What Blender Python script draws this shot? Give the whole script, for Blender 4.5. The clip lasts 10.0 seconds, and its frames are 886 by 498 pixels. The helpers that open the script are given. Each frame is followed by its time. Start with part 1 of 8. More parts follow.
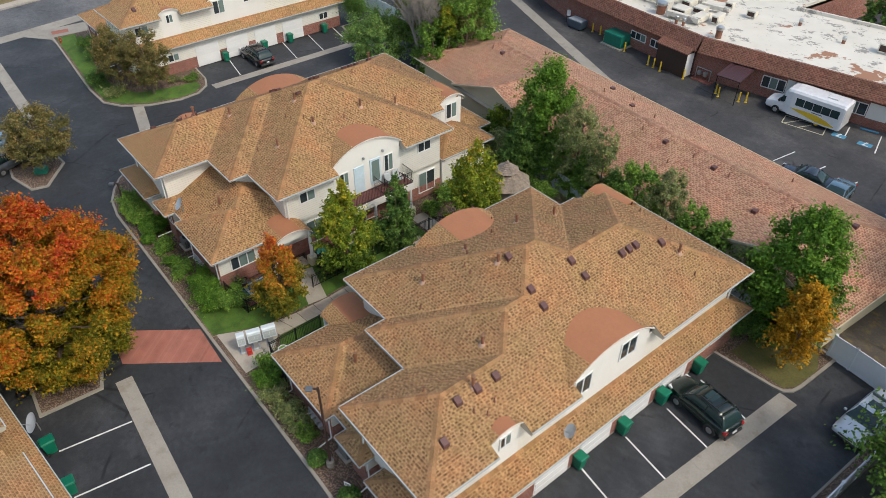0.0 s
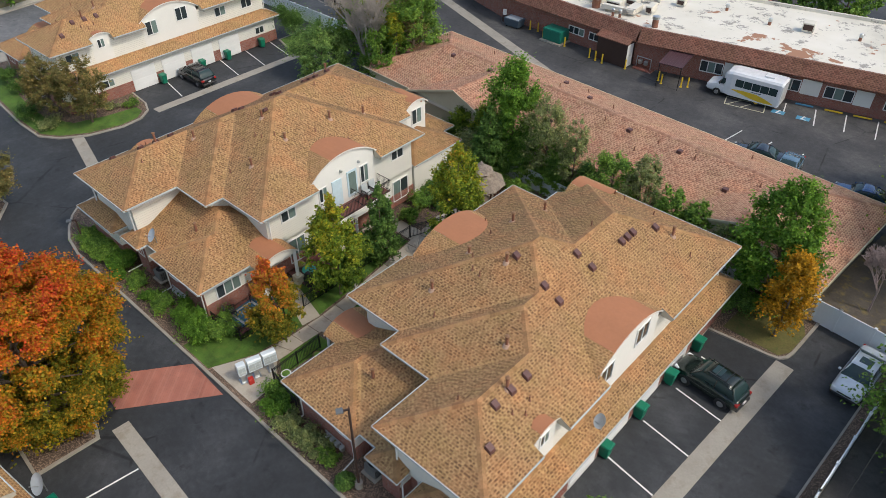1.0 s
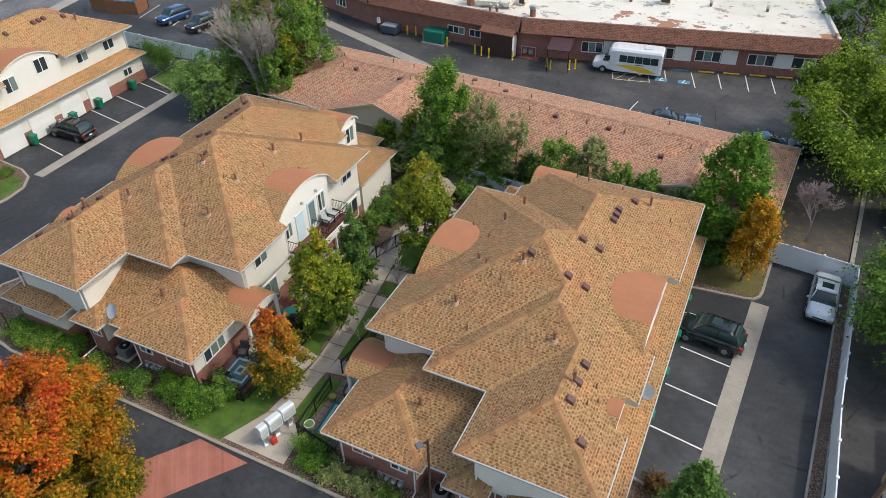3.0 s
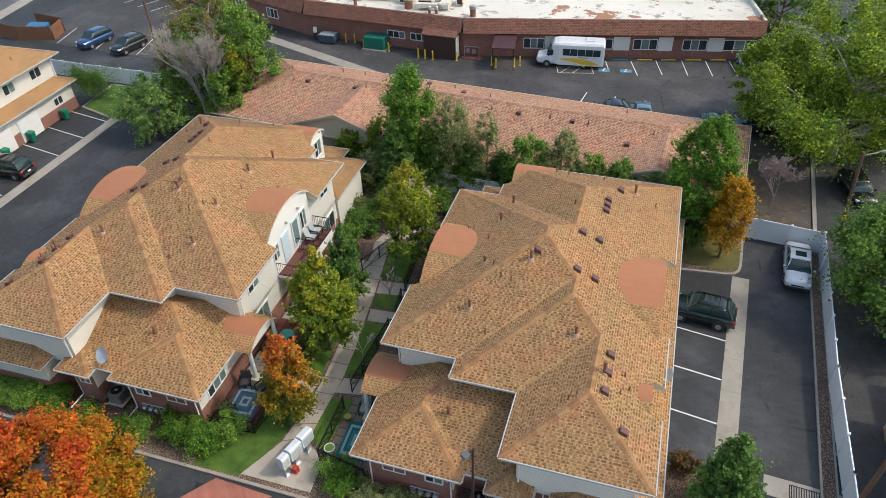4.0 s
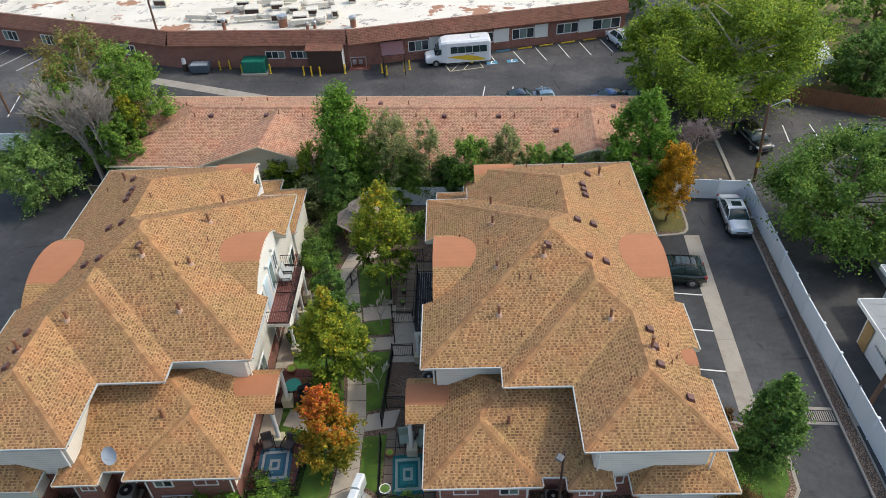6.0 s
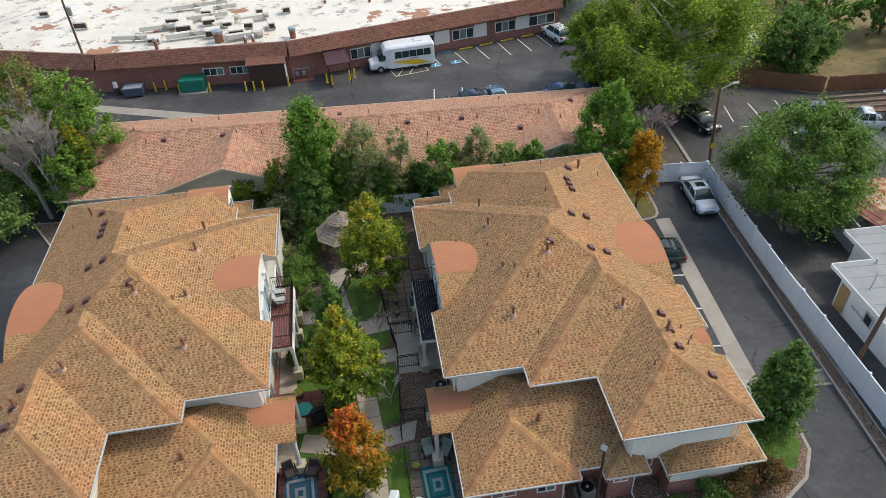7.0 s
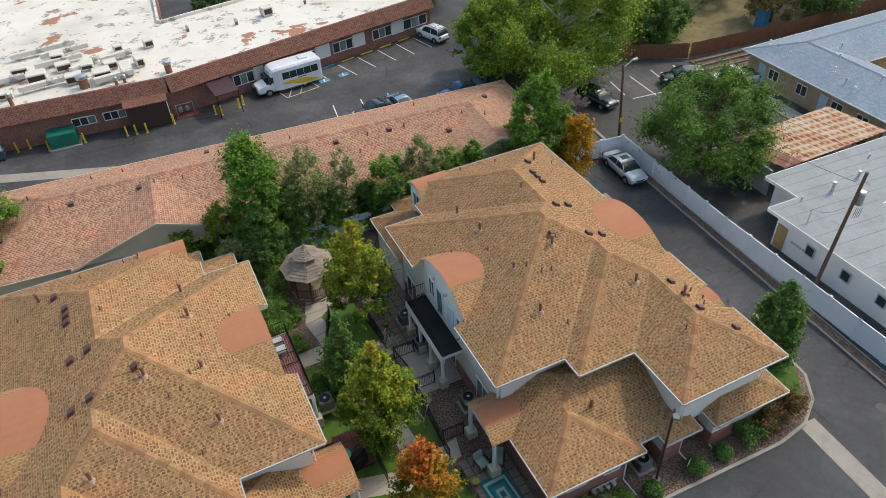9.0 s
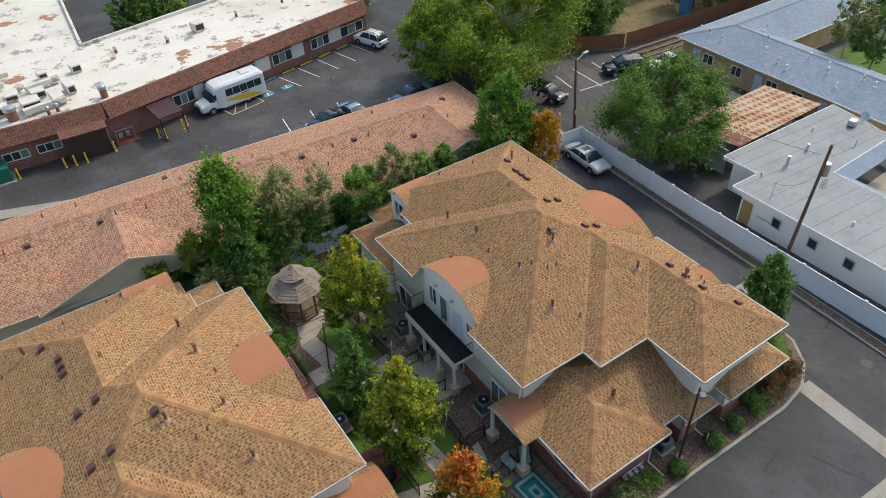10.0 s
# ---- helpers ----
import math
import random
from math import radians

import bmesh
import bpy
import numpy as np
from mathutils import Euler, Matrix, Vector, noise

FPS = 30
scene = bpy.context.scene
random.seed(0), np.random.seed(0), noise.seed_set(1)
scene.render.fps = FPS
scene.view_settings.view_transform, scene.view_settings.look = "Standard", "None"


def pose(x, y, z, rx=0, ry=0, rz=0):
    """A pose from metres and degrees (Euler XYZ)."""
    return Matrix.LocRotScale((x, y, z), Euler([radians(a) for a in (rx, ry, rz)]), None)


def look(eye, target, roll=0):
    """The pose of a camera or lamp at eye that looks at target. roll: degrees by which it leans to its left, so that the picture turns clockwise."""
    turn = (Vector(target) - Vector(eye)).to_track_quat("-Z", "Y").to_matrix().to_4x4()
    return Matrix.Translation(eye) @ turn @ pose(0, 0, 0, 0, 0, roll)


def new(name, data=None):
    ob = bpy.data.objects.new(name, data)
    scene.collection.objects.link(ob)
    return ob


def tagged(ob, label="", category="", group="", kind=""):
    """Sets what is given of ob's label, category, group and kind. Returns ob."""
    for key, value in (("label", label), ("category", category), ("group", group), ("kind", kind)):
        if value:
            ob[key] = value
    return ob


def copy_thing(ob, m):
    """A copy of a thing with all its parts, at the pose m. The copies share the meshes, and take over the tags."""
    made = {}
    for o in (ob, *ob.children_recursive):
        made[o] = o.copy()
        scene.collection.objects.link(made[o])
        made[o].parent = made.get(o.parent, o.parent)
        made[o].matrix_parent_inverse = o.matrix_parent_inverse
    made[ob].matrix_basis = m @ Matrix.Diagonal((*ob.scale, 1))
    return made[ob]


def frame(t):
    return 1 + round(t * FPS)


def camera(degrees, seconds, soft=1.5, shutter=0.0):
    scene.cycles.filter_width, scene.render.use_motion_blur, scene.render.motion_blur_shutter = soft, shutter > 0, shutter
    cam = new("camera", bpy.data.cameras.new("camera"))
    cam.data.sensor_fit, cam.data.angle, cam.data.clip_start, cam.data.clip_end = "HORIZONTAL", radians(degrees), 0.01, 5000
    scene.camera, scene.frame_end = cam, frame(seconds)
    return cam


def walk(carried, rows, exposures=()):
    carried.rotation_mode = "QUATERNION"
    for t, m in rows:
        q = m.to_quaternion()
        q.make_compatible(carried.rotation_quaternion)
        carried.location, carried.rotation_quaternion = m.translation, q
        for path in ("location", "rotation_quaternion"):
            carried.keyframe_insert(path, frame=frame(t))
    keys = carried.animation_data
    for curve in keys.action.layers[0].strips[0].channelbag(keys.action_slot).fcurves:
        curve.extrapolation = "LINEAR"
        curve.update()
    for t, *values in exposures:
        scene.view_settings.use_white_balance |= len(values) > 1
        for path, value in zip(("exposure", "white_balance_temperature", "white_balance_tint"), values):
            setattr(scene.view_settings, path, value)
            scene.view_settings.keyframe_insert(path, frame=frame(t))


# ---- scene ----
cam = camera(64.5, 10.0, soft=0.5)
PATH = [  # seconds, eye, target, roll
    (0, (20.621, -18.740, 33.372), (-4.6994, -0.8558, 8.0931), 0.30),
    (0.5, (19.126, -20.479, 33.266), (-4.9561, -0.8011, 8.1089), 0.05),
    (1, (17.493, -22.098, 33.188), (-5.2112, -0.7309, 8.1300), -0.24),
    (1.5, (15.735, -23.591, 33.140), (-5.4625, -0.6450, 8.1570), -0.54),
    (2, (13.862, -24.949, 33.119), (-5.7080, -0.5435, 8.1903), -0.84),
    (2.5, (11.884, -26.165, 33.124), (-5.9456, -0.4269, 8.2302), -1.15),
    (4, (5.435, -28.902, 33.284), (-6.5928, 0.0066, 8.3916), -2.03),
    (4.5, (3.151, -29.493, 33.381), (-6.7821, 0.1755, 8.4592), -2.28),
    (5, (0.821, -29.917, 33.496), (-6.9566, 0.3545, 8.5332), -2.51),
    (5.5, (-1.546, -30.170, 33.628), (-7.1160, 0.5423, 8.6131), -2.71),
    (7, (-8.737, -29.876, 34.101), (-7.5051, 1.1481, 8.8815), -3.13),
    (7.5, (-11.123, -29.421, 34.277), (-7.6073, 1.3620, 8.9773), -3.21),
    (8, (-13.484, -28.787, 34.457), (-7.6972, 1.5818, 9.0741), -3.26),
    (8.5, (-15.805, -27.973, 34.638), (-7.7761, 1.8084, 9.1707), -3.29),
    (9, (-18.075, -26.980, 34.819), (-7.8450, 2.0433, 9.2652), -3.29),
    (9.5, (-20.279, -25.810, 34.995), (-7.9046, 2.2886, 9.3559), -3.27),
    (10, (-22.405, -24.463, 35.163), (-7.9556, 2.5473, 9.4408), -3.24),
]
walk(cam, [(t, look(eye, target, roll)) for t, eye, target, roll in PATH], [(0.0, 0.52, 6900, 8), (2.5, 0.66, 6900, 8), (5.5, 0.80, 6900, 8), (8.0, 0.70, 6900, 8), (10.0, 0.66, 6900, 8)])

# ---------------------------------------------------------------- light
SUN_DIR = Vector((0.94, 0.27, 1.18)).normalized()
SUN_EL = math.asin(SUN_DIR.z)
SUN_AZ = math.atan2(SUN_DIR.x, SUN_DIR.y)
world = bpy.data.worlds.new("sky")
scene.world = world
world.use_nodes = True
wnt = world.node_tree
sky = wnt.nodes.new("ShaderNodeTexSky")
sky.sky_type, sky.sun_disc = "NISHITA", False
sky.sun_elevation, sky.sun_rotation = SUN_EL, SUN_AZ
sky.air_density, sky.dust_density, sky.ozone_density = 1.2, 2.5, 1.0
wnt.nodes["Background"].inputs["Strength"].default_value = 0.15
wnt.links.new(sky.outputs["Color"], wnt.nodes["Background"].inputs["Color"])
sun_data = bpy.data.lights.new("sun", "SUN")
sun_data.energy, sun_data.angle, sun_data.color = 0.93, radians(1.2), (1.0, 0.97, 0.91)
sun = new("sun", sun_data)
sun.matrix_world = look(SUN_DIR * 100, (0, 0, 0))

# ---------------------------------------------------------------- materials
def mat(name, rough=0.9, metal=0.0):
    m = bpy.data.materials.new(name)
    m.use_nodes = True
    b = m.node_tree.nodes["Principled BSDF"]
    b.inputs["Roughness"].default_value, b.inputs["Metallic"].default_value = rough, metal
    return m, m.node_tree, b


def node(nt, kind, **values):
    n = nt.nodes.new(kind)
    for key, v in values.items():
        s = n.inputs[int(key[1:])] if key[0] == "i" and key[1:].isdigit() else n.inputs[key]
        if isinstance(v, bpy.types.NodeSocket):
            nt.links.new(v, s)
        else:
            s.default_value = v
    return n


def sums(nt, op, a, b=0.0, c=0.0):
    n = nt.nodes.new("ShaderNodeMath")
    n.operation = op
    for s, v in zip(n.inputs, (a, b, c)):
        if isinstance(v, bpy.types.NodeSocket):
            nt.links.new(v, s)
        else:
            s.default_value = v
    return n.outputs[0]


def ramp(nt, fac, stops, smooth=True):
    n = nt.nodes.new("ShaderNodeValToRGB")
    n.color_ramp.interpolation = "LINEAR" if smooth else "CONSTANT"
    while len(n.color_ramp.elements) < len(stops):
        n.color_ramp.elements.new(0.5)
    for e, (p, c) in zip(n.color_ramp.elements, stops):
        e.position, e.color = p, (*c, 1)
    nt.links.new(fac, n.inputs[0])
    return n.outputs[0]


def mix(nt, fac, a, b, how="MIX"):
    n = nt.nodes.new("ShaderNodeMix")
    n.data_type, n.blend_type = "RGBA", how
    for s, v in ((n.inputs[0], fac), (n.inputs[6], a), (n.inputs[7], b)):
        if isinstance(v, bpy.types.NodeSocket):
            nt.links.new(v, s)
        else:
            s.default_value = (*v, 1) if isinstance(v, tuple) else v
    return n.outputs[2]


def where(nt):
    return nt.nodes.new("ShaderNodeTexCoord").outputs["Object"]


def noise_of(nt, vec, scale, detail=4.0, rough=0.6):
    return node(nt, "ShaderNodeTexNoise", Vector=vec, Scale=scale, Detail=detail, Roughness=rough).outputs["Fac"]


def bump_to(nt, b, height, strength, distance=0.02):
    n = node(nt, "ShaderNodeBump", Height=height, Strength=strength, Distance=distance)
    nt.links.new(n.outputs[0], b.inputs["Normal"])


def scaled(c, k):
    return tuple(min(1.0, v * k) for v in c)


def plain(name, color, var=0.2, big=0.5, fine=12.0, rough=0.85, metal=0.0, bump=0.2, stain=None):
    """One colour with slow and fine variation; stain: a second colour in patches."""
    m, nt, b = mat(name, rough, metal)
    p = where(nt)
    n1, n2 = noise_of(nt, p, big, 5), noise_of(nt, p, fine, 3)
    c = ramp(nt, n1, [(0.3, scaled(color, 1 - var)), (0.7, scaled(color, 1 + var))])
    c = mix(nt, 0.35, c, ramp(nt, n2, [(0.25, scaled(color, 1 - 1.5 * var)), (0.75, scaled(color, 1 + 1.5 * var))]))
    if stain:
        n3 = noise_of(nt, p, big * 2.3, 6, 0.7)
        c = mix(nt, ramp(nt, n3, [(0.52, (0, 0, 0)), (0.66, (1, 1, 1))]), c, stain)
    info = nt.nodes.new("ShaderNodeObjectInfo").outputs["Random"]
    c = mix(nt, 1.0, c, ramp(nt, info, [(0, (0.93, 0.93, 0.93)), (1, (1, 1, 1))]), "MULTIPLY")
    nt.links.new(c, b.inputs["Base Color"])
    if bump:
        bump_to(nt, b, n2, bump)
    return m


def weathering(nt, p):
    """Patches in which the granules fade to a redder or a yellower tone."""
    return ramp(nt, noise_of(nt, p, 0.55, 4), [(0.36, (0.93, 0.97, 0.9)), (0.5, (1, 1, 1)), (0.66, (1.1, 0.98, 0.94))])


def shingles(name, light, mid, dark, row=0.145, tab=0.25, share=0.6, depth=0.85):
    """Laminated asphalt shingles: courses across the slope, thick tabs darker than the gaps."""
    m, nt, b = mat(name, 0.93)
    uv = nt.nodes.new("ShaderNodeUVMap").outputs[0]
    sep = node(nt, "ShaderNodeSeparateXYZ", Vector=uv)
    v = sums(nt, "DIVIDE", sep.outputs[1], row)
    r = sums(nt, "FLOOR", v)
    jit = node(nt, "ShaderNodeTexWhiteNoise", Vector=node(nt, "ShaderNodeCombineXYZ", i0=r).outputs[0])
    half = sums(nt, "MULTIPLY", sums(nt, "FRACT", sums(nt, "MULTIPLY", r, 0.5)), 1.0)
    u = sums(nt, "ADD", sums(nt, "DIVIDE", sep.outputs[0], tab), sums(nt, "ADD", half, sums(nt, "MULTIPLY", jit.outputs[0], 0.5)))
    u = sums(nt, "ADD", u, sums(nt, "MULTIPLY", noise_of(nt, uv, 1.6, 2), 0.5))
    cell = node(nt, "ShaderNodeCombineXYZ", i0=sums(nt, "FLOOR", u), i1=r)
    rnd = node(nt, "ShaderNodeTexWhiteNoise", Vector=cell.outputs[0])
    tone = ramp(nt, rnd.outputs[0], [(0, scaled(light, 1.1)), (0.5, light), (1, mid)])
    fu, fv = sums(nt, "FRACT", u), sums(nt, "FRACT", v)
    inner = sums(nt, "LESS_THAN", fu, share)
    low = sums(nt, "LESS_THAN", fv, 0.6)
    tooth = sums(nt, "MULTIPLY", inner, low)
    c = mix(nt, sums(nt, "MULTIPLY", tooth, sums(nt, "ADD", sums(nt, "MULTIPLY", rnd.outputs[0], 0.35), depth - 0.25)), tone, dark)
    p = where(nt)
    wear = ramp(nt, noise_of(nt, p, 0.22, 5), [(0.3, (0.88, 0.89, 0.9)), (0.7, (1.08, 1.05, 1.0))])
    c = mix(nt, 1.0, c, wear, "MULTIPLY")
    c = mix(nt, 1.0, c, weathering(nt, p), "MULTIPLY")
    grain = ramp(nt, noise_of(nt, p, 16, 3, 0.7), [(0.25, (0.6, 0.6, 0.6)), (0.75, (1.38, 1.38, 1.38))])
    c = mix(nt, 1.0, c, grain, "MULTIPLY")
    # shadow line along the lower edge of each course, painted into the colour
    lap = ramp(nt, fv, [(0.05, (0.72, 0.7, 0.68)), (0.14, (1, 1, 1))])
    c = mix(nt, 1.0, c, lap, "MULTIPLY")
    nt.links.new(c, b.inputs["Base Color"])
    bump_to(nt, b, sums(nt, "ADD", sums(nt, "MULTIPLY", tooth, 0.6), sums(nt, "SUBTRACT", 1.0, fv)), 0.5, 0.015)
    return m


def bricks(name, c1, c2, mortar, width=0.22, row=0.075, size=0.008):
    m, nt, b = mat(name, 0.9)
    p = where(nt)
    sep = node(nt, "ShaderNodeSeparateXYZ", Vector=p)
    vec = node(nt, "ShaderNodeCombineXYZ", i0=sums(nt, "ADD", sep.outputs[0], sep.outputs[1]), i1=sep.outputs[2])
    t = node(nt, "ShaderNodeTexBrick", Vector=vec.outputs[0], Color1=(*c1, 1), Color2=(*c2, 1), Mortar=(*mortar, 1), Scale=1.0)
    t.inputs["Mortar Size"].default_value, t.inputs["Brick Width"].default_value, t.inputs["Row Height"].default_value = size, width, row
    c = mix(nt, 1.0, t.outputs[0], ramp(nt, noise_of(nt, p, 0.8, 5), [(0.3, (0.8, 0.8, 0.8)), (0.7, (1.15, 1.1, 1.1))]), "MULTIPLY")
    nt.links.new(c, b.inputs["Base Color"])
    bump_to(nt, b, t.outputs["Fac"], -0.4, 0.01)
    return m


def siding(name, color, lap=0.18):
    m, nt, b = mat(name, 0.6)
    p = where(nt)
    sep = node(nt, "ShaderNodeSeparateXYZ", Vector=p)
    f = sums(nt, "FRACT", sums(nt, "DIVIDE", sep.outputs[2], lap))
    # shade beneath the board above, put into the colour as a darker line
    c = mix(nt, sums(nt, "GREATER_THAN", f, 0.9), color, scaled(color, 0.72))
    c = mix(nt, 1.0, c, ramp(nt, noise_of(nt, p, 0.7, 5), [(0.3, (0.93, 0.93, 0.92)), (0.7, (1.02, 1.02, 1.0))]), "MULTIPLY")
    nt.links.new(c, b.inputs["Base Color"])
    bump_to(nt, b, f, -0.5, 0.015)
    return m


def asphalt(name, color, patch):
    m, nt, b = mat(name, 0.72)
    p = where(nt)
    n1, n2 = noise_of(nt, p, 0.14, 7, 0.7), noise_of(nt, p, 30, 3, 0.7)
    c = ramp(nt, n1, [(0.34, scaled(color, 0.66)), (0.5, color), (0.66, scaled(patch, 1.25))])
    c = mix(nt, 1.0, c, ramp(nt, n2, [(0.25, (0.62, 0.62, 0.62)), (0.75, (1.35, 1.35, 1.35))]), "MULTIPLY")
    crack = node(nt, "ShaderNodeTexVoronoi", Vector=mix(nt, 0.12, p, node(nt, "ShaderNodeTexNoise", Vector=p, Scale=1.3, Detail=4).outputs["Color"]), Scale=0.16)
    crack.feature = "DISTANCE_TO_EDGE"
    line = ramp(nt, crack.outputs["Distance"], [(0.004, (0.35, 0.35, 0.35)), (0.012, (1, 1, 1))])
    gate = ramp(nt, noise_of(nt, p, 0.35, 3), [(0.48, (0, 0, 0)), (0.6, (1, 1, 1))])
    c = mix(nt, gate, c, mix(nt, 1.0, c, line, "MULTIPLY"))
    wear = ramp(nt, noise_of(nt, p, 2.3, 5, 0.75), [(0.3, (0.8, 0.8, 0.8)), (0.5, (1, 1, 1)), (0.7, (1.3, 1.28, 1.25))])
    c = mix(nt, 1.0, c, wear, "MULTIPLY")
    stain = ramp(nt, noise_of(nt, p, 0.9, 6, 0.7), [(0.58, (1, 1, 1)), (0.7, (0.5, 0.5, 0.5))])
    c = mix(nt, 1.0, c, stain, "MULTIPLY")
    nt.links.new(c, b.inputs["Base Color"])
    bump_to(nt, b, n2, 0.3, 0.01)
    return m


def leaves(name, stops, patch=0.35, trans=0.42, turn=None):
    """Leaf colour by leaf and by patch of the crown; turn: heights between which autumn colour comes in."""
    m, nt, b = mat(name, 0.65)
    p = where(nt)
    rnd = nt.nodes.new("ShaderNodeNewGeometry").outputs["Random Per Island"]
    f = sums(nt, "ADD", sums(nt, "MULTIPLY", noise_of(nt, p, patch, 3), 0.75), sums(nt, "MULTIPLY", rnd, 0.3))
    if turn:
        z = node(nt, "ShaderNodeSeparateXYZ", Vector=p).outputs[2]
        q = node(nt, "ShaderNodeMapRange", i0=z, i1=turn[0], i2=turn[1], i3=-turn[2], i4=turn[2]).outputs[0]
        f = sums(nt, "ADD", f, q)
    c = ramp(nt, f, stops)
    tone = ramp(nt, sums(nt, "FRACT", sums(nt, "MULTIPLY", rnd, 7.13)), [(0, (0.6, 0.6, 0.6)), (1, (1.35, 1.35, 1.35))])
    c = mix(nt, 1.0, c, tone, "MULTIPLY")
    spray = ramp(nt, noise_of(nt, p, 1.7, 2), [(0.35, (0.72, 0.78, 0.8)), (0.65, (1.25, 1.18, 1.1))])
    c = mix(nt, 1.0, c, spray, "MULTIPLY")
    nt.links.new(c, b.inputs["Base Color"])
    b.inputs["Specular IOR Level"].default_value = 0.25
    tr = node(nt, "ShaderNodeBsdfTranslucent", Color=c)
    ms = node(nt, "ShaderNodeMixShader", i0=trans, i1=b.outputs[0], i2=tr.outputs[0])
    nt.links.new(ms.outputs[0], nt.nodes["Material Output"].inputs[0])
    return m


def glossy(name, color, rough=0.25, metal=0.0, coat=0.0):
    m, nt, b = mat(name, rough, metal)
    n = ramp(nt, noise_of(nt, where(nt), 3.0, 3), [(0.3, scaled(color, 0.94)), (0.7, scaled(color, 1.06))])
    nt.links.new(n, b.inputs["Base Color"])
    b.inputs["Coat Weight"].default_value = coat
    return m


def pebbles(name, light, dark, size=7.0):
    m, nt, b = mat(name, 0.95)
    p = where(nt)
    v = node(nt, "ShaderNodeTexVoronoi", Vector=p, Scale=size)
    tone = ramp(nt, sums(nt, "FRACT", sums(nt, "MULTIPLY", v.outputs["Color"], 1.0)), [(0, scaled(dark, 1.6)), (0.5, light), (1, scaled(light, 1.5))])
    c = mix(nt, ramp(nt, v.outputs["Distance"], [(0.3, (0, 0, 0)), (0.62, (1, 1, 1))]), tone, dark)
    c = mix(nt, 1.0, c, ramp(nt, noise_of(nt, p, 0.5, 5), [(0.3, (0.65, 0.65, 0.65)), (0.7, (1.2, 1.2, 1.2))]), "MULTIPLY")
    nt.links.new(c, b.inputs["Base Color"])
    bump_to(nt, b, v.outputs["Distance"], -0.7, 0.05)
    return m


def shingle_tab(name, dark, light):
    """The raised tabs of laminated shingles, a tone each."""
    m, nt, b = mat(name, 0.93)
    p = where(nt)
    one = nt.nodes.new("ShaderNodeNewGeometry").outputs["Random Per Island"]
    two = nt.nodes.new("ShaderNodeObjectInfo").outputs["Random"]
    f = sums(nt, "FRACT", sums(nt, "ADD", one, sums(nt, "MULTIPLY", two, 3.7)))
    c = ramp(nt, f, [(0, dark), (0.55, tuple((u + w) / 2 for u, w in zip(dark, light))), (1, light)])
    wear = ramp(nt, noise_of(nt, p, 0.22, 5), [(0.3, (0.86, 0.87, 0.88)), (0.7, (1.1, 1.06, 1.0))])
    c = mix(nt, 1.0, c, wear, "MULTIPLY")
    c = mix(nt, 1.0, c, weathering(nt, p), "MULTIPLY")
    n2 = noise_of(nt, p, 18, 3, 0.7)
    c = mix(nt, 1.0, c, ramp(nt, n2, [(0.25, (0.6, 0.6, 0.6)), (0.75, (1.4, 1.4, 1.4))]), "MULTIPLY")
    nt.links.new(c, b.inputs["Base Color"])
    bump_to(nt, b, n2, 0.4, 0.01)
    return m


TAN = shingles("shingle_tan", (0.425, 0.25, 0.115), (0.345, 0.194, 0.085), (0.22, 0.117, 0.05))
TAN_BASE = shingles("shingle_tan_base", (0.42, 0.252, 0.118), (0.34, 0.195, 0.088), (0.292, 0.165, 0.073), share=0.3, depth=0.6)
TAN_TAB = shingle_tab("shingle_tan_tab", (0.15, 0.077, 0.034), (0.315, 0.175, 0.081))
TAN_CAP = shingle_tab("shingle_cap", (0.26, 0.138, 0.064), (0.39, 0.22, 0.103))
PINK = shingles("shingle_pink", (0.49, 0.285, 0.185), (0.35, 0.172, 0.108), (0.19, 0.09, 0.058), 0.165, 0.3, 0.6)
PINK_CAP = shingle_tab("shingle_pink_cap", (0.27, 0.135, 0.09), (0.45, 0.255, 0.175))
MANSARD = shingles("shingle_mansard", (0.25, 0.115, 0.08), (0.17, 0.07, 0.047), (0.10, 0.046, 0.032), 0.15, 0.33, 0.55, 0.8)
SLATE_BLUE = shingles("shingle_blue_grey", (0.255, 0.32, 0.395), (0.225, 0.285, 0.36), (0.195, 0.25, 0.32), 0.15, 0.3, 0.5, 0.5)
RED_ROOF = plain("red_membrane", (0.40, 0.165, 0.08), 0.1, 0.6, 6.0, 0.85, bump=0.05)
WHITE = plain("white_paint", (0.78, 0.78, 0.76), 0.05, 0.6, 5.0, 0.55, bump=0.05)
GUTTER = plain("gutter_white", (0.46, 0.50, 0.49), 0.06, 0.8, 5.0, 0.35, bump=0.03)
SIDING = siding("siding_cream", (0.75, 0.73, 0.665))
STUCCO = plain("stucco_white", (0.78, 0.765, 0.715), 0.06, 0.4, 20.0, 0.9, bump=0.15)
BEIGE = plain("beige_wall", (0.58, 0.52, 0.37), 0.1, 0.5, 9.0, 0.9)
SOFFIT = plain("soffit_beige", (0.5, 0.45, 0.36), 0.06, 0.6, 5.0, 0.8, bump=0.05)
BRICK_RED = bricks("brick_red", (0.24, 0.075, 0.05), (0.31, 0.11, 0.075), (0.3, 0.25, 0.22))
BRICK_TAN = bricks("brick_tan", (0.55, 0.335, 0.165), (0.63, 0.4, 0.21), (0.5, 0.44, 0.36))
ASPHALT = asphalt("asphalt", (0.033, 0.036, 0.040), (0.052, 0.054, 0.058))
ASPHALT_OLD = asphalt("asphalt_old", (0.057, 0.056, 0.057), (0.085, 0.081, 0.078))
ASPHALT_GREY = asphalt("asphalt_grey", (0.115, 0.115, 0.118), (0.14, 0.138, 0.138))
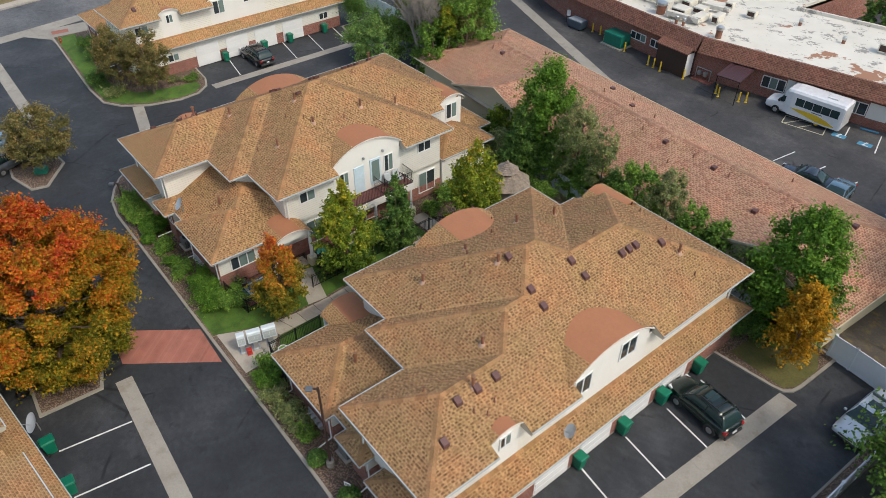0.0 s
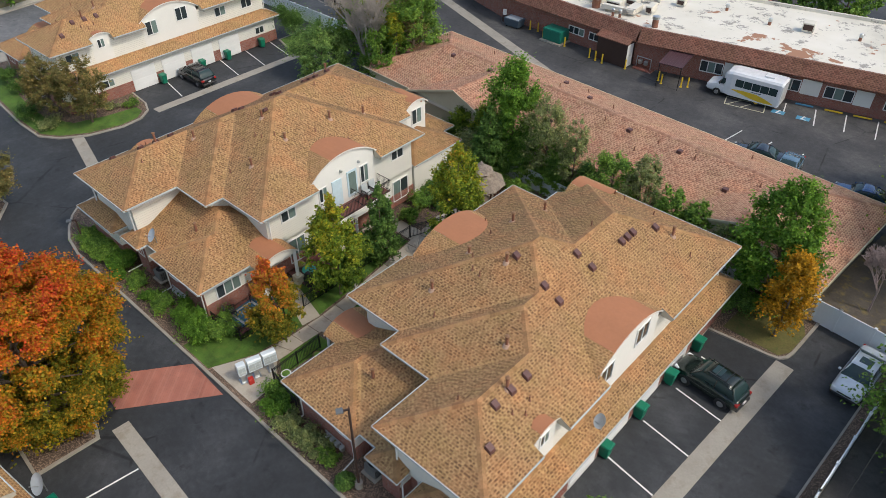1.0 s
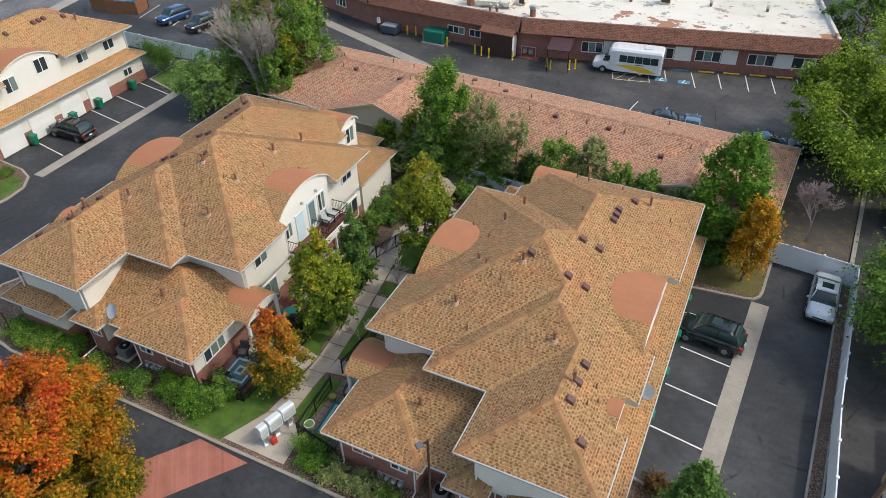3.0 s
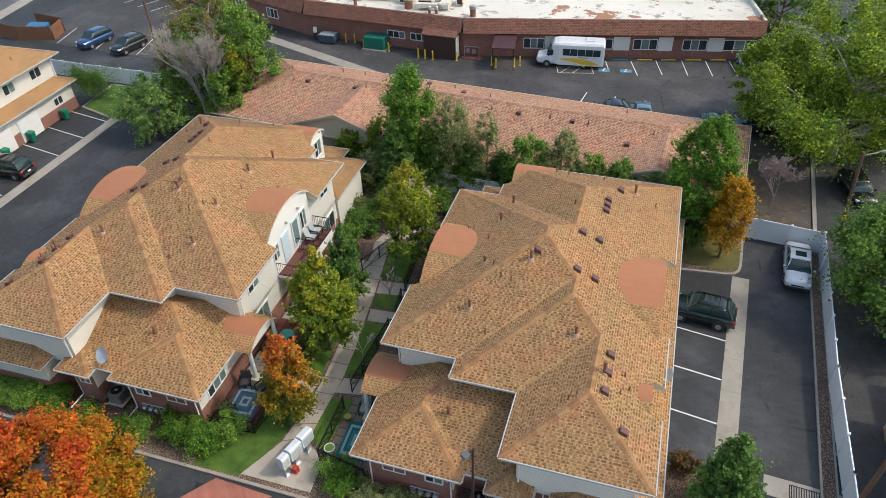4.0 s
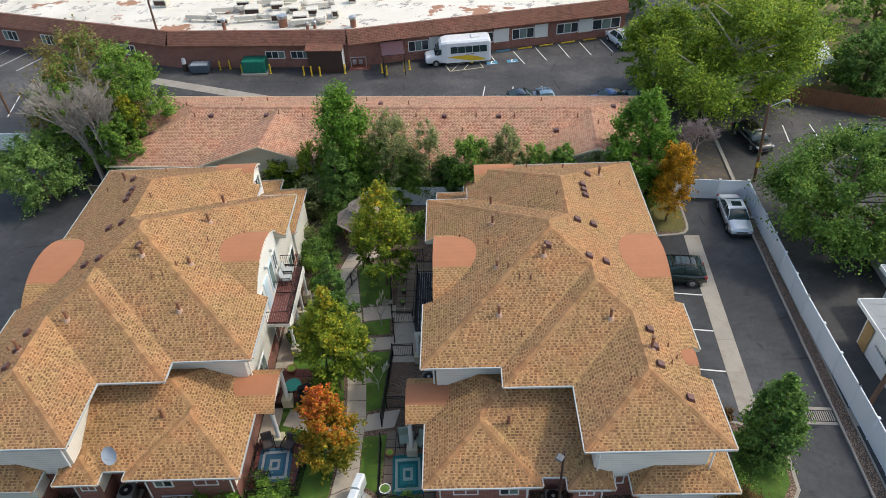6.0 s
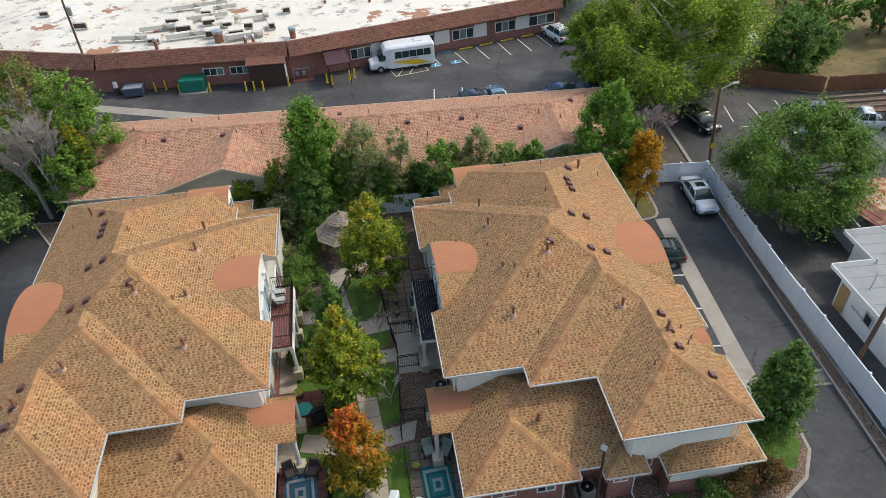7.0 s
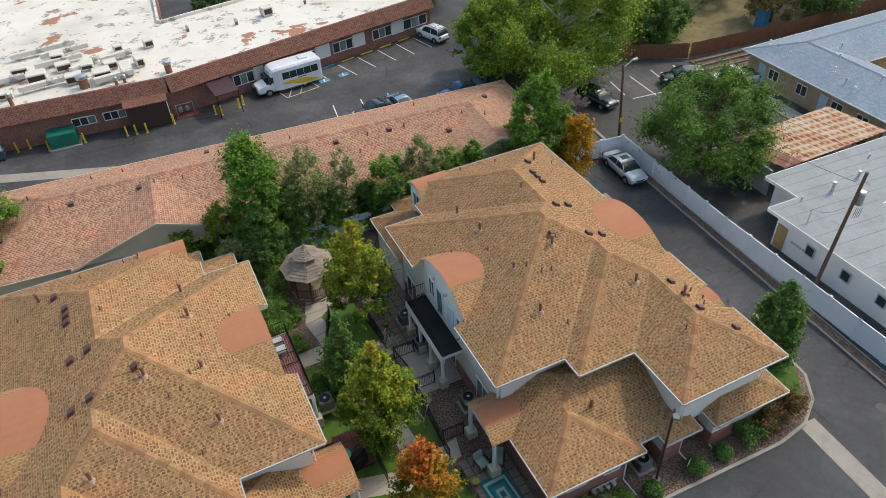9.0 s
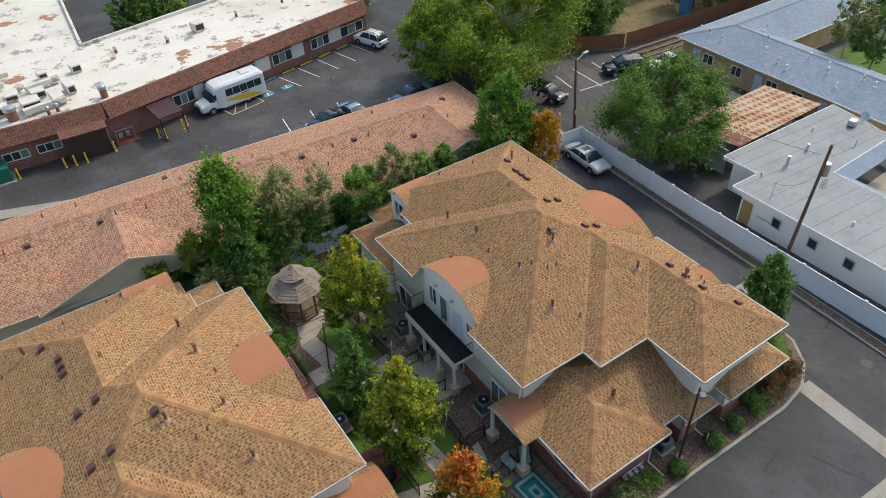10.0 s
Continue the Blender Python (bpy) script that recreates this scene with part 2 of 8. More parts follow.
CONCRETE = plain("concrete", (0.335, 0.307, 0.262), 0.16, 0.45, 9.0, 0.9, bump=0.2, stain=(0.28, 0.245, 0.2))
WALK = plain("walk_concrete", (0.44, 0.39, 0.32), 0.1, 0.5, 12.0, 0.9, bump=0.15, stain=(0.36, 0.31, 0.25))
PAVER = bricks("paver_red", (0.34, 0.125, 0.085), (0.40, 0.165, 0.12), (0.25, 0.12, 0.09), 0.2, 0.1, 0.006)
GRASS = plain("grass", (0.072, 0.145, 0.018), 0.6, 0.7, 22.0, 0.95, bump=0.8, stain=(0.105, 0.155, 0.024))
DRY = plain("dry_grass", (0.20, 0.155, 0.065), 0.35, 0.4, 10.0, 0.95, bump=0.6, stain=(0.12, 0.10, 0.05))
MULCH = pebbles("gravel_mulch", (0.27, 0.185, 0.13), (0.085, 0.058, 0.042), 12.0)
PAINT_LINE = plain("line_paint", (0.72, 0.72, 0.70), 0.16, 1.2, 9.0, 0.7, bump=0.05)
YELLOW = plain("yellow_paint", (0.75, 0.50, 0.03), 0.1, 1.0, 8.0, 0.6, bump=0.05)
BLUE_PAINT = plain("blue_paint", (0.07, 0.27, 0.42), 0.12, 1.0, 8.0, 0.6, bump=0.05)
VINYL = plain("vinyl_white", (0.77, 0.81, 0.85), 0.05, 0.4, 4.0, 0.4, bump=0.03)
BLACK_METAL = glossy("black_metal", (0.02, 0.02, 0.022), 0.45, 0.6)
DISH = glossy("dish_grey", (0.42, 0.47, 0.52), 0.4)
LAMP_HEAD = glossy("lamp_head_grey", (0.11, 0.12, 0.13), 0.55)
STEEL = glossy("galvanised", (0.5, 0.52, 0.53), 0.4, 0.9)
WINDOW = glossy("window_glass", (0.035, 0.045, 0.05), 0.06, 0.0)
WINDOW_SHADE = glossy("window_with_blind", (0.16, 0.22, 0.20), 0.12, 0.0)
DOOR_BLUE = glossy("door_pale_blue", (0.55, 0.68, 0.74), 0.35)
GREEN_BIN = glossy("green_plastic", (0.0, 0.16, 0.09), 0.4)
RUBBER = glossy("rubber", (0.02, 0.02, 0.02), 0.7)
BARK = plain("bark", (0.16, 0.115, 0.08), 0.3, 3.0, 20.0, 0.95, bump=0.8)
BARK_GREY = plain("bark_grey", (0.36, 0.32, 0.28), 0.25, 3.0, 20.0, 0.95, bump=0.6)
WOOD = plain("weathered_wood", (0.26, 0.20, 0.15), 0.25, 1.5, 14.0, 0.9, bump=0.4)
WOOD_RED = plain("fence_redwood", (0.22, 0.095, 0.045), 0.25, 1.5, 14.0, 0.9, bump=0.4)
POLE = plain("pole_wood", (0.15, 0.085, 0.055), 0.25, 2.0, 14.0, 0.9, bump=0.4)
VENT = plain("vent_brown", (0.115, 0.05, 0.045), 0.15, 2.0, 9.0, 0.5, bump=0.05)
PIPE = plain("pipe_brown", (0.24, 0.10, 0.06), 0.2, 3.0, 12.0, 0.6, bump=0.1)
PIPE_CAP = plain("pipe_cap", (0.25, 0.125, 0.062), 0.15, 3.0, 12.0, 0.6, bump=0.1)
FLASHING = plain("flashing", (0.42, 0.27, 0.19), 0.2, 3.0, 12.0, 0.7, bump=0.1)
GREY_ROOF = plain("grey_roof", (0.29, 0.305, 0.305), 0.14, 0.3, 5.0, 0.85, bump=0.1, stain=(0.24, 0.25, 0.25))
DARK_BROWN = plain("dark_brown_paint", (0.055, 0.028, 0.02), 0.15, 1.0, 8.0, 0.7, bump=0.1)

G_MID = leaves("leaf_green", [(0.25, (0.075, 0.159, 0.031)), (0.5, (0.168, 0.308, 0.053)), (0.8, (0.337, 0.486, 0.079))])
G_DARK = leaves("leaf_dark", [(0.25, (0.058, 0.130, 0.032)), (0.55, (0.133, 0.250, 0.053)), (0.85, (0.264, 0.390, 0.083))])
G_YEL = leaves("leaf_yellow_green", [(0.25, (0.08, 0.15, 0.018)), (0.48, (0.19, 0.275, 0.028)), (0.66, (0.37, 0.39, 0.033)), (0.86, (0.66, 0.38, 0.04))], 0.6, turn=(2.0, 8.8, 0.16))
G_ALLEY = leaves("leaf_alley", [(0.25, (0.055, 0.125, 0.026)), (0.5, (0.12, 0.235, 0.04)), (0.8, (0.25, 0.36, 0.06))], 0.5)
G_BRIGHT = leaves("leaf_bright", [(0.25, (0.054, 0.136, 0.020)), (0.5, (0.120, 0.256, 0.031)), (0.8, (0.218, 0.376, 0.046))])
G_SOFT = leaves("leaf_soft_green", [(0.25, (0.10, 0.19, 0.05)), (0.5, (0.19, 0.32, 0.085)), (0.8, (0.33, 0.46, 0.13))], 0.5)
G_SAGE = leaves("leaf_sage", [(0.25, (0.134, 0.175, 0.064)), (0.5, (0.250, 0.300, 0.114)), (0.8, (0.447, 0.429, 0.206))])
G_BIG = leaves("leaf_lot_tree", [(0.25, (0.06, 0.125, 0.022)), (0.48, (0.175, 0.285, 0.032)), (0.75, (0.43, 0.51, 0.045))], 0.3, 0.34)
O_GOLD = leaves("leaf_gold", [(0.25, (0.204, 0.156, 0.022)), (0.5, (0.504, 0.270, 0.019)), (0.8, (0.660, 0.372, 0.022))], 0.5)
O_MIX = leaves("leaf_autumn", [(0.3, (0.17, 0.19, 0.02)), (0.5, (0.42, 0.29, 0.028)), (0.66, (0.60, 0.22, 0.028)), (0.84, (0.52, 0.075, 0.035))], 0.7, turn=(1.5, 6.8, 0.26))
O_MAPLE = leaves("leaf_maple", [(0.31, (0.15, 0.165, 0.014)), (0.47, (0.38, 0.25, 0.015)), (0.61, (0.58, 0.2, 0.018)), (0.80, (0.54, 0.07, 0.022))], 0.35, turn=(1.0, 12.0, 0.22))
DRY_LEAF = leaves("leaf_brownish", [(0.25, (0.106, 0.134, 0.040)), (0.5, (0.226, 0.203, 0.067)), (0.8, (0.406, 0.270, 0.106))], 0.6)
# ---------------------------------------------------------------- mesh helpers
def part(name, bm, material, parent, label="", kind=""):
    me = bpy.data.meshes.new(name)
    bm.normal_update()
    bm.to_mesh(me)
    bm.free()
    me.materials.append(material)
    ob = new(name, me)
    ob.parent = parent
    return tagged(ob, label, kind=kind)


def thing(name, m, label, category, group="", kind=""):
    ob = new(name)
    ob.matrix_world = m
    ob.empty_display_size = 0.3
    return tagged(ob, label, category, group, kind)


def solid(name, bm, material, m, label, category, group="", kind=""):
    ob = part(name, bm, material, None)
    ob.matrix_world = m
    return tagged(ob, label, category, group, kind)


def face(bm, pts, uvs=None):
    f = bm.faces.new([bm.verts.new(p) for p in pts])
    if uvs:
        layer = bm.loops.layers.uv.verify()
        for lp, uv in zip(f.loops, uvs):
            lp[layer].uv = uv
    return f


def box(bm, x0, y0, z0, x1, y1, z1):
    x0, x1, y0, y1, z0, z1 = min(x0, x1), max(x0, x1), min(y0, y1), max(y0, y1), min(z0, z1), max(z0, z1)
    v = [bm.verts.new((x, y, z)) for z in (z0, z1) for x, y in ((x0, y0), (x1, y0), (x1, y1), (x0, y1))]
    for i in ((3, 2, 1, 0), (4, 5, 6, 7), (0, 1, 5, 4), (1, 2, 6, 5), (2, 3, 7, 6), (3, 0, 4, 7)):
        bm.faces.new([v[k] for k in i])
    return v


def boxes(*rows):
    bm = bmesh.new()
    for r in rows:
        box(bm, *r)
    return bm


def prism(bm, pts, z0, z1):
    """An upright prism on a plan given anticlockwise."""
    lo, hi = [bm.verts.new((x, y, z0)) for x, y in pts], [bm.verts.new((x, y, z1)) for x, y in pts]
    bm.faces.new(hi)
    bm.faces.new(lo[::-1])
    n = len(pts)
    for i in range(n):
        bm.faces.new((lo[i], lo[(i + 1) % n], hi[(i + 1) % n], hi[i]))


def slab(pts, z0, z1):
    bm = bmesh.new()
    prism(bm, pts, z0, z1)
    return bm


def tube(bm, p0, p1, r0, r1=None, n=8, caps=True):
    p0, p1 = Vector(p0), Vector(p1)
    r1 = r0 if r1 is None else r1
    d = (p1 - p0).normalized()
    a = d.orthogonal().normalized()
    b = d.cross(a)
    rings = []
    for p, r in ((p0, r0), (p1, r1)):
        rings.append([bm.verts.new(p + r * (a * math.cos(t) + b * math.sin(t))) for t in (2 * math.pi * k / n for k in range(n))])
    for k in range(n):
        bm.faces.new((rings[0][k], rings[0][(k + 1) % n], rings[1][(k + 1) % n], rings[1][k]))
    if caps:
        bm.faces.new(rings[0][::-1])
        bm.faces.new(rings[1])


def tubes(*rows, n=8):
    bm = bmesh.new()
    for r in rows:
        tube(bm, *r, n=n)
    return bm


def soft(bm, width=0.03, segments=1):
    bmesh.ops.bevel(bm, geom=bm.edges[:], offset=width, segments=segments, affect="EDGES", clamp_overlap=True)
    return bm


# ---------------------------------------------------------------- roofs of equal pitch over right-angled plans
def clip_cells(cells, a, b, c):
    """Splits convex cells by the line a x + b y = c."""
    out = []
    for poly in cells:
        s = [a * x + b * y - c for x, y in poly]
        if max(s) < 1e-6 or min(s) > -1e-6:
            out.append(poly)
            continue
        neg, pos = [], []
        for i, p in enumerate(poly):
            q, sp, sq = poly[(i + 1) % len(poly)], s[i], s[(i + 1) % len(poly)]
            if sp <= 1e-6:
                neg.append(p)
            if sp >= -1e-6:
                pos.append(p)
            if sp * sq < 0 and abs(sp) > 1e-6 and abs(sq) > 1e-6:
                k = sp / (sp - sq)
                r = (p[0] + k * (q[0] - p[0]), p[1] + k * (q[1] - p[1]))
                neg.append(r)
                pos.append(r)
        out += [g for g in (neg, pos) if len(g) > 2]
    return out


class Hip:
    """A hip roof of one pitch over the union of right-angled rectangles (x0, y0, x1, y1)."""

    def __init__(self, rects, eave, pitch, cuts=()):
        self.rects, self.eave, self.pitch, self.cuts = rects, eave, pitch, cuts
        xs0, ys0 = {r[0] for r in rects}, {r[1] for r in rects}
        xs1, ys1 = {r[2] for r in rects}, {r[3] for r in rects}
        x0, y0, x1, y1 = min(xs0), min(ys0), max(xs1), max(ys1)
        cells = [[(x0, y0), (x1, y0), (x1, y1), (x0, y1)]]
        lines = {(1, 0, x) for x in xs0 | xs1} | {(0, 1, y) for y in ys0 | ys1}
        lines |= {(1, 0, round((a + b) / 2, 5)) for a in xs0 for b in xs1} | {(0, 1, round((a + b) / 2, 5)) for a in ys0 for b in ys1}
        lines |= {(1, -1, round(a - c, 5)) for a in xs0 for c in ys0} | {(1, 1, round(a + d, 5)) for a in xs0 for d in ys1}
        lines |= {(1, 1, round(b + c, 5)) for b in xs1 for c in ys0} | {(1, -1, round(b - d, 5)) for b in xs1 for d in ys1}
        for c in cuts:
            lines |= {(1, 0, c[0]), (1, 0, c[2]), (0, 1, c[1]), (0, 1, c[3])}
        for ln in sorted(lines):
            cells = clip_cells(cells, *ln)
        self.cells = []
        for poly in cells:
            cx, cy = sum(p[0] for p in poly) / len(poly), sum(p[1] for p in poly) / len(poly)
            if any(c[0] < cx < c[2] and c[1] < cy < c[3] for c in cuts):
                continue
            h, plane = self.at(cx, cy)
            if plane:
                self.cells.append((poly, plane))

    def at(self, x, y):
        best = (-1, None)
        for a, c, b, d in self.rects:
            if a <= x <= b and c <= y <= d:
                best = max(best, min((x - a, ("W", a)), (b - x, ("E", b)), (y - c, ("S", c)), (d - y, ("N", d))))
        return best

    def on(self, plane, x, y):
        side, v = plane
        d = {"W": x - v, "E": v - x, "S": y - v, "N": v - y}[side]
        return self.eave + self.pitch * d

    def z(self, x, y):
        return self.eave + self.pitch * max(0.0, self.at(x, y)[0])

    def edges(self):
        seen = {}
        for k, (poly, _) in enumerate(self.cells):
            for i, p in enumerate(poly):
                q = poly[(i + 1) % len(poly)]
                key = tuple(sorted(((round(p[0], 3), round(p[1], 3)), (round(q[0], 3), round(q[1], 3)))))
                seen.setdefault(key, []).append(k)
        return seen

    def surface(self):
        bm = bmesh.new()
        bm.loops.layers.uv.new("UVMap")
        rise = math.hypot(1, self.pitch)
        for poly, plane in self.cells:
            side, v = plane
            uv = []
            for x, y in poly:
                d = {"W": x - v, "E": v - x, "S": y - v, "N": v - y}[side]
                u = y if side in "WE" else x
                uv.append((u + 0.37 * v, d * rise))
            face(bm, [(x, y, self.on(plane, x, y)) for x, y in poly], uv)
        bmesh.ops.remove_doubles(bm, verts=bm.verts[:], dist=0.001)
        return bm

    def underside(self, drop=0.16):
        bm = bmesh.new()
        for poly, _ in self.cells:
            face(bm, [(x, y, self.eave - drop) for x, y in poly[::-1]])
        bmesh.ops.remove_doubles(bm, verts=bm.verts[:], dist=0.001)
        return bm

    def tabs(self, rng, row=0.145, pitch=0.25):
        """Raised shingle tabs as (middle of the lower edge, along, up the slope, width)."""
        out, rise, spans = [], math.hypot(1, self.pitch), {}
        for poly, plane in self.cells:
            i = 1 if plane[0] in "WE" else 0
            us = [p[i] for p in poly]
            ds = [(self.on(plane, *p) - self.eave) / self.pitch for p in poly]
            a, b, d = spans.get(plane, (1e9, -1e9, 0))
            spans[plane] = (min(a, *us), max(b, *us), max(d, *ds))
        for (side, v), (u0, u1, dmax) in sorted(spans.items()):
            sx = {"W": 1, "E": -1}.get(side, 0)
            sy = {"S": 1, "N": -1}.get(side, 0)
            for r in range(int(dmax * rise / row)):
                d0, d1 = (r * row + 0.012) / rise, (r * row + 0.116) / rise
                u = u0 + rng.random() * pitch
                while u < u1:
                    w = pitch * rng.choice((0.42, 0.56, 0.64, 0.64, 0.8))
                    good = True
                    for uu, d in ((u, d0), (u + w, d0), (u + w, d1), (u, d1)):
                        x, y = (v + sx * d, uu) if sx else (uu, v + sy * d)
                        if self.at(x, y)[1] != (side, v) or any(c[0] < x < c[2] and c[1] < y < c[3] for c in self.cuts):
                            good = False
                            break
                    if good:
                        m = u + w / 2
                        x, y = (v + sx * d0, m) if sx else (m, v + sy * d0)
                        up = Vector((sx, sy, self.pitch)).normalized()
                        along = Vector((up.y, -up.x, 0)).normalized()
                        out.append((Vector((x, y, self.eave + self.pitch * d0)), along, up, w))
                    u += pitch * rng.choice((0.84, 0.94, 1.0, 1.1, 1.26))
        return out

    def caps(self, width=0.18, lift=0.012, piece=0.29):
        """Overlapping cap shingles, bent over every ridge and hip, a mesh for each line."""
        lines = {}
        for (p, q), ks in self.edges().items():
            if len(ks) != 2 or self.cells[ks[0]][1] == self.cells[ks[1]][1]:
                continue
            (pa, fa), (pb, fb) = self.cells[ks[0]], self.cells[ks[1]]
            ca = (sum(v[0] for v in pa) / len(pa), sum(v[1] for v in pa) / len(pa))
            if self.on(fb, *ca) < self.on(fa, *ca) + 1e-4:
                continue
            lines.setdefault((min(fa, fb), max(fa, fb)), []).append((Vector(p), Vector(q)))
        out = []
        for (fa, fb), runs in sorted(lines.items()):
            o, e = runs[0]
            if self.on(fa, *e) < self.on(fa, *o):
                o, e = e, o
            d = (e - o).normalized()
            spans = sorted(sorted(((p - o).dot(d), (q - o).dot(d))) for p, q in runs)
            joined = [spans[0]]
            for a, b in spans[1:]:
                if a - joined[-1][1] < 0.02:
                    joined[-1] = [joined[-1][0], max(b, joined[-1][1])]
                else:
                    joined.append([a, b])
            bm = bmesh.new()
            n = Vector((-d.y, d.x))
            for a, b in joined:
                cnt = max(1, round((b - a) / piece))
                for k in range(cnt):
                    s0, s1 = a + (b - a) * k / cnt, min(b, a + (b - a) * (k + 1.12) / cnt)
                    ends = []
                    for s_, up in ((s0, lift + 0.008), (s1, lift)):
                        c = o + d * s_
                        row = []
                        for m in (n * width, Vector((0, 0)), -n * width):
                            g = c + m
                            z = min(self.on(fa, g.x, g.y), self.on(fb, g.x, g.y))
                            row.append((bm.verts.new((g.x, g.y, z + up)), bm.verts.new((g.x, g.y, z - 0.005))))
                        ends.append(row)
                    lo, hi = ends
                    for i in (0, 1):
                        bm.faces.new((lo[i][0], lo[i + 1][0], hi[i + 1][0], hi[i][0]))
                        bm.faces.new((lo[i][1], lo[i + 1][1], lo[i + 1][0], lo[i][0]))
                    bm.faces.new((lo[0][1], lo[0][0], hi[0][0], hi[0][1]))
                    bm.faces.new((lo[2][0], lo[2][1], hi[2][1], hi[2][0]))
            bmesh.ops.recalc_face_normals(bm, faces=bm.faces[:])
            for f in bm.faces:
                if f.normal.z < -0.5:
                    f.normal_flip()
            out.append(bm)
        return out

    def gutters(self, size=0.055, drop=0.10):
        """A gutter for every straight run of the eaves, a mesh each."""
        runs = {}
        for (p, q), ks in self.edges().items():
            if len(ks) != 1:
                continue
            plane = self.cells[ks[0]][1]
            if abs(self.on(plane, *p) - self.eave) > 0.01 or abs(self.on(plane, *q) - self.eave) > 0.01:
                continue
            i = 1 if plane[0] in "WE" else 0
            runs.setdefault(plane, []).append(sorted((p[i], q[i])))
        out = []
        for (side, v), spans in sorted(runs.items()):
            spans.sort()
            joined = [spans[0]]
            for a, b in spans[1:]:
                if a - joined[-1][1] < 0.01:
                    joined[-1] = [joined[-1][0], max(b, joined[-1][1])]
                else:
                    joined.append([a, b])
            s = -size if side in "WS" else size
            for a, b in joined:
                bm = bmesh.new()
                if side in "WE":
                    box(bm, v, a, self.eave - drop, v + s, b, self.eave + 0.012)
                else:
                    box(bm, a, v, self.eave - drop, b, v + s, self.eave + 0.012)
                out.append(bm)
        return out


def outline_wall(pts, z0, z1, proud=0.0):
    """Upright wall faces along an anticlockwise right-angled plan, pushed outwards by proud."""
    n = len(pts)
    moved = []
    for i in range(n):
        a, p, b = Vector(pts[i - 1]), Vector(pts[i]), Vector(pts[(i + 1) % n])
        d1, d2 = (p - a).normalized(), (b - p).normalized()
        n1, n2 = Vector((d1.y, -d1.x)), Vector((d2.y, -d2.x))
        moved.append(p + proud * (n1 + n2) if abs(n1.dot(n2)) < 0.5 else p + proud * n1)
    bm = bmesh.new()
    for i in range(n):
        p, q = moved[i], moved[(i + 1) % n]
        face(bm, [(p.x, p.y, z0), (q.x, q.y, z0), (q.x, q.y, z1), (p.x, p.y, z1)])
    if proud:
        for i in range(n):
            p, q, p2, q2 = moved[i], moved[(i + 1) % n], Vector(pts[i]), Vector(pts[(i + 1) % n])
            face(bm, [(p.x, p.y, z1), (q.x, q.y, z1), (q2.x, q2.y, z1), (p2.x, p2.y, z1)])
    bmesh.ops.remove_doubles(bm, verts=bm.verts[:], dist=0.001)
    return bm

# ---------------------------------------------------------------- the apartment buildings
MAIN = Hip([(-7.0, 0.0, 0.0, 24.9), (-10.55, 3.95, 0.0, 24.9), (-12.0, 5.3, 0.0, 24.9), (-14.8, 5.3, 0.0, 20.75)], 5.77, 0.48,
           [(-0.75, 9.75, 0.0, 16.2), (-0.75, 4.15, 0.0, 6.25), (-14.8, 10.2, -14.05, 16.1), (-12.0, 22.15, -11.3, 24.9)])
WING = Hip([(-14.7, 0.0, -8.8, 9.0), (-14.7, 0.55, 8.0, 9.0), (-7.6, -0.2, -5.3, 3.0)], 2.95, 0.48, [(-5.3, -1.0, 8.0, 9.0), (-6.28, 1.6, -5.3, 9.0), (-14.7, 6.1, -6.28, 9.0)])
SKIRT = Hip([(-2.1, -0.45, 0.65, 25.3), (-4.5, -0.45, 0.65, 3.0)], 2.9, 0.48)
NORTH = Hip([(-14.3, 20.1, -9.0, 25.8)], 2.9, 0.48)
NORTH_SMALL = Hip([(-12.2, 23.6, -6.0, 27.2)], 2.9, 0.48)
UPPER_PLAN = [(-0.75, 0.75), (-0.75, 24.15), (-11.3, 24.15), (-11.3, 20.0), (-14.05, 20.0), (-14.05, 6.05), (-9.8, 6.05), (-9.8, 4.7), (-6.25, 4.7), (-6.25, 0.75)]
LOWER_PLAN = [(0.1, 0.15), (0.1, 24.75), (-11.3, 24.75), (-11.3, 20.0), (-14.05, 20.0), (-14.05, 0.6), (-9.4, 0.6), (-9.4, 1.6), (-7.1, 1.6), (-7.1, 0.45),
              (-5.9, 0.45), (-5.9, 1.3), (-3.9, 1.3), (-3.9, 0.15)]
BOX_VENTS = [(-7.6, 11.6), (-5.5, 14.4), (-4.5, 14.5), (-5.3, 11.1), (-4.3, 11.1), (-2.8, 6.4), (-2.8, 5.2), (-2.8, 4.0), (-1.7, 2.3), (-4.5, 17.6), (-4.5, 18.2), (-4.5, 18.8), (-3.9, 20.5)]
PIPES = [(-10.5, 18.4, 0.62), (-10.55, 15.1, 0.6), (-7.9, 11.1, 0.6), (-10.5, 11.0, 0.45), (-10.55, 7.95, 0.6), (-4.7, 7.2, 0.6), (-3.0, 5.1, 0.75), (-3.0, 21.1, 0.65)]
STUBS = [(-9.9, 10.6), (-9.3, 9.9), (-8.7, 9.8), (-1.6, 20.9), (-2.0, 5.6), (-1.7, 4.9), (-2.1, 4.4), (-6.4, 17.2), (-10.9, 13.4), (-12.6, 15.0), (-5.2, 22.9), (-8.6, 23.9), (-7.7, 23.6), (-4.4, 3.2), (-9.4, 6.9)]
CREAM_FACE = STUCCO


TAB_SHAPES = {}


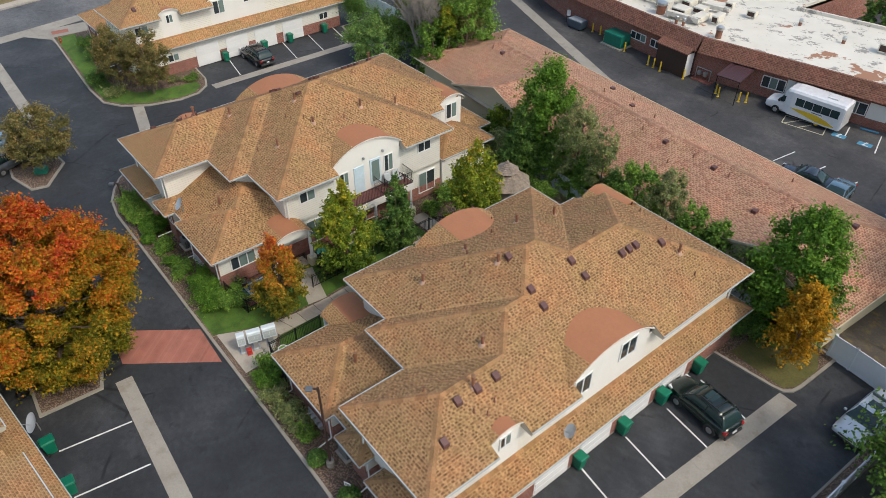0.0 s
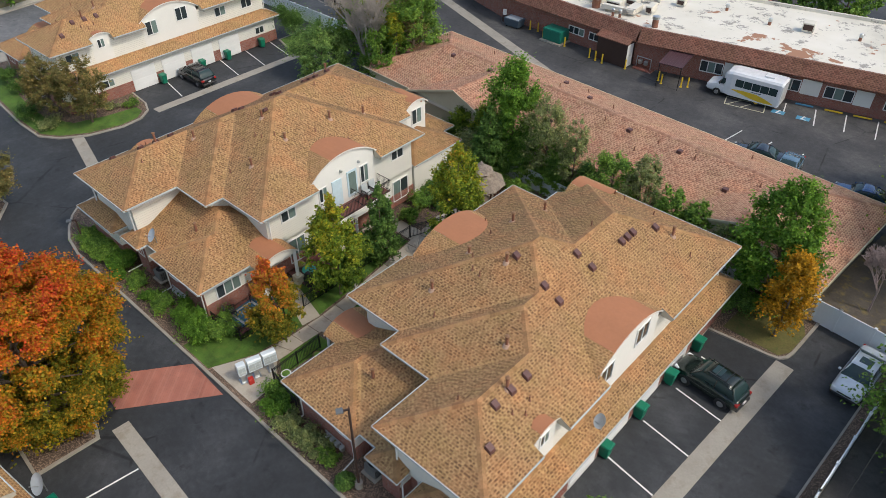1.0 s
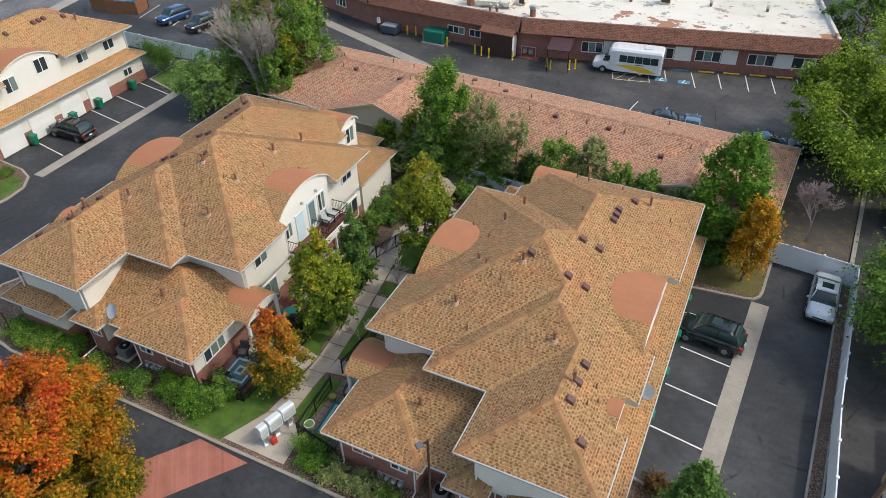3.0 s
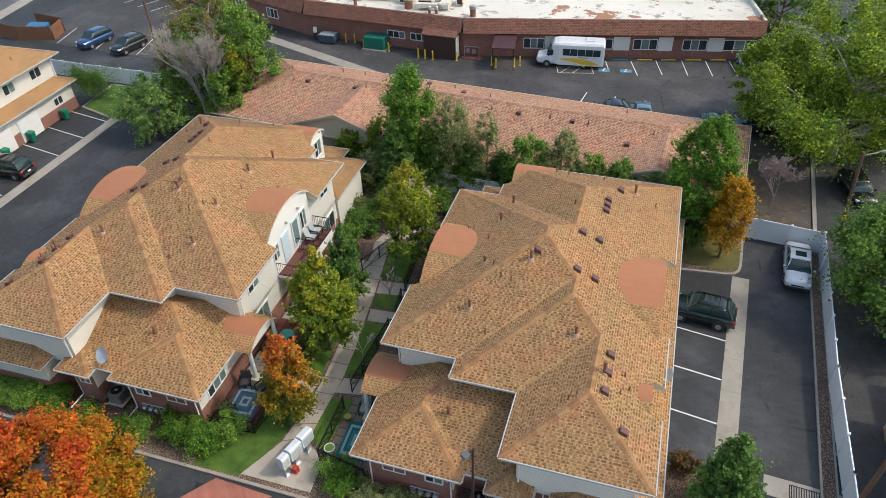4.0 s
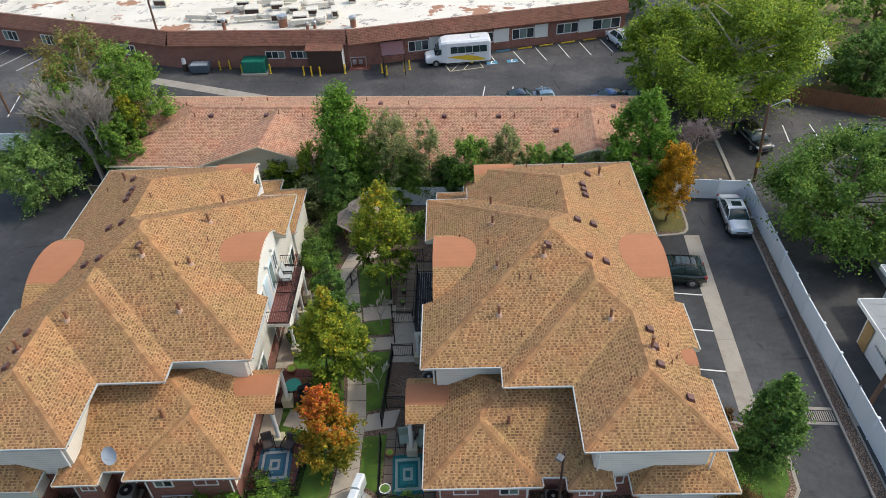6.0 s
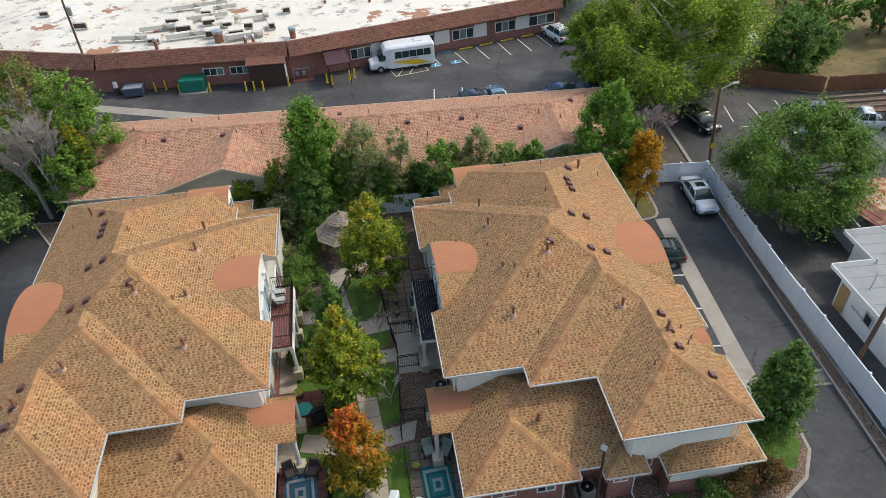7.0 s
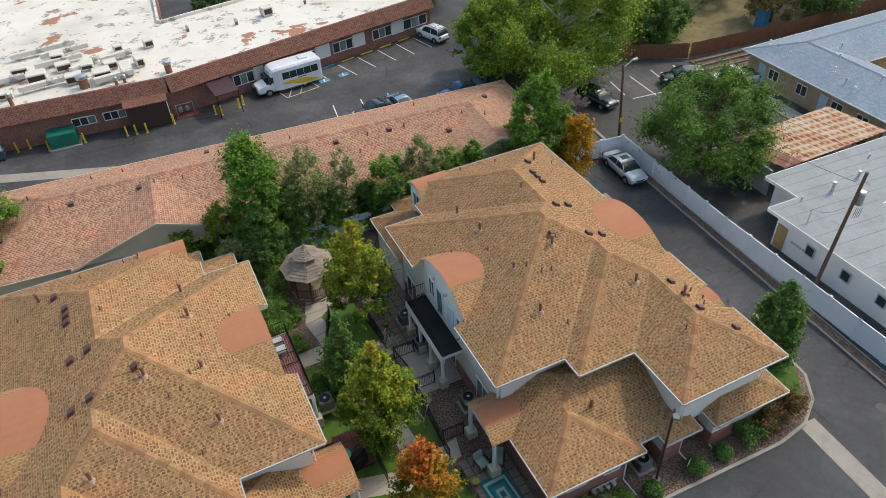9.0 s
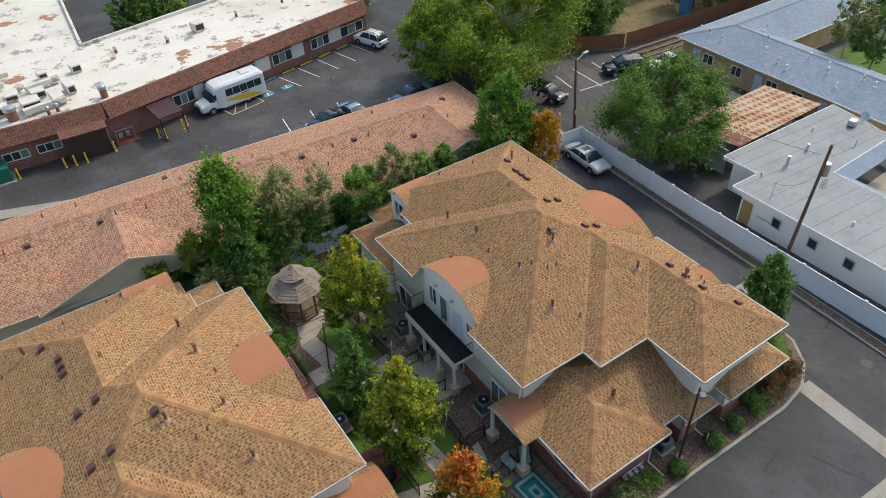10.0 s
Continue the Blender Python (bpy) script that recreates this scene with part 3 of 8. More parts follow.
def tab_mesh(w):
    """One wedge-shaped raised shingle tab: x along the course, y up the slope."""
    if w not in TAB_SHAPES:
        h, b, t = w / 2, 0.014, 0.003
        me = bpy.data.meshes.new("shingle")
        me.from_pydata([(-h, 0, b), (h, 0, b), (h, 0.096, t), (-h, 0.096, t), (-h, 0, 0), (h, 0, 0), (h, 0.096, 0), (-h, 0.096, 0)], [], [(0, 1, 2, 3), (4, 5, 1, 0), (5, 6, 2, 1), (7, 4, 0, 3)])
        me.materials.append(TAN_TAB)
        TAB_SHAPES[w] = me
    return TAB_SHAPES[w]


def lay_tabs(roof_ob, tabs, flip, single):
    """The first tabs as parts of their own, the others joined."""
    verts, faces = [], []
    for k, (p, along, up, w) in enumerate(tabs):
        if flip:
            p, along, up = Vector((-p.x, p.y, p.z)), Vector((along.x, -along.y, 0)), Vector((-up.x, up.y, up.z))
        n = along.cross(up)
        if n.z < 0:
            along, n = -along, -n
        if k < single:
            ob = new("shingle", tab_mesh(round(w, 3)))
            ob.parent = roof_ob
            ob.matrix_local = Matrix(((along.x, up.x, n.x, p.x), (along.y, up.y, n.y, p.y), (along.z, up.z, n.z, p.z), (0, 0, 0, 1)))
            continue
        i, h, top = len(verts), along * (w / 2), up * 0.096
        verts += [p - h + n * 0.014, p + h + n * 0.014, p + h + top + n * 0.003, p - h + top + n * 0.003, p - h, p + h]
        faces += [(i, i + 1, i + 2, i + 3), (i + 4, i + 5, i + 1, i), (i + 5, i + 2, i + 1), (i + 4, i, i + 3)]
    me = bpy.data.meshes.new("shingle_field")
    me.from_pydata(verts, [], faces)
    me.materials.append(TAN_TAB)
    ob = new("shingle_field", me)
    ob.parent = roof_ob
    tagged(ob, kind="stuff")


def building(name, m, label, flip=False, deck_mat=None, singles=0, group="apartment buildings"):
    top = thing(name, m, label, "building", group)
    rng = random.Random(name)

    def put(nm, bm, material, parent=top, lab="", kind=""):
        if flip:
            for v in bm.verts:
                v.co.x = -v.co.x
            bmesh.ops.reverse_faces(bm, faces=bm.faces[:])
        return part(nm, bm, material, parent, lab, kind)

    def roof(hip, nm):
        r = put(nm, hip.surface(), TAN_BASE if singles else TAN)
        if singles:
            tabs = hip.tabs(rng)
            tabs.sort(key=lambda t: t[0].y)
            lay_tabs(r, tabs, flip, singles if hip is WING else 0)
        for c in hip.caps():
            put("ridge_cap", c, TAN_CAP, r, kind="stuff")
        put("soffit", hip.underside(), SOFFIT, r)
        for g in hip.gutters():
            put("gutter", g, GUTTER, r)
        return r

    main = roof(MAIN, "main_roof")
    roof(WING, "wing_roof")
    roof(SKIRT, "garage_roof")
    roof(NORTH, "porch_roof")
    roof(NORTH_SMALL, "porch_roof")
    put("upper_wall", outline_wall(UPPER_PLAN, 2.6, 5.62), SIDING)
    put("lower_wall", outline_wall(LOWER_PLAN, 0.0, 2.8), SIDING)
    put("brick_base", outline_wall(LOWER_PLAN, 0.0, 1.15, 0.05), BRICK_RED, lab="red brick base")
    for x0, y0, x1 in ((-14.1, 0.6, -9.45), (-9.35, 1.6, -7.15), (-7.15, 0.45, -5.85), (-5.85, 1.3, -3.95)):
        put("brick_front", boxes((x0, y0 - 0.05, 1.152, x1, y0 - 0.002, 2.35)), BRICK_RED, lab="red brick front wall")
    put("porch_wall", boxes((-14.2, 20.1, 0.0, -11.35, 24.7, 2.75)), SIDING)

    def opening(axis, s, at, c, z0, w, h, panes=2, glass=WINDOW, nm="window", sill=True):
        def b(bm, d0, d1, u0, u1, za, zb):
            if axis == "x":
                box(bm, at + s * d0, u0, za, at + s * d1, u1, zb)
            else:
                box(bm, u0, at + s * d0, za, u1, at + s * d1, zb)
        f = bmesh.new()
        t = 0.07
        b(f, 0, 0.07, c - w / 2, c - w / 2 + t, z0, z0 + h)
        b(f, 0, 0.07, c + w / 2 - t, c + w / 2, z0, z0 + h)
        b(f, 0, 0.07, c - w / 2 + t, c + w / 2 - t, z0, z0 + t)
        b(f, 0, 0.07, c - w / 2 + t, c + w / 2 - t, z0 + h - t, z0 + h)
        for k in range(1, panes):
            u = c - w / 2 + w * k / panes
            b(f, 0, 0.06, u - t / 2, u + t / 2, z0 + t, z0 + h - t)
        win = put(nm, f, WHITE, lab="white framed")
        for k in range(panes):
            g = bmesh.new()
            u0 = c - w / 2 + (w * k / panes) + t / 2
            b(g, 0.005, 0.025, u0, u0 + w / panes - t, z0 + t, z0 + h - t)
            put("pane", g, glass if k == 0 else (WINDOW_SHADE if rng.random() < 0.6 else WINDOW), win)
        return win

    def arch(nm, s, at, yc, w, spring, high, base, red0, red1, back, face_mat=CREAM_FACE, over=0.16, trim=0.13):
        """A round-topped gable that faces along x by s, its wall at x = at."""
        rise = high - spring
        rad = (w * w + rise * rise) / (2 * rise)
        zc = high - rad
        arc = lambda d: zc + math.sqrt(max(rad * rad - d * d, 0.0))
        bm = bmesh.new()
        ds = [-(w - 0.22) + (2 * w - 0.44) * k / 20 for k in range(21)]
        pts = [(at, yc - w + 0.22, base), (at, yc + w - 0.22, base)] + [(at, yc + d, arc(d) - 0.03) for d in ds[::-1]]
        inner = [(at - s * 0.15, p[1], p[2]) for p in pts]
        fa = face(bm, pts)
        face(bm, inner[::-1])
        bmesh.ops.recalc_face_normals(bm, faces=bm.faces[:])
        g = put(nm, bm, face_mat)
        front = at + s * over
        for part_name, material, lo, hi in (("shingle_side", TAN, -w, red0), ("membrane", RED_ROOF, red0, red1), ("shingle_side", TAN, red1, w)):
            bm = bmesh.new()
            bm.loops.layers.uv.new("UVMap")
            n = 8
            dd = [lo + (hi - lo) * k / n for k in range(n + 1)]
            lift = 0.012 if part_name == "membrane" else 0.0
            for k in range(n):
                a, b = dd[k], dd[k + 1]
                run = lambda d: rad * math.asin(max(-1, min(1, d / rad)))
                face(bm, [(front, yc + a, arc(a) + lift), (front, yc + b, arc(b) + lift), (back, yc + b, arc(b) + lift), (back, yc + a, arc(a) + lift)],
                     [(front, run(a)), (front, run(b)), (back, run(b)), (back, run(a))])
                face(bm, [(front, yc + b, arc(b) - 0.1), (front, yc + a, arc(a) - 0.1), (at, yc + a, arc(a) - 0.1), (at, yc + b, arc(b) - 0.1)])
            bmesh.ops.remove_doubles(bm, verts=bm.verts[:], dist=0.001)
            if s < 0:
                bmesh.ops.reverse_faces(bm, faces=bm.faces[:])
            put(part_name, bm, material, g)
        bm = bmesh.new()
        for k in range(20):
            a, b = -w + 2 * w * k / 20, -w + 2 * w * (k + 1) / 20
            lo, hi = [], []
            for d in (a, b):
                lo.append((yc + d, arc(d) - trim))
                hi.append((yc + d, arc(d) - 0.012))
            x0, x1 = front - s * 0.08, front - s * 0.015
            for q in ([(x1, *lo[0]), (x1, *lo[1]), (x1, *hi[1]), (x1, *hi[0])], [(x0, *lo[1]), (x0, *lo[0]), (x0, *hi[0]), (x0, *hi[1])],
                      [(x1, *hi[0]), (x1, *hi[1]), (x0, *hi[1]), (x0, *hi[0])], [(x1, *lo[1]), (x1, *lo[0]), (x0, *lo[0]), (x0, *lo[1])]):
                face(bm, q)
        bmesh.ops.remove_doubles(bm, verts=bm.verts[:], dist=0.001)
        bmesh.ops.recalc_face_normals(bm, faces=bm.faces[:])
        put("arched_trim", bm, STUCCO, g)
        return g

    def cheeks(x0, x1, ys):
        for y in ys:
            bm = bmesh.new()
            for dy in (-0.02, 0.02):
                a, b = (x0, MAIN.z(x0, y) if abs(x0) < 1 else 6.13), (x1, 5.77)
                p = [(x0, y + dy, 5.55), (x1, y + dy, 5.55), (x1, y + dy, 5.75), (x0, y + dy, 6.1)]
                face(bm, p if dy > 0 else p[::-1])
            put("cheek", bm, SOFFIT)

    # garage side
    arch("gable", 1, -0.74, 12.75, 3.35, 6.1, 7.3, 3.3, -2.0, 2.2, -4.2)
    cheeks(-0.75, 0.0, (9.75, 16.2))
    opening("x", 1, -0.73, 10.6, 4.6, 1.3, 1.4)
    opening("x", 1, -0.73, 14.1, 5.1, 1.35, 1.35)
    arch("gable", 1, -0.74, 5.2, 1.2, 5.95, 6.4, 3.3, -0.55, 0.55, -2.6)
    cheeks(-0.75, 0.0, (4.15, 6.25))
    opening("x", 1, -0.73, 5.2, 4.9, 0.75, 0.9)
    for y in (2.2, 18.6, 22.0):
        opening("x", 1, -0.74, y, 4.25, 1.4, 1.0)
    for y in (8.1, 11.55, 15.0, 18.45):
        d = put("garage_door", boxes((0.1, y - 1.3, 0.0, 0.16, y + 1.3, 2.2)), WHITE, lab="white sectional garage door")
        for k in range(4):
            put("door_panel", soft(boxes((0.16, y - 1.24, 0.06 + k * 0.54, 0.19, y + 1.24, 0.54 + k * 0.54)), 0.01), WHITE, d)
    opening("x", 1, 0.1, 4.4, 1.3, 1.2, 0.8)
    opening("x", 1, 0.1, 22.6, 1.3, 1.2, 0.8)
    # courtyard side
    arch("gable", -1, -14.06, 13.15, 3.1, 6.1, 7.3, 2.8, -1.25, 2.0, -10.2)
    cheeks(-14.05, -14.8, (10.2, 16.1))
    for y, w, z0, h, mt in ((13.75, 0.95, 3.3, 2.15, DOOR_BLUE), (12.3, 0.9, 3.1, 2.2, DOOR_BLUE)):
        d = put("balcony_door", soft(boxes((-14.05, y - w / 2, z0, -14.13, y + w / 2, z0 + h)), 0.012), mt, lab="pale blue door")
        put("door_glass", boxes((-14.13, y - w / 2 + 0.14, z0 + 0.25, -14.14, y + w / 2 - 0.14, z0 + h - 0.15)), WINDOW_SHADE if y > 13 else DOOR_BLUE, d)
    opening("x", -1, -14.07, 14.95, 3.9, 0.85, 1.5)
    opening("x", -1, -14.07, 11.0, 4.1, 0.8, 1.2)
    for y in (14.45, 12.75):
        put("wall_lamp", tubes(((-14.07, y, 5.85), (-14.25, y, 5.85), 0.11, 0.08)), STEEL)
    opening("x", -1, -14.06, 18.6, 0.5, 1.7, 1.9, glass=WINDOW_SHADE, nm="patio_door")
    opening("x", -1, -14.06, 18.4, 4.3, 1.3, 0.9)
    opening("x", -1, -14.06, 8.2, 0.5, 1.5, 2.0, glass=WINDOW_SHADE, nm="patio_door")
    opening("x", -1, -14.06, 7.9, 4.2, 1.3, 0.9)
    opening("x", -1, -14.06, 12.6, 0.3, 1.7, 2.0, glass=WINDOW_SHADE, nm="patio_door")
    opening("x", -1, -14.06, 2.4, 1.2, 1.9, 1.1, 3)
    # balcony
    bal = put("balcony", boxes((-15.5, 10.7, 2.78, -14.06, 16.25, 2.98)), STUCCO, lab="balcony with black railings")
    put("balcony_beam", boxes((-15.52, 10.68, 2.45, -15.3, 16.27, 2.775)), STUCCO, bal)
    dk = deck_mat or BLACK_METAL
    for k in range(9):
        x0 = -15.45 + k * 0.152
        put("deck_board", boxes((x0, 10.75, 2.984, x0 + 0.14, 16.2, 3.01)), dk, bal)
    rails, pk = bmesh.new(), bmesh.new()
    for (xa, ya), (xb, yb) in (((-15.46, 16.2), (-14.1, 16.2)), ((-15.46, 10.75), (-14.1, 10.75)), ((-15.46, 10.75), (-15.46, 16.2)), ((-15.46, 13.5), (-14.2, 13.5))):
        for z in (3.12, 4.02):
            tube(rails, (xa, ya, z), (xb, yb, z), 0.025, n=6)
        cnt = int(math.hypot(xb - xa, yb - ya) / 0.13)
        for k in range(cnt + 1):
            q = k / cnt
            x, y = xa + (xb - xa) * q, ya + (yb - ya) * q
            tube(pk, (x, y, 3.02), (x, y, 4.02), 0.011, n=4)
    put("railing", rails, BLACK_METAL, bal, "black metal railing")
    put("baluster_infill", pk, BLACK_METAL, bal, kind="stuff")
    for y in (10.95, 12.7, 14.3, 16.0):
        c = put("column", tubes(((-15.4, y, 0.75), (-15.4, y, 2.45), 0.11, 0.1), n=12), WHITE)
        put("column_base", soft(boxes((-15.66, y - 0.26, 0.0, -15.14, y + 0.26, 0.75)), 0.02), BEIGE, c)
    # porch
    arch("porch", -1, -15.6, 5.5, 1.6, 2.95, 3.6, 2.75, -0.75, 0.75, -13.2)
    for y in (4.1, 6.9):
        c = put("column", tubes(((-15.55, y, 0.7), (-15.55, y, 2.95), 0.13, 0.12), n=12), WHITE)
        put("column_base", soft(boxes((-15.85, y - 0.3, 0.0, -15.25, y + 0.3, 0.7)), 0.02), BEIGE, c)
    # north dormer
    arch("gable", -1, -11.31, 23.45, 1.3, 6.0, 6.5, 3.2, -0.62, 0.62, -8.6)
    opening("x", -1, -11.33, 23.45, 4.3, 1.2, 1.4)
    # south walls
    opening("y", -1, 0.6, -12.6, 1.5, 1.3, 0.9)
    opening("y", -1, 0.55, -10.4, 1.5, 1.0, 0.8)
    opening("y", -1, 0.45, -6.5, 1.5, 0.8, 0.8)
    opening("y", -1, 1.3, -4.9, 1.2, 0.9, 1.1)
    # downspouts
    for x, y, dx, dy in ((-6.1, 0.62, -0.5, -0.45), (-0.65, 0.62, 0.3, -0.45), (-14.2, 6.2, -0.4, -0.7), (-0.65, 24.2, 0.3, 0.5)):
        bm = bmesh.new()
        tube(bm, (x + dx, y + dy, 5.6), (x, y, 5.25), 0.05, n=6)
        tube(bm, (x, y, 5.25), (x, y, 3.3), 0.05, n=6)
        put("downspout", bm, WHITE)
    for x in (-13.9, -9.5, -5.7, -3.9):
        put("downspout", tubes(((x, -0.02, 2.8), (x, 0.5, 2.5), 0.045), ((x, 0.5, 2.5), (x, 0.5, 0.2), 0.045), ((x, 0.5, 0.2), (x + 0.1, -0.6, 0.1), 0.045), n=6), WHITE)
    # roof vents and pipes
    for k, (x, y) in enumerate(BOX_VENTS):
        z = MAIN.z(x, y)
        bm = bmesh.new()
        box(bm, -0.2, -0.2, -0.1, 0.2, 0.2, 0.16)
        for v in bm.verts:
            if v.co.z > 0:
                v.co.x *= 0.86
                v.co.y *= 0.86
        soft(bm, 0.02)
        for v in bm.verts:
            v.co = Vector((v.co.x + x, v.co.y + y, v.co.z + z + 0.06 - 0.48 * v.co.x))
        put("roof_vent", bm, VENT, lab="brown metal box vent")
    for x, y, h in PIPES:
        z = MAIN.z(x, y)
        c = put("flue_pipe", tubes(((x, y, z + 0.05), (x, y, z + h - 0.06), 0.08, 0.08), ((x, y, z + h - 0.2), (x, y, z + h - 0.15), 0.1, 0.1), ((x, y, z + h - 0.06), (x, y, z + h), 0.05, 0.05), n=10), PIPE, lab="rusty brown flue pipe")
        put("flashing", tubes(((x, y, z - 0.1), (x, y, z + 0.07), 0.24, 0.13), n=12), FLASHING, c, "pale metal flashing")
        put("flue_cap", tubes(((x, y, z + h), (x, y, z + h + 0.06), 0.125, 0.13), ((x, y, z + h + 0.06), (x, y, z + h + 0.1), 0.13, 0.05), n=12), PIPE_CAP, c)
    for x, y in STUBS:
        z = MAIN.z(x, y)
        put("vent_pipe", tubes(((x, y, z - 0.1), (x, y, z + 0.3), 0.04, 0.04), ((x, y, z - 0.05), (x, y, z + 0.05), 0.1, 0.05), n=7), PIPE)
    z = WING.z(-10.6, 3.0)
    c = put("flue_pipe", tubes(((-10.3, 3.0, z - 0.1), (-10.3, 3.0, z + 0.6), 0.1, 0.085), n=10), PIPE, lab="rusty brown flue pipe")
    put("flue_cap", tubes(((-10.3, 3.0, z + 0.6), (-10.3, 3.0, z + 0.67), 0.12, 0.1), n=12), PIPE_CAP, c)
    return top


def satellite_dish(m, r=0.38):
    t = thing("satellite_dish", m, "grey satellite dish on a mast on the shingle roof", "satellite dish", "satellite dishes")
    bm = bmesh.new()
    rings = []
    for i in range(5):
        q = i / 4
        rings.append([bm.verts.new((r * q * math.cos(a) * 1.0, 0.3 * r * q * q, r * q * math.sin(a) * 1.1)) for a in (2 * math.pi * k / 20 for k in range(20))])
    for a, b in zip(rings[:-1], rings[1:]):
        for k in range(20):
            bm.faces.new((a[k], a[(k + 1) % 20], b[(k + 1) % 20], b[k]))
    bmesh.ops.remove_doubles(bm, verts=bm.verts[:], dist=0.0005)
    bmesh.ops.rotate(bm, verts=bm.verts[:], matrix=Matrix.Rotation(radians(35), 3, "X"))
    bmesh.ops.translate(bm, verts=bm.verts[:], vec=(0, 0, 0.75))
    part("dish", bm, DISH, t)
    part("mast", tubes(((0, -0.1, 0), (0, -0.1, 0.6), 0.03), ((0, -0.1, 0.6), (0, -0.02, 0.75), 0.03)), STEEL, t)
    part("feed_arm", tubes(((0, 0, 0.5), (0, 0.45, 1.0), 0.018)), STEEL, t)
    return t


M_B = pose(7.064, -9.891, 0, 0, 0, 4.0)
M_A = pose(7.064, -9.891, 0.35, 0, 0, 4.0) @ pose(-38.6, 0.45, 0, 0, 0, 0.6)
M_C = pose(-53.35, -6.0, 0.09, 0, 0, 5.3) @ Matrix.Scale(1.03, 4)
M_D = pose(-1.85, -22.7, 0, 0, 0, 101.0)
DECK_RED = plain("deck_reddish", (0.16, 0.06, 0.05), 0.2, 1.0, 8.0, 0.7, bump=0.1)
building("apartment_building", M_B, "two-storey apartment building with tan shingle roofs and arched gables, dark balcony", singles=300)
building("apartment_building", M_A, "two-storey apartment building with tan shingle roofs, cream siding, reddish balcony", True, DECK_RED, 300)
building("apartment_building", M_C, "two-storey apartment building with white garage doors and a tan shingle roof")
building("apartment_building", M_D, "two-storey apartment building by the street with a tan shingle roof")
satellite_dish(M_B @ pose(0.25, 9.0, 3.1, 0, 0, 150))
satellite_dish(M_A @ pose(8.2, 0.9, 3.1, 0, 0, 170), 0.44)
satellite_dish(M_A @ pose(-0.2, 9.0, 3.1, 0, 0, 200))
satellite_dish(pose(-9.4, -23.0, 3.1, 0, 0, 190), 0.5)

# ---------------------------------------------------------------- ground, streets and walks
I4 = Matrix.Identity(4)


def setting(name, bm, material, label, m=I4):
    return solid(name, bm, material, m, label, name.split("_")[0], kind="structure")


setting("ground", slab([(-500, -500), (500, -500), (500, 500), (-500, 500)], -0.6, -0.06), DRY, "dry grass and soil around the blocks")
setting("road", slab([(-140, -70), (80, -70), (80, 90), (-140, 90)], -0.05, 0.0), ASPHALT, "dark asphalt streets and driveways with patches and cracks")


def inset(pts, d):
    out, n = [], len(pts)
    for i in range(n):
        a, p, b = Vector(pts[i - 1]), Vector(pts[i]), Vector(pts[(i + 1) % n])
        d1, d2 = (p - a).normalized(), (b - p).normalized()
        n1, n2 = Vector((-d1.y, d1.x)), Vector((-d2.y, d2.x))
        k = (n1 + n2)
        k = k / max(0.5, k.dot(n1)) if k.length > 0.1 else n1
        q = p + d * k
        out.append((q.x, q.y))
    return out


def kerbed(name, pts, material, label, h=0.13, kerb=0.18):
    """A raised bed or lawn with a concrete kerb round it, plan anticlockwise."""
    inner = inset(pts, kerb)
    bm = bmesh.new()
    n = len(pts)
    for i in range(n):
        j = (i + 1) % n
        a, b, c, d = pts[i], pts[j], inner[j], inner[i]
        face(bm, [(*a, 0.0), (*b, 0.0), (*b, h), (*a, h)])
        face(bm, [(*a, h), (*b, h), (*c, h), (*d, h)])
    bmesh.ops.remove_doubles(bm, verts=bm.verts[:], dist=0.001)
    setting("kerb", bm, CONCRETE, "concrete kerb")
    return setting(name, slab(inner, -0.02, h - 0.02), material, label)


def to_world(m, x, y):
    v = m @ Vector((x, y, 0))
    return (v.x, v.y)


DRY_LAWN = plain("patchy_lawn", (0.13, 0.115, 0.035), 0.4, 0.6, 12.0, 0.95, bump=0.6, stain=(0.075, 0.105, 0.022))
DIRT = plain("bare_dirt", (0.10, 0.084, 0.069), 0.35, 0.5, 9.0, 0.95, bump=0.4, stain=(0.185, 0.14, 0.06))
BLOCK = [(-36.2, -12.5), (-34.8, -13.3), (-33.2, -13.9), (-31.0, -14.1), (-15.0, -12.95), (-0.6, -11.95), (7.0, -11.6), (9.2, -11.1), (10.9, -9.9), (11.9, -8.2), (12.0, -5.6), (11.2, -4.2), (9.6, -3.9),
         to_world(M_B, 0.16, 6.4), to_world(M_B, 0.16, 22.9), (9.5, 13.6), (10.1, 13.8), (10.45, 14.3), (10.55, 15.0), (10.5, 18.9), (-41.0, 19.6), to_world(M_A, -0.16, 22.0), to_world(M_A, -0.16, 4.6),
         (-35.6, -7.8), (-37.0, -8.8), (-37.6, -10.2), (-37.2, -11.6)]
kerbed("planting_bed", BLOCK, MULCH, "gravel and mulch beds between the apartment buildings")
kerbed("planting_bed", [(-71.5, -10.5), (-63.6, -10.4), (-55.0, -10.3), (-51.2, -9.9), (-49.4, -8.6), (-48.0, -6.3), (-47.4, -3.2), (-47.8, -1.2), (-49.0, 0.1), (-50.6, 0.6), (-56.5, 0.7), (-71.5, -3.0)], MULCH, "mulch bed beside the garages")
kerbed("planting_bed", [(-52, -19.5), (-41.5, -19.9), (-38.6, -18.9), (-38.4, -17.6), (-41.6, -15.6), (-44, -16.0), (-52, -18)], MULCH, "stony kerbed bed at the street corner")
kerbed("planting_bed", [(-26.0, -23.5), (-13.4, -23.2), (-13.5, -19.6), (-16.0, -19.0), (-26.0, -19.4)], MULCH, "mulch bed under the red maple")

Z0 = 0.11


def flat(name, pts, material, label, z=Z0, t=0.012):
    return setting(name, slab(pts, z - 0.03, z + t), material, label)


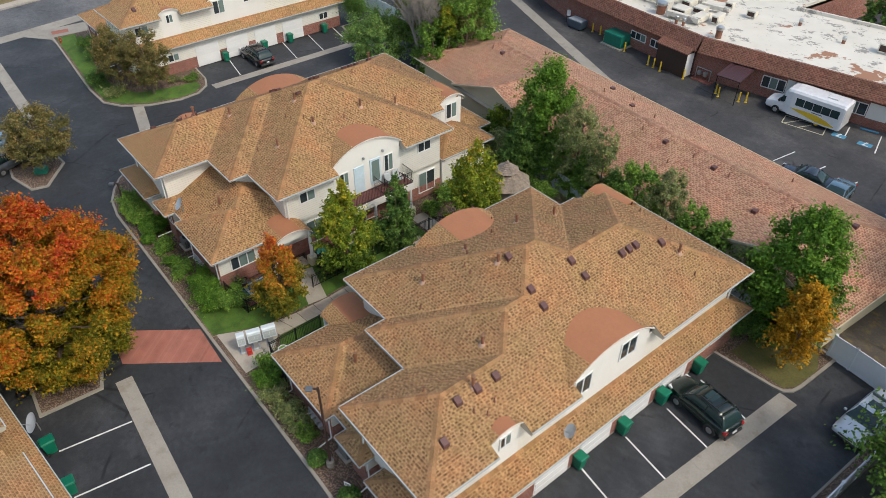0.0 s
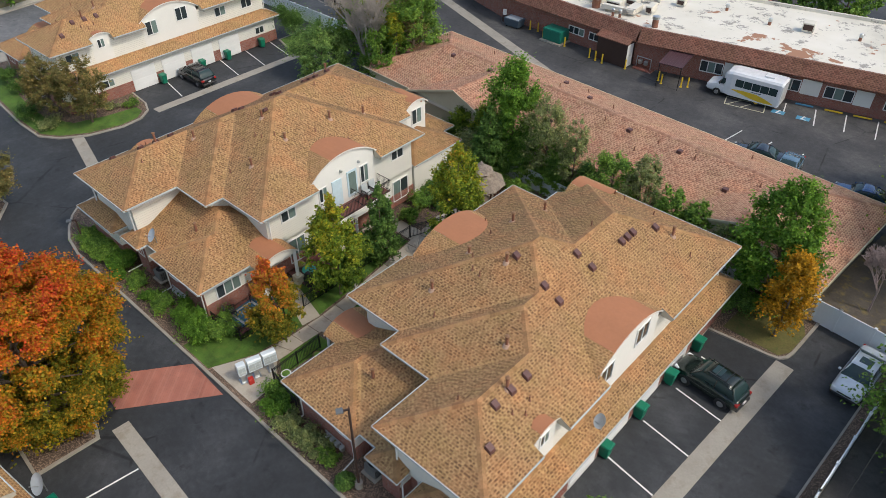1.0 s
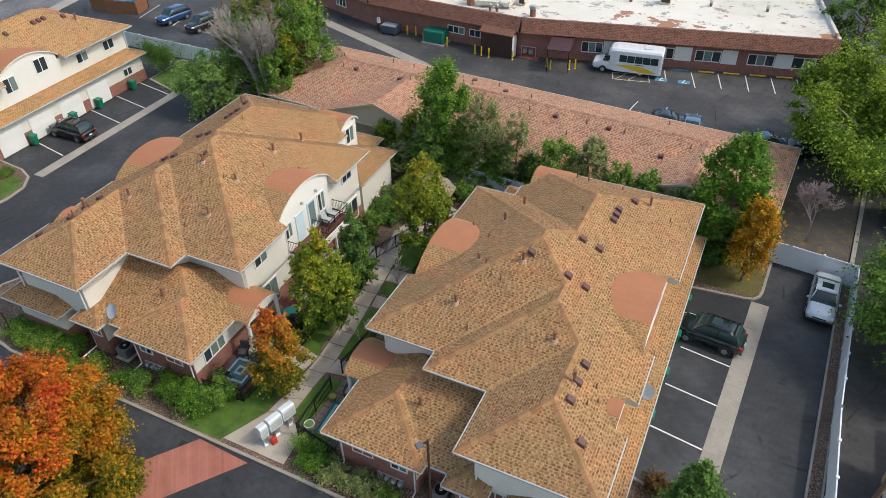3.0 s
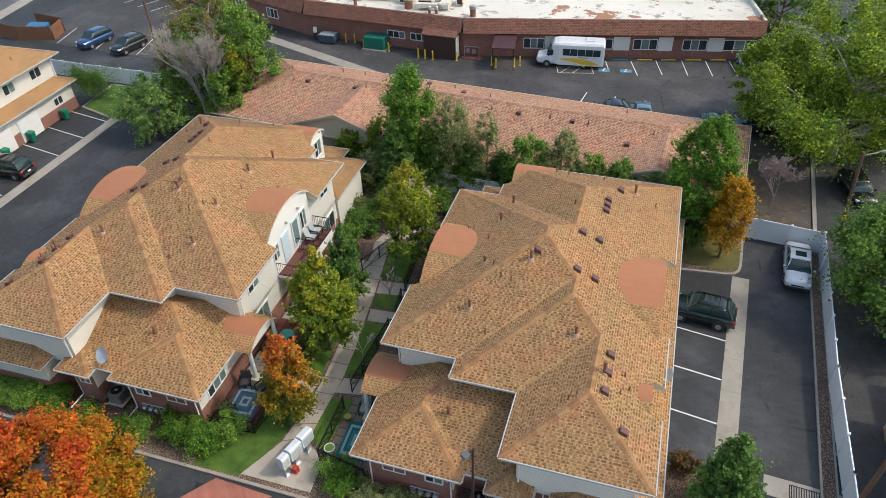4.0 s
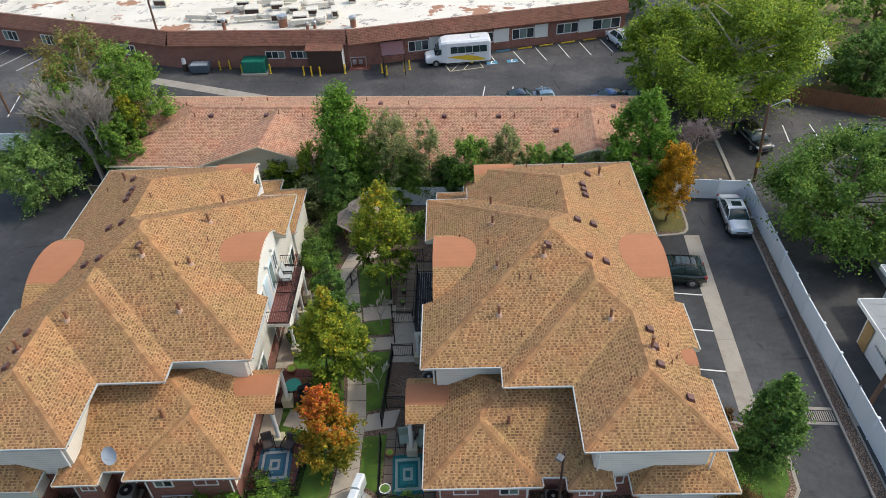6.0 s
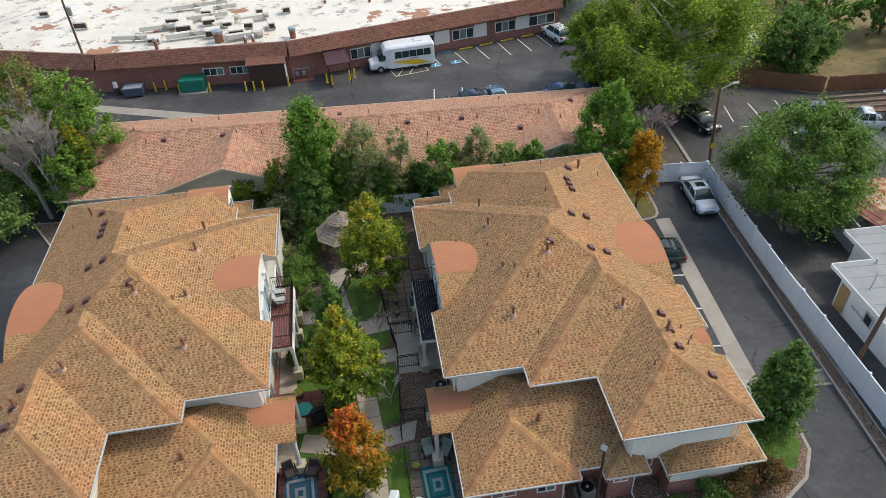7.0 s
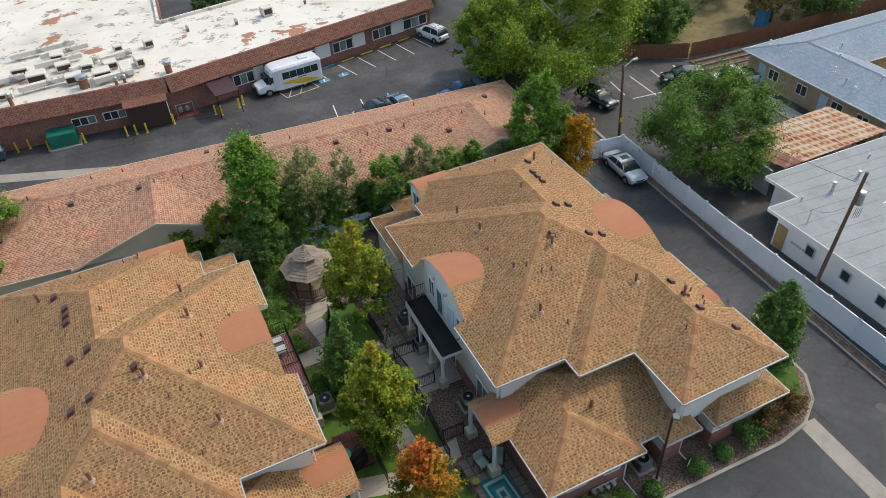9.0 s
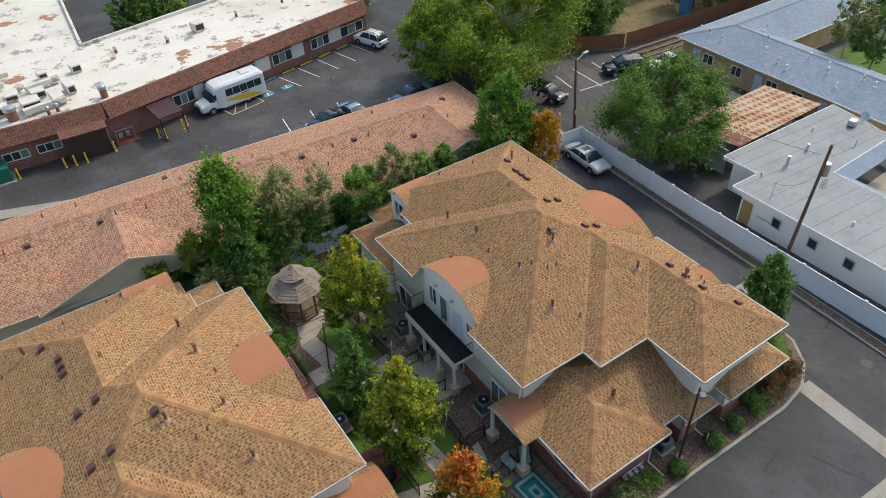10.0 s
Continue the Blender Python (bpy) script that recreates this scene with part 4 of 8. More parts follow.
flat("lawn", [(-16.8, -12.8), (-13.95, -12.6), (-12.95, -9.8), (-13.0, -5.2), (-14.0, 0.2), (-15.0, 4.8), (-17.6, 4.8), (-16.8, -5.0)], GRASS, "green lawn beside the walk")
flat("lawn", [(-11.45, -9.0), (-10.25, -9.6), (-10.35, -5.75), (-11.68, -6.0)], GRASS, "green lawn strip by the patio fence")
flat("lawn", [(-11.85, -4.2), (-10.65, -3.75), (-11.05, 0.75), (-12.65, 0.5)], GRASS, "green lawn strip by the patio fence")
flat("lawn", [(-12.95, 2.05), (-11.25, 2.3), (-11.45, 3.75), (-13.2, 3.2)], GRASS, "green lawn strip by the patio fence")
flat("lawn", [(-13.6, 4.85), (-11.6, 5.3), (-12.2, 9.8), (-14.6, 9.2)], GRASS, "green lawn strip by the patio fence")
flat("lawn", [(8.9, -9.2), (10.6, -9.2), (11.5, -7.8), (11.6, -5.8), (10.6, -4.6), (8.9, -4.6)], GRASS, "small green lawn inside the kerb")
flat("lawn", [(6.2, 13.9), (9.9, 14.05), (10.3, 14.8), (10.3, 17.0), (9.6, 18.3), (6.2, 18.3)], DRY_LAWN, "patchy dry lawn inside the kerb")
flat("lawn", [(-71.0, -10.1), (-63.6, -10.0), (-55.0, -9.9), (-51.4, -9.5), (-49.8, -8.3), (-48.5, -6.1), (-47.9, -3.2), (-48.2, -1.5), (-49.2, -0.5), (-50.4, -0.6), (-50.6, -3.4), (-51.4, -6.4), (-54.0, -8.0), (-58.0, -8.3), (-71.0, -8.0)], GRASS, "green lawn along the kerb")
kerbed("lawn", [(-55.2, 19.4), (-51.0, 18.5), (-48.8, 18.7), (-47.6, 20.4), (-48.2, 23.8), (-51.6, 25.0), (-56.0, 25.0)], GRASS, "green lawn behind the garages", 0.13, 0.2)

# concrete walk in slabs
WALK_L = [(-13.9, -12.45), (-12.85, -9.76), (-12.75, -7.2), (-12.91, -4.66), (-13.3, -2.2), (-13.86, 0.36), (-14.5, 3.2), (-15.2, 6.0), (-15.87, 8.73), (-15.5, 10.6)]
WALK_R = [(-9.6, -12.15), (-11.5, -9.0), (-11.65, -7.0), (-11.76, -4.55), (-12.15, -2.1), (-12.73, 0.49), (-13.3, 3.3), (-14.0, 6.2), (-14.7, 9.04), (-13.0, 10.6)]
walk_top = setting("walk", slab([(-13.85, -12.4), (-9.7, -12.1), (-10.0, -10.2), (-11.6, -9.1), (-12.85, -9.8)], Z0 - 0.05, Z0 + 0.012), WALK, "concrete walk between the buildings, cast in slabs")


def lerp(a, b, q):
    return (a[0] + (b[0] - a[0]) * q, a[1] + (b[1] - a[1]) * q)


for k in range(1, len(WALK_L) - 1):
    for h in range(2):
        l0, l1 = lerp(WALK_L[k], WALK_L[k + 1], h / 2 + 0.01), lerp(WALK_L[k], WALK_L[k + 1], (h + 1) / 2 - 0.01)
        r0, r1 = lerp(WALK_R[k], WALK_R[k + 1], h / 2 + 0.01), lerp(WALK_R[k], WALK_R[k + 1], (h + 1) / 2 - 0.01)
        part("slab", slab([l0, r0, r1, l1], Z0 - 0.05, Z0 + 0.016), WALK, walk_top)
for quad in ([(-16.6, -5.4), (-13.0, -6.2), (-12.98, -4.8), (-16.4, -4.2)], [(-11.7, -5.6), (-10.0, -5.2), (-9.8, -3.9), (-11.7, -4.4)], [(-12.6, 0.7), (-9.6, 1.1), (-9.8, 2.2), (-12.9, 1.8)],
             [(-13.2, 3.4), (-10.0, 4.0), (-10.2, 5.2), (-13.5, 4.7)], [(-15.4, 10.7), (-12.8, 10.7), (-12.6, 13.4), (-15.4, 14.2)], [(-17.4, 4.9), (-15.0, 5.1), (-15.3, 6.4), (-17.4, 6.2)]):
    part("slab", slab(quad, Z0 - 0.05, Z0 + 0.02), WALK, walk_top)


# concrete gutter strips, drain and crosswalk
def strip(name, p0, p1, width, piece, label):
    p0, p1 = Vector(p0), Vector(p1)
    d = (p1 - p0).normalized()
    n = Vector((-d.y, d.x)) * width / 2
    top = solid(name, slab([tuple(p0 - n), tuple(p1 - n), tuple(p1 + n), tuple(p0 + n)], -0.03, 0.006), CONCRETE, I4, label, "gutter", kind="structure")
    cnt = max(1, round((p1 - p0).length / piece))
    for k in range(cnt):
        a, b = p0 + (p1 - p0) * ((k + 0.006) / cnt), p0 + (p1 - p0) * ((k + 0.994) / cnt)
        part("slab", slab([tuple(a - n), tuple(b - n), tuple(b + n), tuple(a + n)], -0.02, 0.016), CONCRETE, top)
    return top


strip("gutter_strip", (10.62, -5.6), (10.56, 13.7), 1.15, 2.9, "concrete gutter strip across the driveway")
strip("gutter_strip", (-48.5, 0.6), (-50.3, 22.0), 1.1, 2.9, "concrete gutter strip across the driveway")
strip("gutter_strip", (-13.6, -18.4), (14.0, -17.9), 1.0, 2.9, "concrete gutter strip along the street")
strip("gutter_strip", (9.4, -10.9), (9.55, -17.42), 1.2, 2.9, "concrete drainage pan across the street mouth")
strip("gutter_strip", (-48.6, -7.2), (-42.4, -8.2), 1.05, 3.1, "concrete drainage pan across the driveway mouth")
strip("gutter_strip", (-50.5, -16.3), (-74.0, -17.6), 1.1, 3.0, "concrete gutter strip along the street")
def across(y, off):
    """A point of the slanting cross street, off metres east of its kerb line."""
    return (-74.7 - 0.24 * (y + 9.6) + off, y)


def across_band(o0, o1, y0=-45.0, y1=60.0):
    return [across(y0, o0), across(y0, o1), across(y1, o1), across(y1, o0)]


setting("road", slab(across_band(-10.8, -1.9), -0.02, 0.012), ASPHALT_GREY, "pale grey asphalt cross street")
strip("gutter_strip", across(-45.0, -0.9), across(60.0, -0.9), 2.0, 3.2, "concrete gutter pan along the cross street")
flat("walk", [(-74.6, -14.0), (-71.0, -10.6), (-69.4, -10.5), (-71.6, -9.0), (-72.2, -3.0), (-74.6, -3.0)], CONCRETE, "concrete corner apron with a ramp", 0.01, 0.014)
flat("ramp_pad", [(-73.6, -10.2), (-72.5, -10.2), (-72.4, -8.4), (-73.5, -8.3)], PAVER, "red textured ramp pad", 0.02, 0.014)
setting("kerb", slab(across_band(-11.2, -10.8), 0, 0.14), CONCRETE, "concrete kerb of the cross street")
setting("walk", slab(across_band(-12.8, -11.2), 0, 0.12), WALK, "concrete walk beyond the cross street")
setting("lawn", slab(across_band(-24.0, -12.8), -0.04, 0.1), DRY, "dry verge beyond the cross street")
pan = strip("drain_pan", (12.6, -3.2), (16.6, -3.2), 1.25, 4.0, "concrete drain pan with an iron grate")
part("grate_frame", boxes((13.85, -3.62, 0.0, 15.95, -3.57, 0.03), (13.85, -2.85, 0.0, 15.95, -2.8, 0.03), (13.85, -3.57, 0.0, 13.9, -2.85, 0.03), (15.9, -3.57, 0.0, 15.95, -2.85, 0.03)), BLACK_METAL, pan)
for k in range(16):
    part("grate_bar", boxes((13.95 + k * 0.122, -3.57, 0.0, 14.0 + k * 0.122, -2.85, 0.026)), BLACK_METAL, pan)
setting("crosswalk", slab([(-14.9, -18.1), (-11.55, -12.95), (-15.05, -13.05), (-18.3, -18.0)], -0.02, 0.008), PAVER, "red paver crosswalk across the street")

# painted lines
def lines(name, rows, material, label, width=0.1):
    for (x0, y0), (x1, y1) in rows:
        d = Vector((x1 - x0, y1 - y0)).normalized()
        n = Vector((-d.y, d.x)) * width / 2
        solid(name, slab([(x0 - n.x, y0 - n.y), (x1 - n.x, y1 - n.y), (x1 + n.x, y1 + n.y), (x0 + n.x, y0 + n.y)], -0.01, 0.005), material, I4, label, "marking", name, "structure")


lines("stall_line", [((6.9, y + 0.25), (10.0, y)) for y in (-0.03, 3.45, 6.92)] + [((6.6, 10.55), (10.0, 10.35))], PAINT_LINE, "white painted stall line on asphalt")
lines("stall_line", [((-55.4 - 0.08 * k, 4.6 + 3.45 * k), (-49.6 - 0.22 * k, 4.0 + 3.45 * k)) for k in range(5)], PAINT_LINE, "white painted stall line on asphalt")
lines("stall_line", [((x, -22.8), (x + 0.25, -18.9)) for x in (-10.4, -6.95, -3.5, 0.0)], PAINT_LINE, "white painted stall line on asphalt")

# ---------------------------------------------------------------- long pink-roofed building
def tile_roof(top, hip, roof_mat, cap_mat, gutter_mat=GUTTER, nm="roof"):
    r = part(nm, hip.surface(), roof_mat, top)
    for c in hip.caps():
        part("ridge_cap", c, cap_mat, r, kind="stuff")
    part("soffit", hip.underside(), SOFFIT, r)
    for g in hip.gutters():
        part("gutter", g, gutter_mat, r)
    return r


GABLES = (-23.85, 3.45)
LONG = Hip([(-37.8, 18.5, 9.85, 31.4)] + [(g - 6.4, 2.0, g + 6.4, 31.4) for g in GABLES], 2.8, 0.345, [(-60.0, 0.0, 60.0, 18.1)])
long_b = thing("long_building", I4, "long low building with a pinkish shingle roof and beige walls", "building")
tile_roof(long_b, LONG, PINK, PINK_CAP, BEIGE)
part("wall", outline_wall([(-37.2, 19.0), (9.3, 19.0), (9.3, 30.8), (-37.2, 30.8)], 0.0, 2.66), BEIGE, long_b)
for g in GABLES:
    bm = bmesh.new()
    tri = [(g - 6.0, 2.62), (g + 6.0, 2.62), (g, 4.66)]
    front, rear = [bm.verts.new((x, 18.55, z)) for x, z in tri], [bm.verts.new((x, 18.7, z)) for x, z in tri]
    bm.faces.new(front)
    bm.faces.new(rear[::-1])
    for q in range(3):
        bm.faces.new((front[q], rear[q], rear[(q + 1) % 3], front[(q + 1) % 3]))
    bmesh.ops.recalc_face_normals(bm, faces=bm.faces[:])
    part("gable_wall", bm, BEIGE, long_b)
    for side in (-1, 1):
        bm = boxes((0, 18.06, -0.16, 6.4, 18.1, 0.02))
        for v in bm.verts:
            v.co.z += 5.008 - 0.345 * v.co.x
            v.co.x = g + side * v.co.x
        bmesh.ops.recalc_face_normals(bm, faces=bm.faces[:])
        part("rake_board", bm, BEIGE, long_b)
rng = random.Random(5)
for k in range(26):
    x, y = -35 + k * 1.7 + rng.uniform(-0.5, 0.5), rng.choice((26.4, 23.9, 22.4, 28.6))
    z = LONG.z(x, y)
    if k % 3 == 0:
        part("roof_vent", soft(boxes((x - 0.2, y - 0.2, z - 0.1, x + 0.2, y + 0.2, z + 0.2)), 0.03), VENT, long_b)
    else:
        part("vent_pipe", tubes(((x, y, z - 0.1), (x, y, z + 0.35), 0.05), ((x, y, z - 0.05), (x, y, z + 0.06), 0.12, 0.06), n=8), PIPE, long_b)

# ---------------------------------------------------------------- brick care home with the white flat roof
setting("lot", slab([(-80, 32.2), (12.0, 32.2), (14.5, 36.0), (13.0, 56.5), (9.0, 56.0), (-21.5, 46.6), (-42.0, 46.4), (-80.0, 56.0)], -0.03, 0.008), ASPHALT_OLD, "worn asphalt car park by the brick building")
m, nt, b_ = mat("coated_roof_stained", 0.85)
p_ = where(nt)
c_ = ramp(nt, noise_of(nt, p_, 0.12, 6), [(0.3, (0.52, 0.49, 0.42)), (0.5, (0.66, 0.62, 0.535)), (0.7, (0.73, 0.69, 0.615))])
c_ = mix(nt, ramp(nt, noise_of(nt, p_, 0.55, 7, 0.75), [(0.56, (0, 0, 0)), (0.61, (0.85, 0.85, 0.85))]), c_, (0.24, 0.22, 0.20))
c_ = mix(nt, ramp(nt, noise_of(nt, node(nt, "ShaderNodeVectorMath", i0=p_, i1=(31.0, 17.0, 0.0)).outputs[0], 0.23, 5, 0.6), [(0.615, (0, 0, 0)), (0.635, (0.95, 0.95, 0.95))]), c_, (0.33, 0.15, 0.08))
nt.links.new(c_, b_.inputs["Base Color"])
bump_to(nt, b_, noise_of(nt, p_, 3, 4), 0.2)
COATED = m
home = thing("brick_building", I4, "one-storey brick building with a stained white flat roof and shingled parapet", "building")
ROOF_Z = 4.15
FRONT = [(-82.0, 55.0), (-42.0, 44.3), (-21.5, 44.2), (10.2, 53.1)]
BACK = [(6.1, 67.5), (-20.8, 60.0), (-20.8, 94.0), (-82.0, 94.0)]
part("flat_roof", slab(FRONT + BACK, 3.8, ROOF_Z), COATED, home)
for i in range(len(FRONT) + len(BACK)):
    ring = FRONT + BACK
    a, b = Vector(ring[i]), Vector(ring[(i + 1) % len(ring)])
    d = (b - a).normalized()
    n = Vector((d.y, -d.x))
    L_ = (b - a).length
    bm = bmesh.new()
    face(bm, [(*(a - n * 0.0), 0), (*b, 0), (*b, 3.8), (*a, 3.8)])
    face(bm, [(*(a - n * 0.25), 0), (*(a - n * 0.25), 3.8), (*(b - n * 0.25), 3.8), (*(b - n * 0.25), 0)])
    part("wall", bm, BRICK_RED, home)
    bm = bmesh.new()
    bm.loops.layers.uv.new("UVMap")
    lo0, lo1, hi0, hi1 = a + n * 0.95, b + n * 0.95, a + n * 0.1, b + n * 0.1
    face(bm, [(*lo0, 3.0), (*lo1, 3.0), (*hi1, 4.4), (*hi0, 4.4)], [(0, 0), (L_, 0), (L_, 1.47), (0, 1.47)])
    face(bm, [(*hi0, 4.4), (*hi1, 4.4), (*(b - n * 0.15), 4.4), (*(a - n * 0.15), 4.4)], [(0, 0), (L_, 0), (L_, 0.25), (0, 0.25)])
    face(bm, [(*(a - n * 0.15), 4.4), (*(b - n * 0.15), 4.4), (*(b - n * 0.15), 4.13), (*(a - n * 0.15), 4.13)], [(0, 0), (L_, 0), (L_, 0.25), (0, 0.25)])
    face(bm, [(*lo1, 3.0), (*lo0, 3.0), (*a, 2.95), (*b, 2.95)], [(0, 0), (L_, 0), (L_, 0.9), (0, 0.9)])
    if i < 3:
        part("shingled_parapet", bm, MANSARD, home)
    else:
        bm.free()
        part("coping", slab([tuple(a - n * 0.3), tuple(a), tuple(b), tuple(b - n * 0.3)], 3.8, 4.5), COATED, home)


def on_front(seg, s, out=0.0):
    a, b = Vector(FRONT[seg]), Vector(FRONT[seg + 1])
    d = (b - a).normalized()
    n = Vector((d.y, -d.x))
    p = a + d * s + n * out
    return p, math.degrees(math.atan2(d.y, d.x))


def front_window(seg, s, w, z0=0.95, h=1.25, panes=3, spandrel=0.0):
    p, ang = on_front(seg, s, 0.03)
    t = Matrix.Translation((p.x, p.y, 0)) @ Matrix.Rotation(radians(ang), 4, "Z")
    f = boxes((-w / 2, -0.06, z0, w / 2, 0.05, z0 + 0.08), (-w / 2, -0.06, z0 + h - 0.08, w / 2, 0.05, z0 + h), *[(-w / 2 + w * k / panes - 0.04, -0.05, z0 + 0.08, -w / 2 + w * k / panes + 0.04, 0.05, z0 + h - 0.08) for k in range(panes + 1)])
    bmesh.ops.transform(f, matrix=t, verts=f.verts[:])
    win = part("window", f, WHITE, home)
    for k in range(panes):
        g = boxes((-w / 2 + w * k / panes + 0.045, -0.01, z0 + 0.085, -w / 2 + w * (k + 1) / panes - 0.045, 0.02, z0 + h - 0.085))
        bmesh.ops.transform(g, matrix=t, verts=g.verts[:])
        part("pane", g, WINDOW if (k + seg) % 3 else WINDOW_SHADE, win)
    if spandrel:
        g = boxes((w / 2 + 0.1, -0.03, 0.9, w / 2 + 0.1 + spandrel, 0.04, 2.45))
        bmesh.ops.transform(g, matrix=t, verts=g.verts[:])
        part("wall_panel", g, STUCCO, home)


for s, w in ((5, 2.2), (11, 2.2), (17, 2.2), (23, 2.0), (29, 2.0), (35, 2.0)):
    front_window(0, s, w)
for s, w in ((12.0, 2.2), (14.9, 2.1)):
    front_window(1, s, w, 1.1, 0.9)
for s, w, sp in ((8.0, 2.3, 1.2), (11.2, 1.6, 0), (20.4, 2.6, 1.6), (25.8, 2.6, 1.7), (30.6, 3.4, 0), (15.6, 2.4, 1.8)):
    front_window(2, s, w, 1.0, 1.25, 3, sp)
# shed, awning, plant
shed = thing("utility_shed", pose(-23.9, 43.4, 0, 0, 0, 1), "dark brown shed with a small shingle roof", "shed")
part("shed_wall", boxes((-1.95, -0.75, 0, 1.95, 0.8, 2.75)), DARK_BROWN, shed)
part("shed_end", boxes((1.95, -0.7, 0.1, 1.99, 0.4, 2.6)), WHITE, shed)
bm = bmesh.new()
bm.loops.layers.uv.new("UVMap")
face(bm, [(-2.1, -0.95, 2.75), (2.1, -0.95, 2.75), (2.1, 0.85, 3.6), (-2.1, 0.85, 3.6)], [(0, 0), (4.3, 0), (4.3, 3.9), (0, 3.9)])
face(bm, [(-2.1, -0.95, 2.63), (-2.1, 0.85, 3.48), (2.1, 0.85, 3.48), (2.1, -0.95, 2.63)], [(0, 0), (0, 1), (1, 1), (1, 0)])
face(bm, [(-2.1, -0.95, 2.63), (2.1, -0.95, 2.63), (2.1, -0.95, 2.75), (-2.1, -0.95, 2.75)], [(0, 0), (4.3, 0), (4.3, 0.1), (0, 0.1)])
part("shed_roof", bm, MANSARD, shed)
aw = thing("awning", pose(-16.4, 43.6, 0, 0, 0, 12), "dark maroon metal awning on thin posts over a door", "awning")
AWN = plain("awning_maroon", (0.075, 0.035, 0.04), 0.1, 1.0, 6.0, 0.45, bump=0.05)
bm = boxes((-1.25, -2.0, 2.5, 1.25, 2.0, 2.58))
for v in bm.verts:
    v.co.z += 0.18 * (v.co.y + 2.0) / 2
part("canopy", bm, AWN, aw)
for k in range(9):
    bm = boxes((-1.22 + k * 0.3, -2.0, 2.58, -1.18 + k * 0.3, 2.0, 2.62))
    for v in bm.verts:
        v.co.z += 0.18 * (v.co.y + 2.0) / 2
    part("seam", bm, AWN, aw)
for x in (-1.15, 1.15):
    part("post", tubes(((x, -1.9, 0), (x, -1.9, 2.5), 0.04)), BLACK_METAL, aw)
tr_ = thing("transformer", pose(-32.2, 43.2, 0, 0, 0, 2), "green metal transformer cabinet on a concrete pad", "transformer")
GREEN_METAL = glossy("green_metal", (0.008, 0.16, 0.11), 0.4)
part("pad", boxes((-1.5, -1.15, 0, 1.5, 1.1, 0.16)), CONCRETE, tr_)
part("cabinet", soft(boxes((-1.3, -0.85, 0.16, 1.3, 0.85, 1.55)), 0.04), GREEN_METAL, tr_)
part("cabinet_door", boxes((-1.2, -0.88, 0.3, -0.03, -0.85, 1.45)), GREEN_METAL, tr_)
part("cabinet_door", boxes((0.03, -0.88, 0.3, 1.2, -0.85, 1.45)), GREEN_METAL, tr_)


def bollard(x, y, h=1.0):
    t = thing("bollard", pose(x, y, 0, 0, 0, 0), "yellow painted steel bollard on the asphalt", "bollard", "yellow bollards")
    part("post", tubes(((0, 0, 0), (0, 0, h), 0.085), ((0, 0, h), (0, 0, h + 0.05), 0.085, 0.03), n=10), YELLOW, t)
    part("foot", tubes(((0, 0, 0.0), (0, 0, 0.05), 0.16, 0.13), n=10), YELLOW, t)


for x, y in ((-17.6, 42.7), (-17.0, 42.3), (-15.1, 43.1), (-14.6, 43.6), (-21.3, 44.6), (-20.3, 44.8), (-26.4, 42.2), (-25.5, 42.1), (-24.5, 42.0), (-21.8, 42.6), (-33.7, 42.7), (-32.1, 42.7), (-30.4, 42.7), (-36.6, 43.7), (-35.5, 43.9)):
    bollard(x, y, 1.05)
hop = thing("waste_hopper", pose(-38.6, 43.0, 0, 0, 0, 4), "blue-grey metal waste hopper by the brick wall", "waste bin")
bm = boxes((-1.0, -0.6, 0.15, 1.0, 0.6, 1.1))
for v in bm.verts:
    if v.co.z > 1:
        v.co.x *= 1.15
        v.co.y *= 1.2
part("body", soft(bm, 0.03), glossy("hopper_paint", (0.06, 0.09, 0.12), 0.5), hop)
part("load", soft(boxes((-0.95, -0.6, 1.0, 0.95, 0.6, 1.16)), 0.05), plain("bags", (0.3, 0.33, 0.36), 0.3, 2.0, 6.0, 0.5), hop)
for x in (-0.8, 0.8):
    part("skid", boxes((x - 0.08, -0.55, 0, x + 0.08, 0.55, 0.15)), BLACK_METAL, hop)
ck = thing("storage_tank", pose(-40.6, 43.4, 0, 0, 0, 0), "small white tank on a dark stand by the wall", "tank")
part("tank", tubes(((0, 0, 0.9), (0, 0, 1.5), 0.25, 0.22), n=12), WHITE, ck)
part("stand", boxes((-0.2, -0.2, 0, 0.2, 0.2, 0.9)), DARK_BROWN, ck)
gs = thing("gas_meter_set", pose(-20.4, 44.2, 0, 0, 0, 5), "grey gas meters and pipes on a brick plinth", "meter", "")
part("plinth", boxes((-1.1, -0.8, 0, 1.2, 0.2, 0.14)), BRICK_RED, gs)
for x in (-0.5, 0.2):
    part("meter", soft(boxes((x - 0.2, -0.35, 0.5, x + 0.2, 0.0, 1.0)), 0.04), STEEL, gs)
part("pipe", tubes(((-0.9, -0.2, 0.1), (-0.9, -0.2, 1.3), 0.05), ((-0.9, -0.2, 1.3), (0.8, -0.2, 1.3), 0.05), ((0.8, -0.2, 1.3), (0.8, -0.2, 0.1), 0.05)), STEEL, gs)

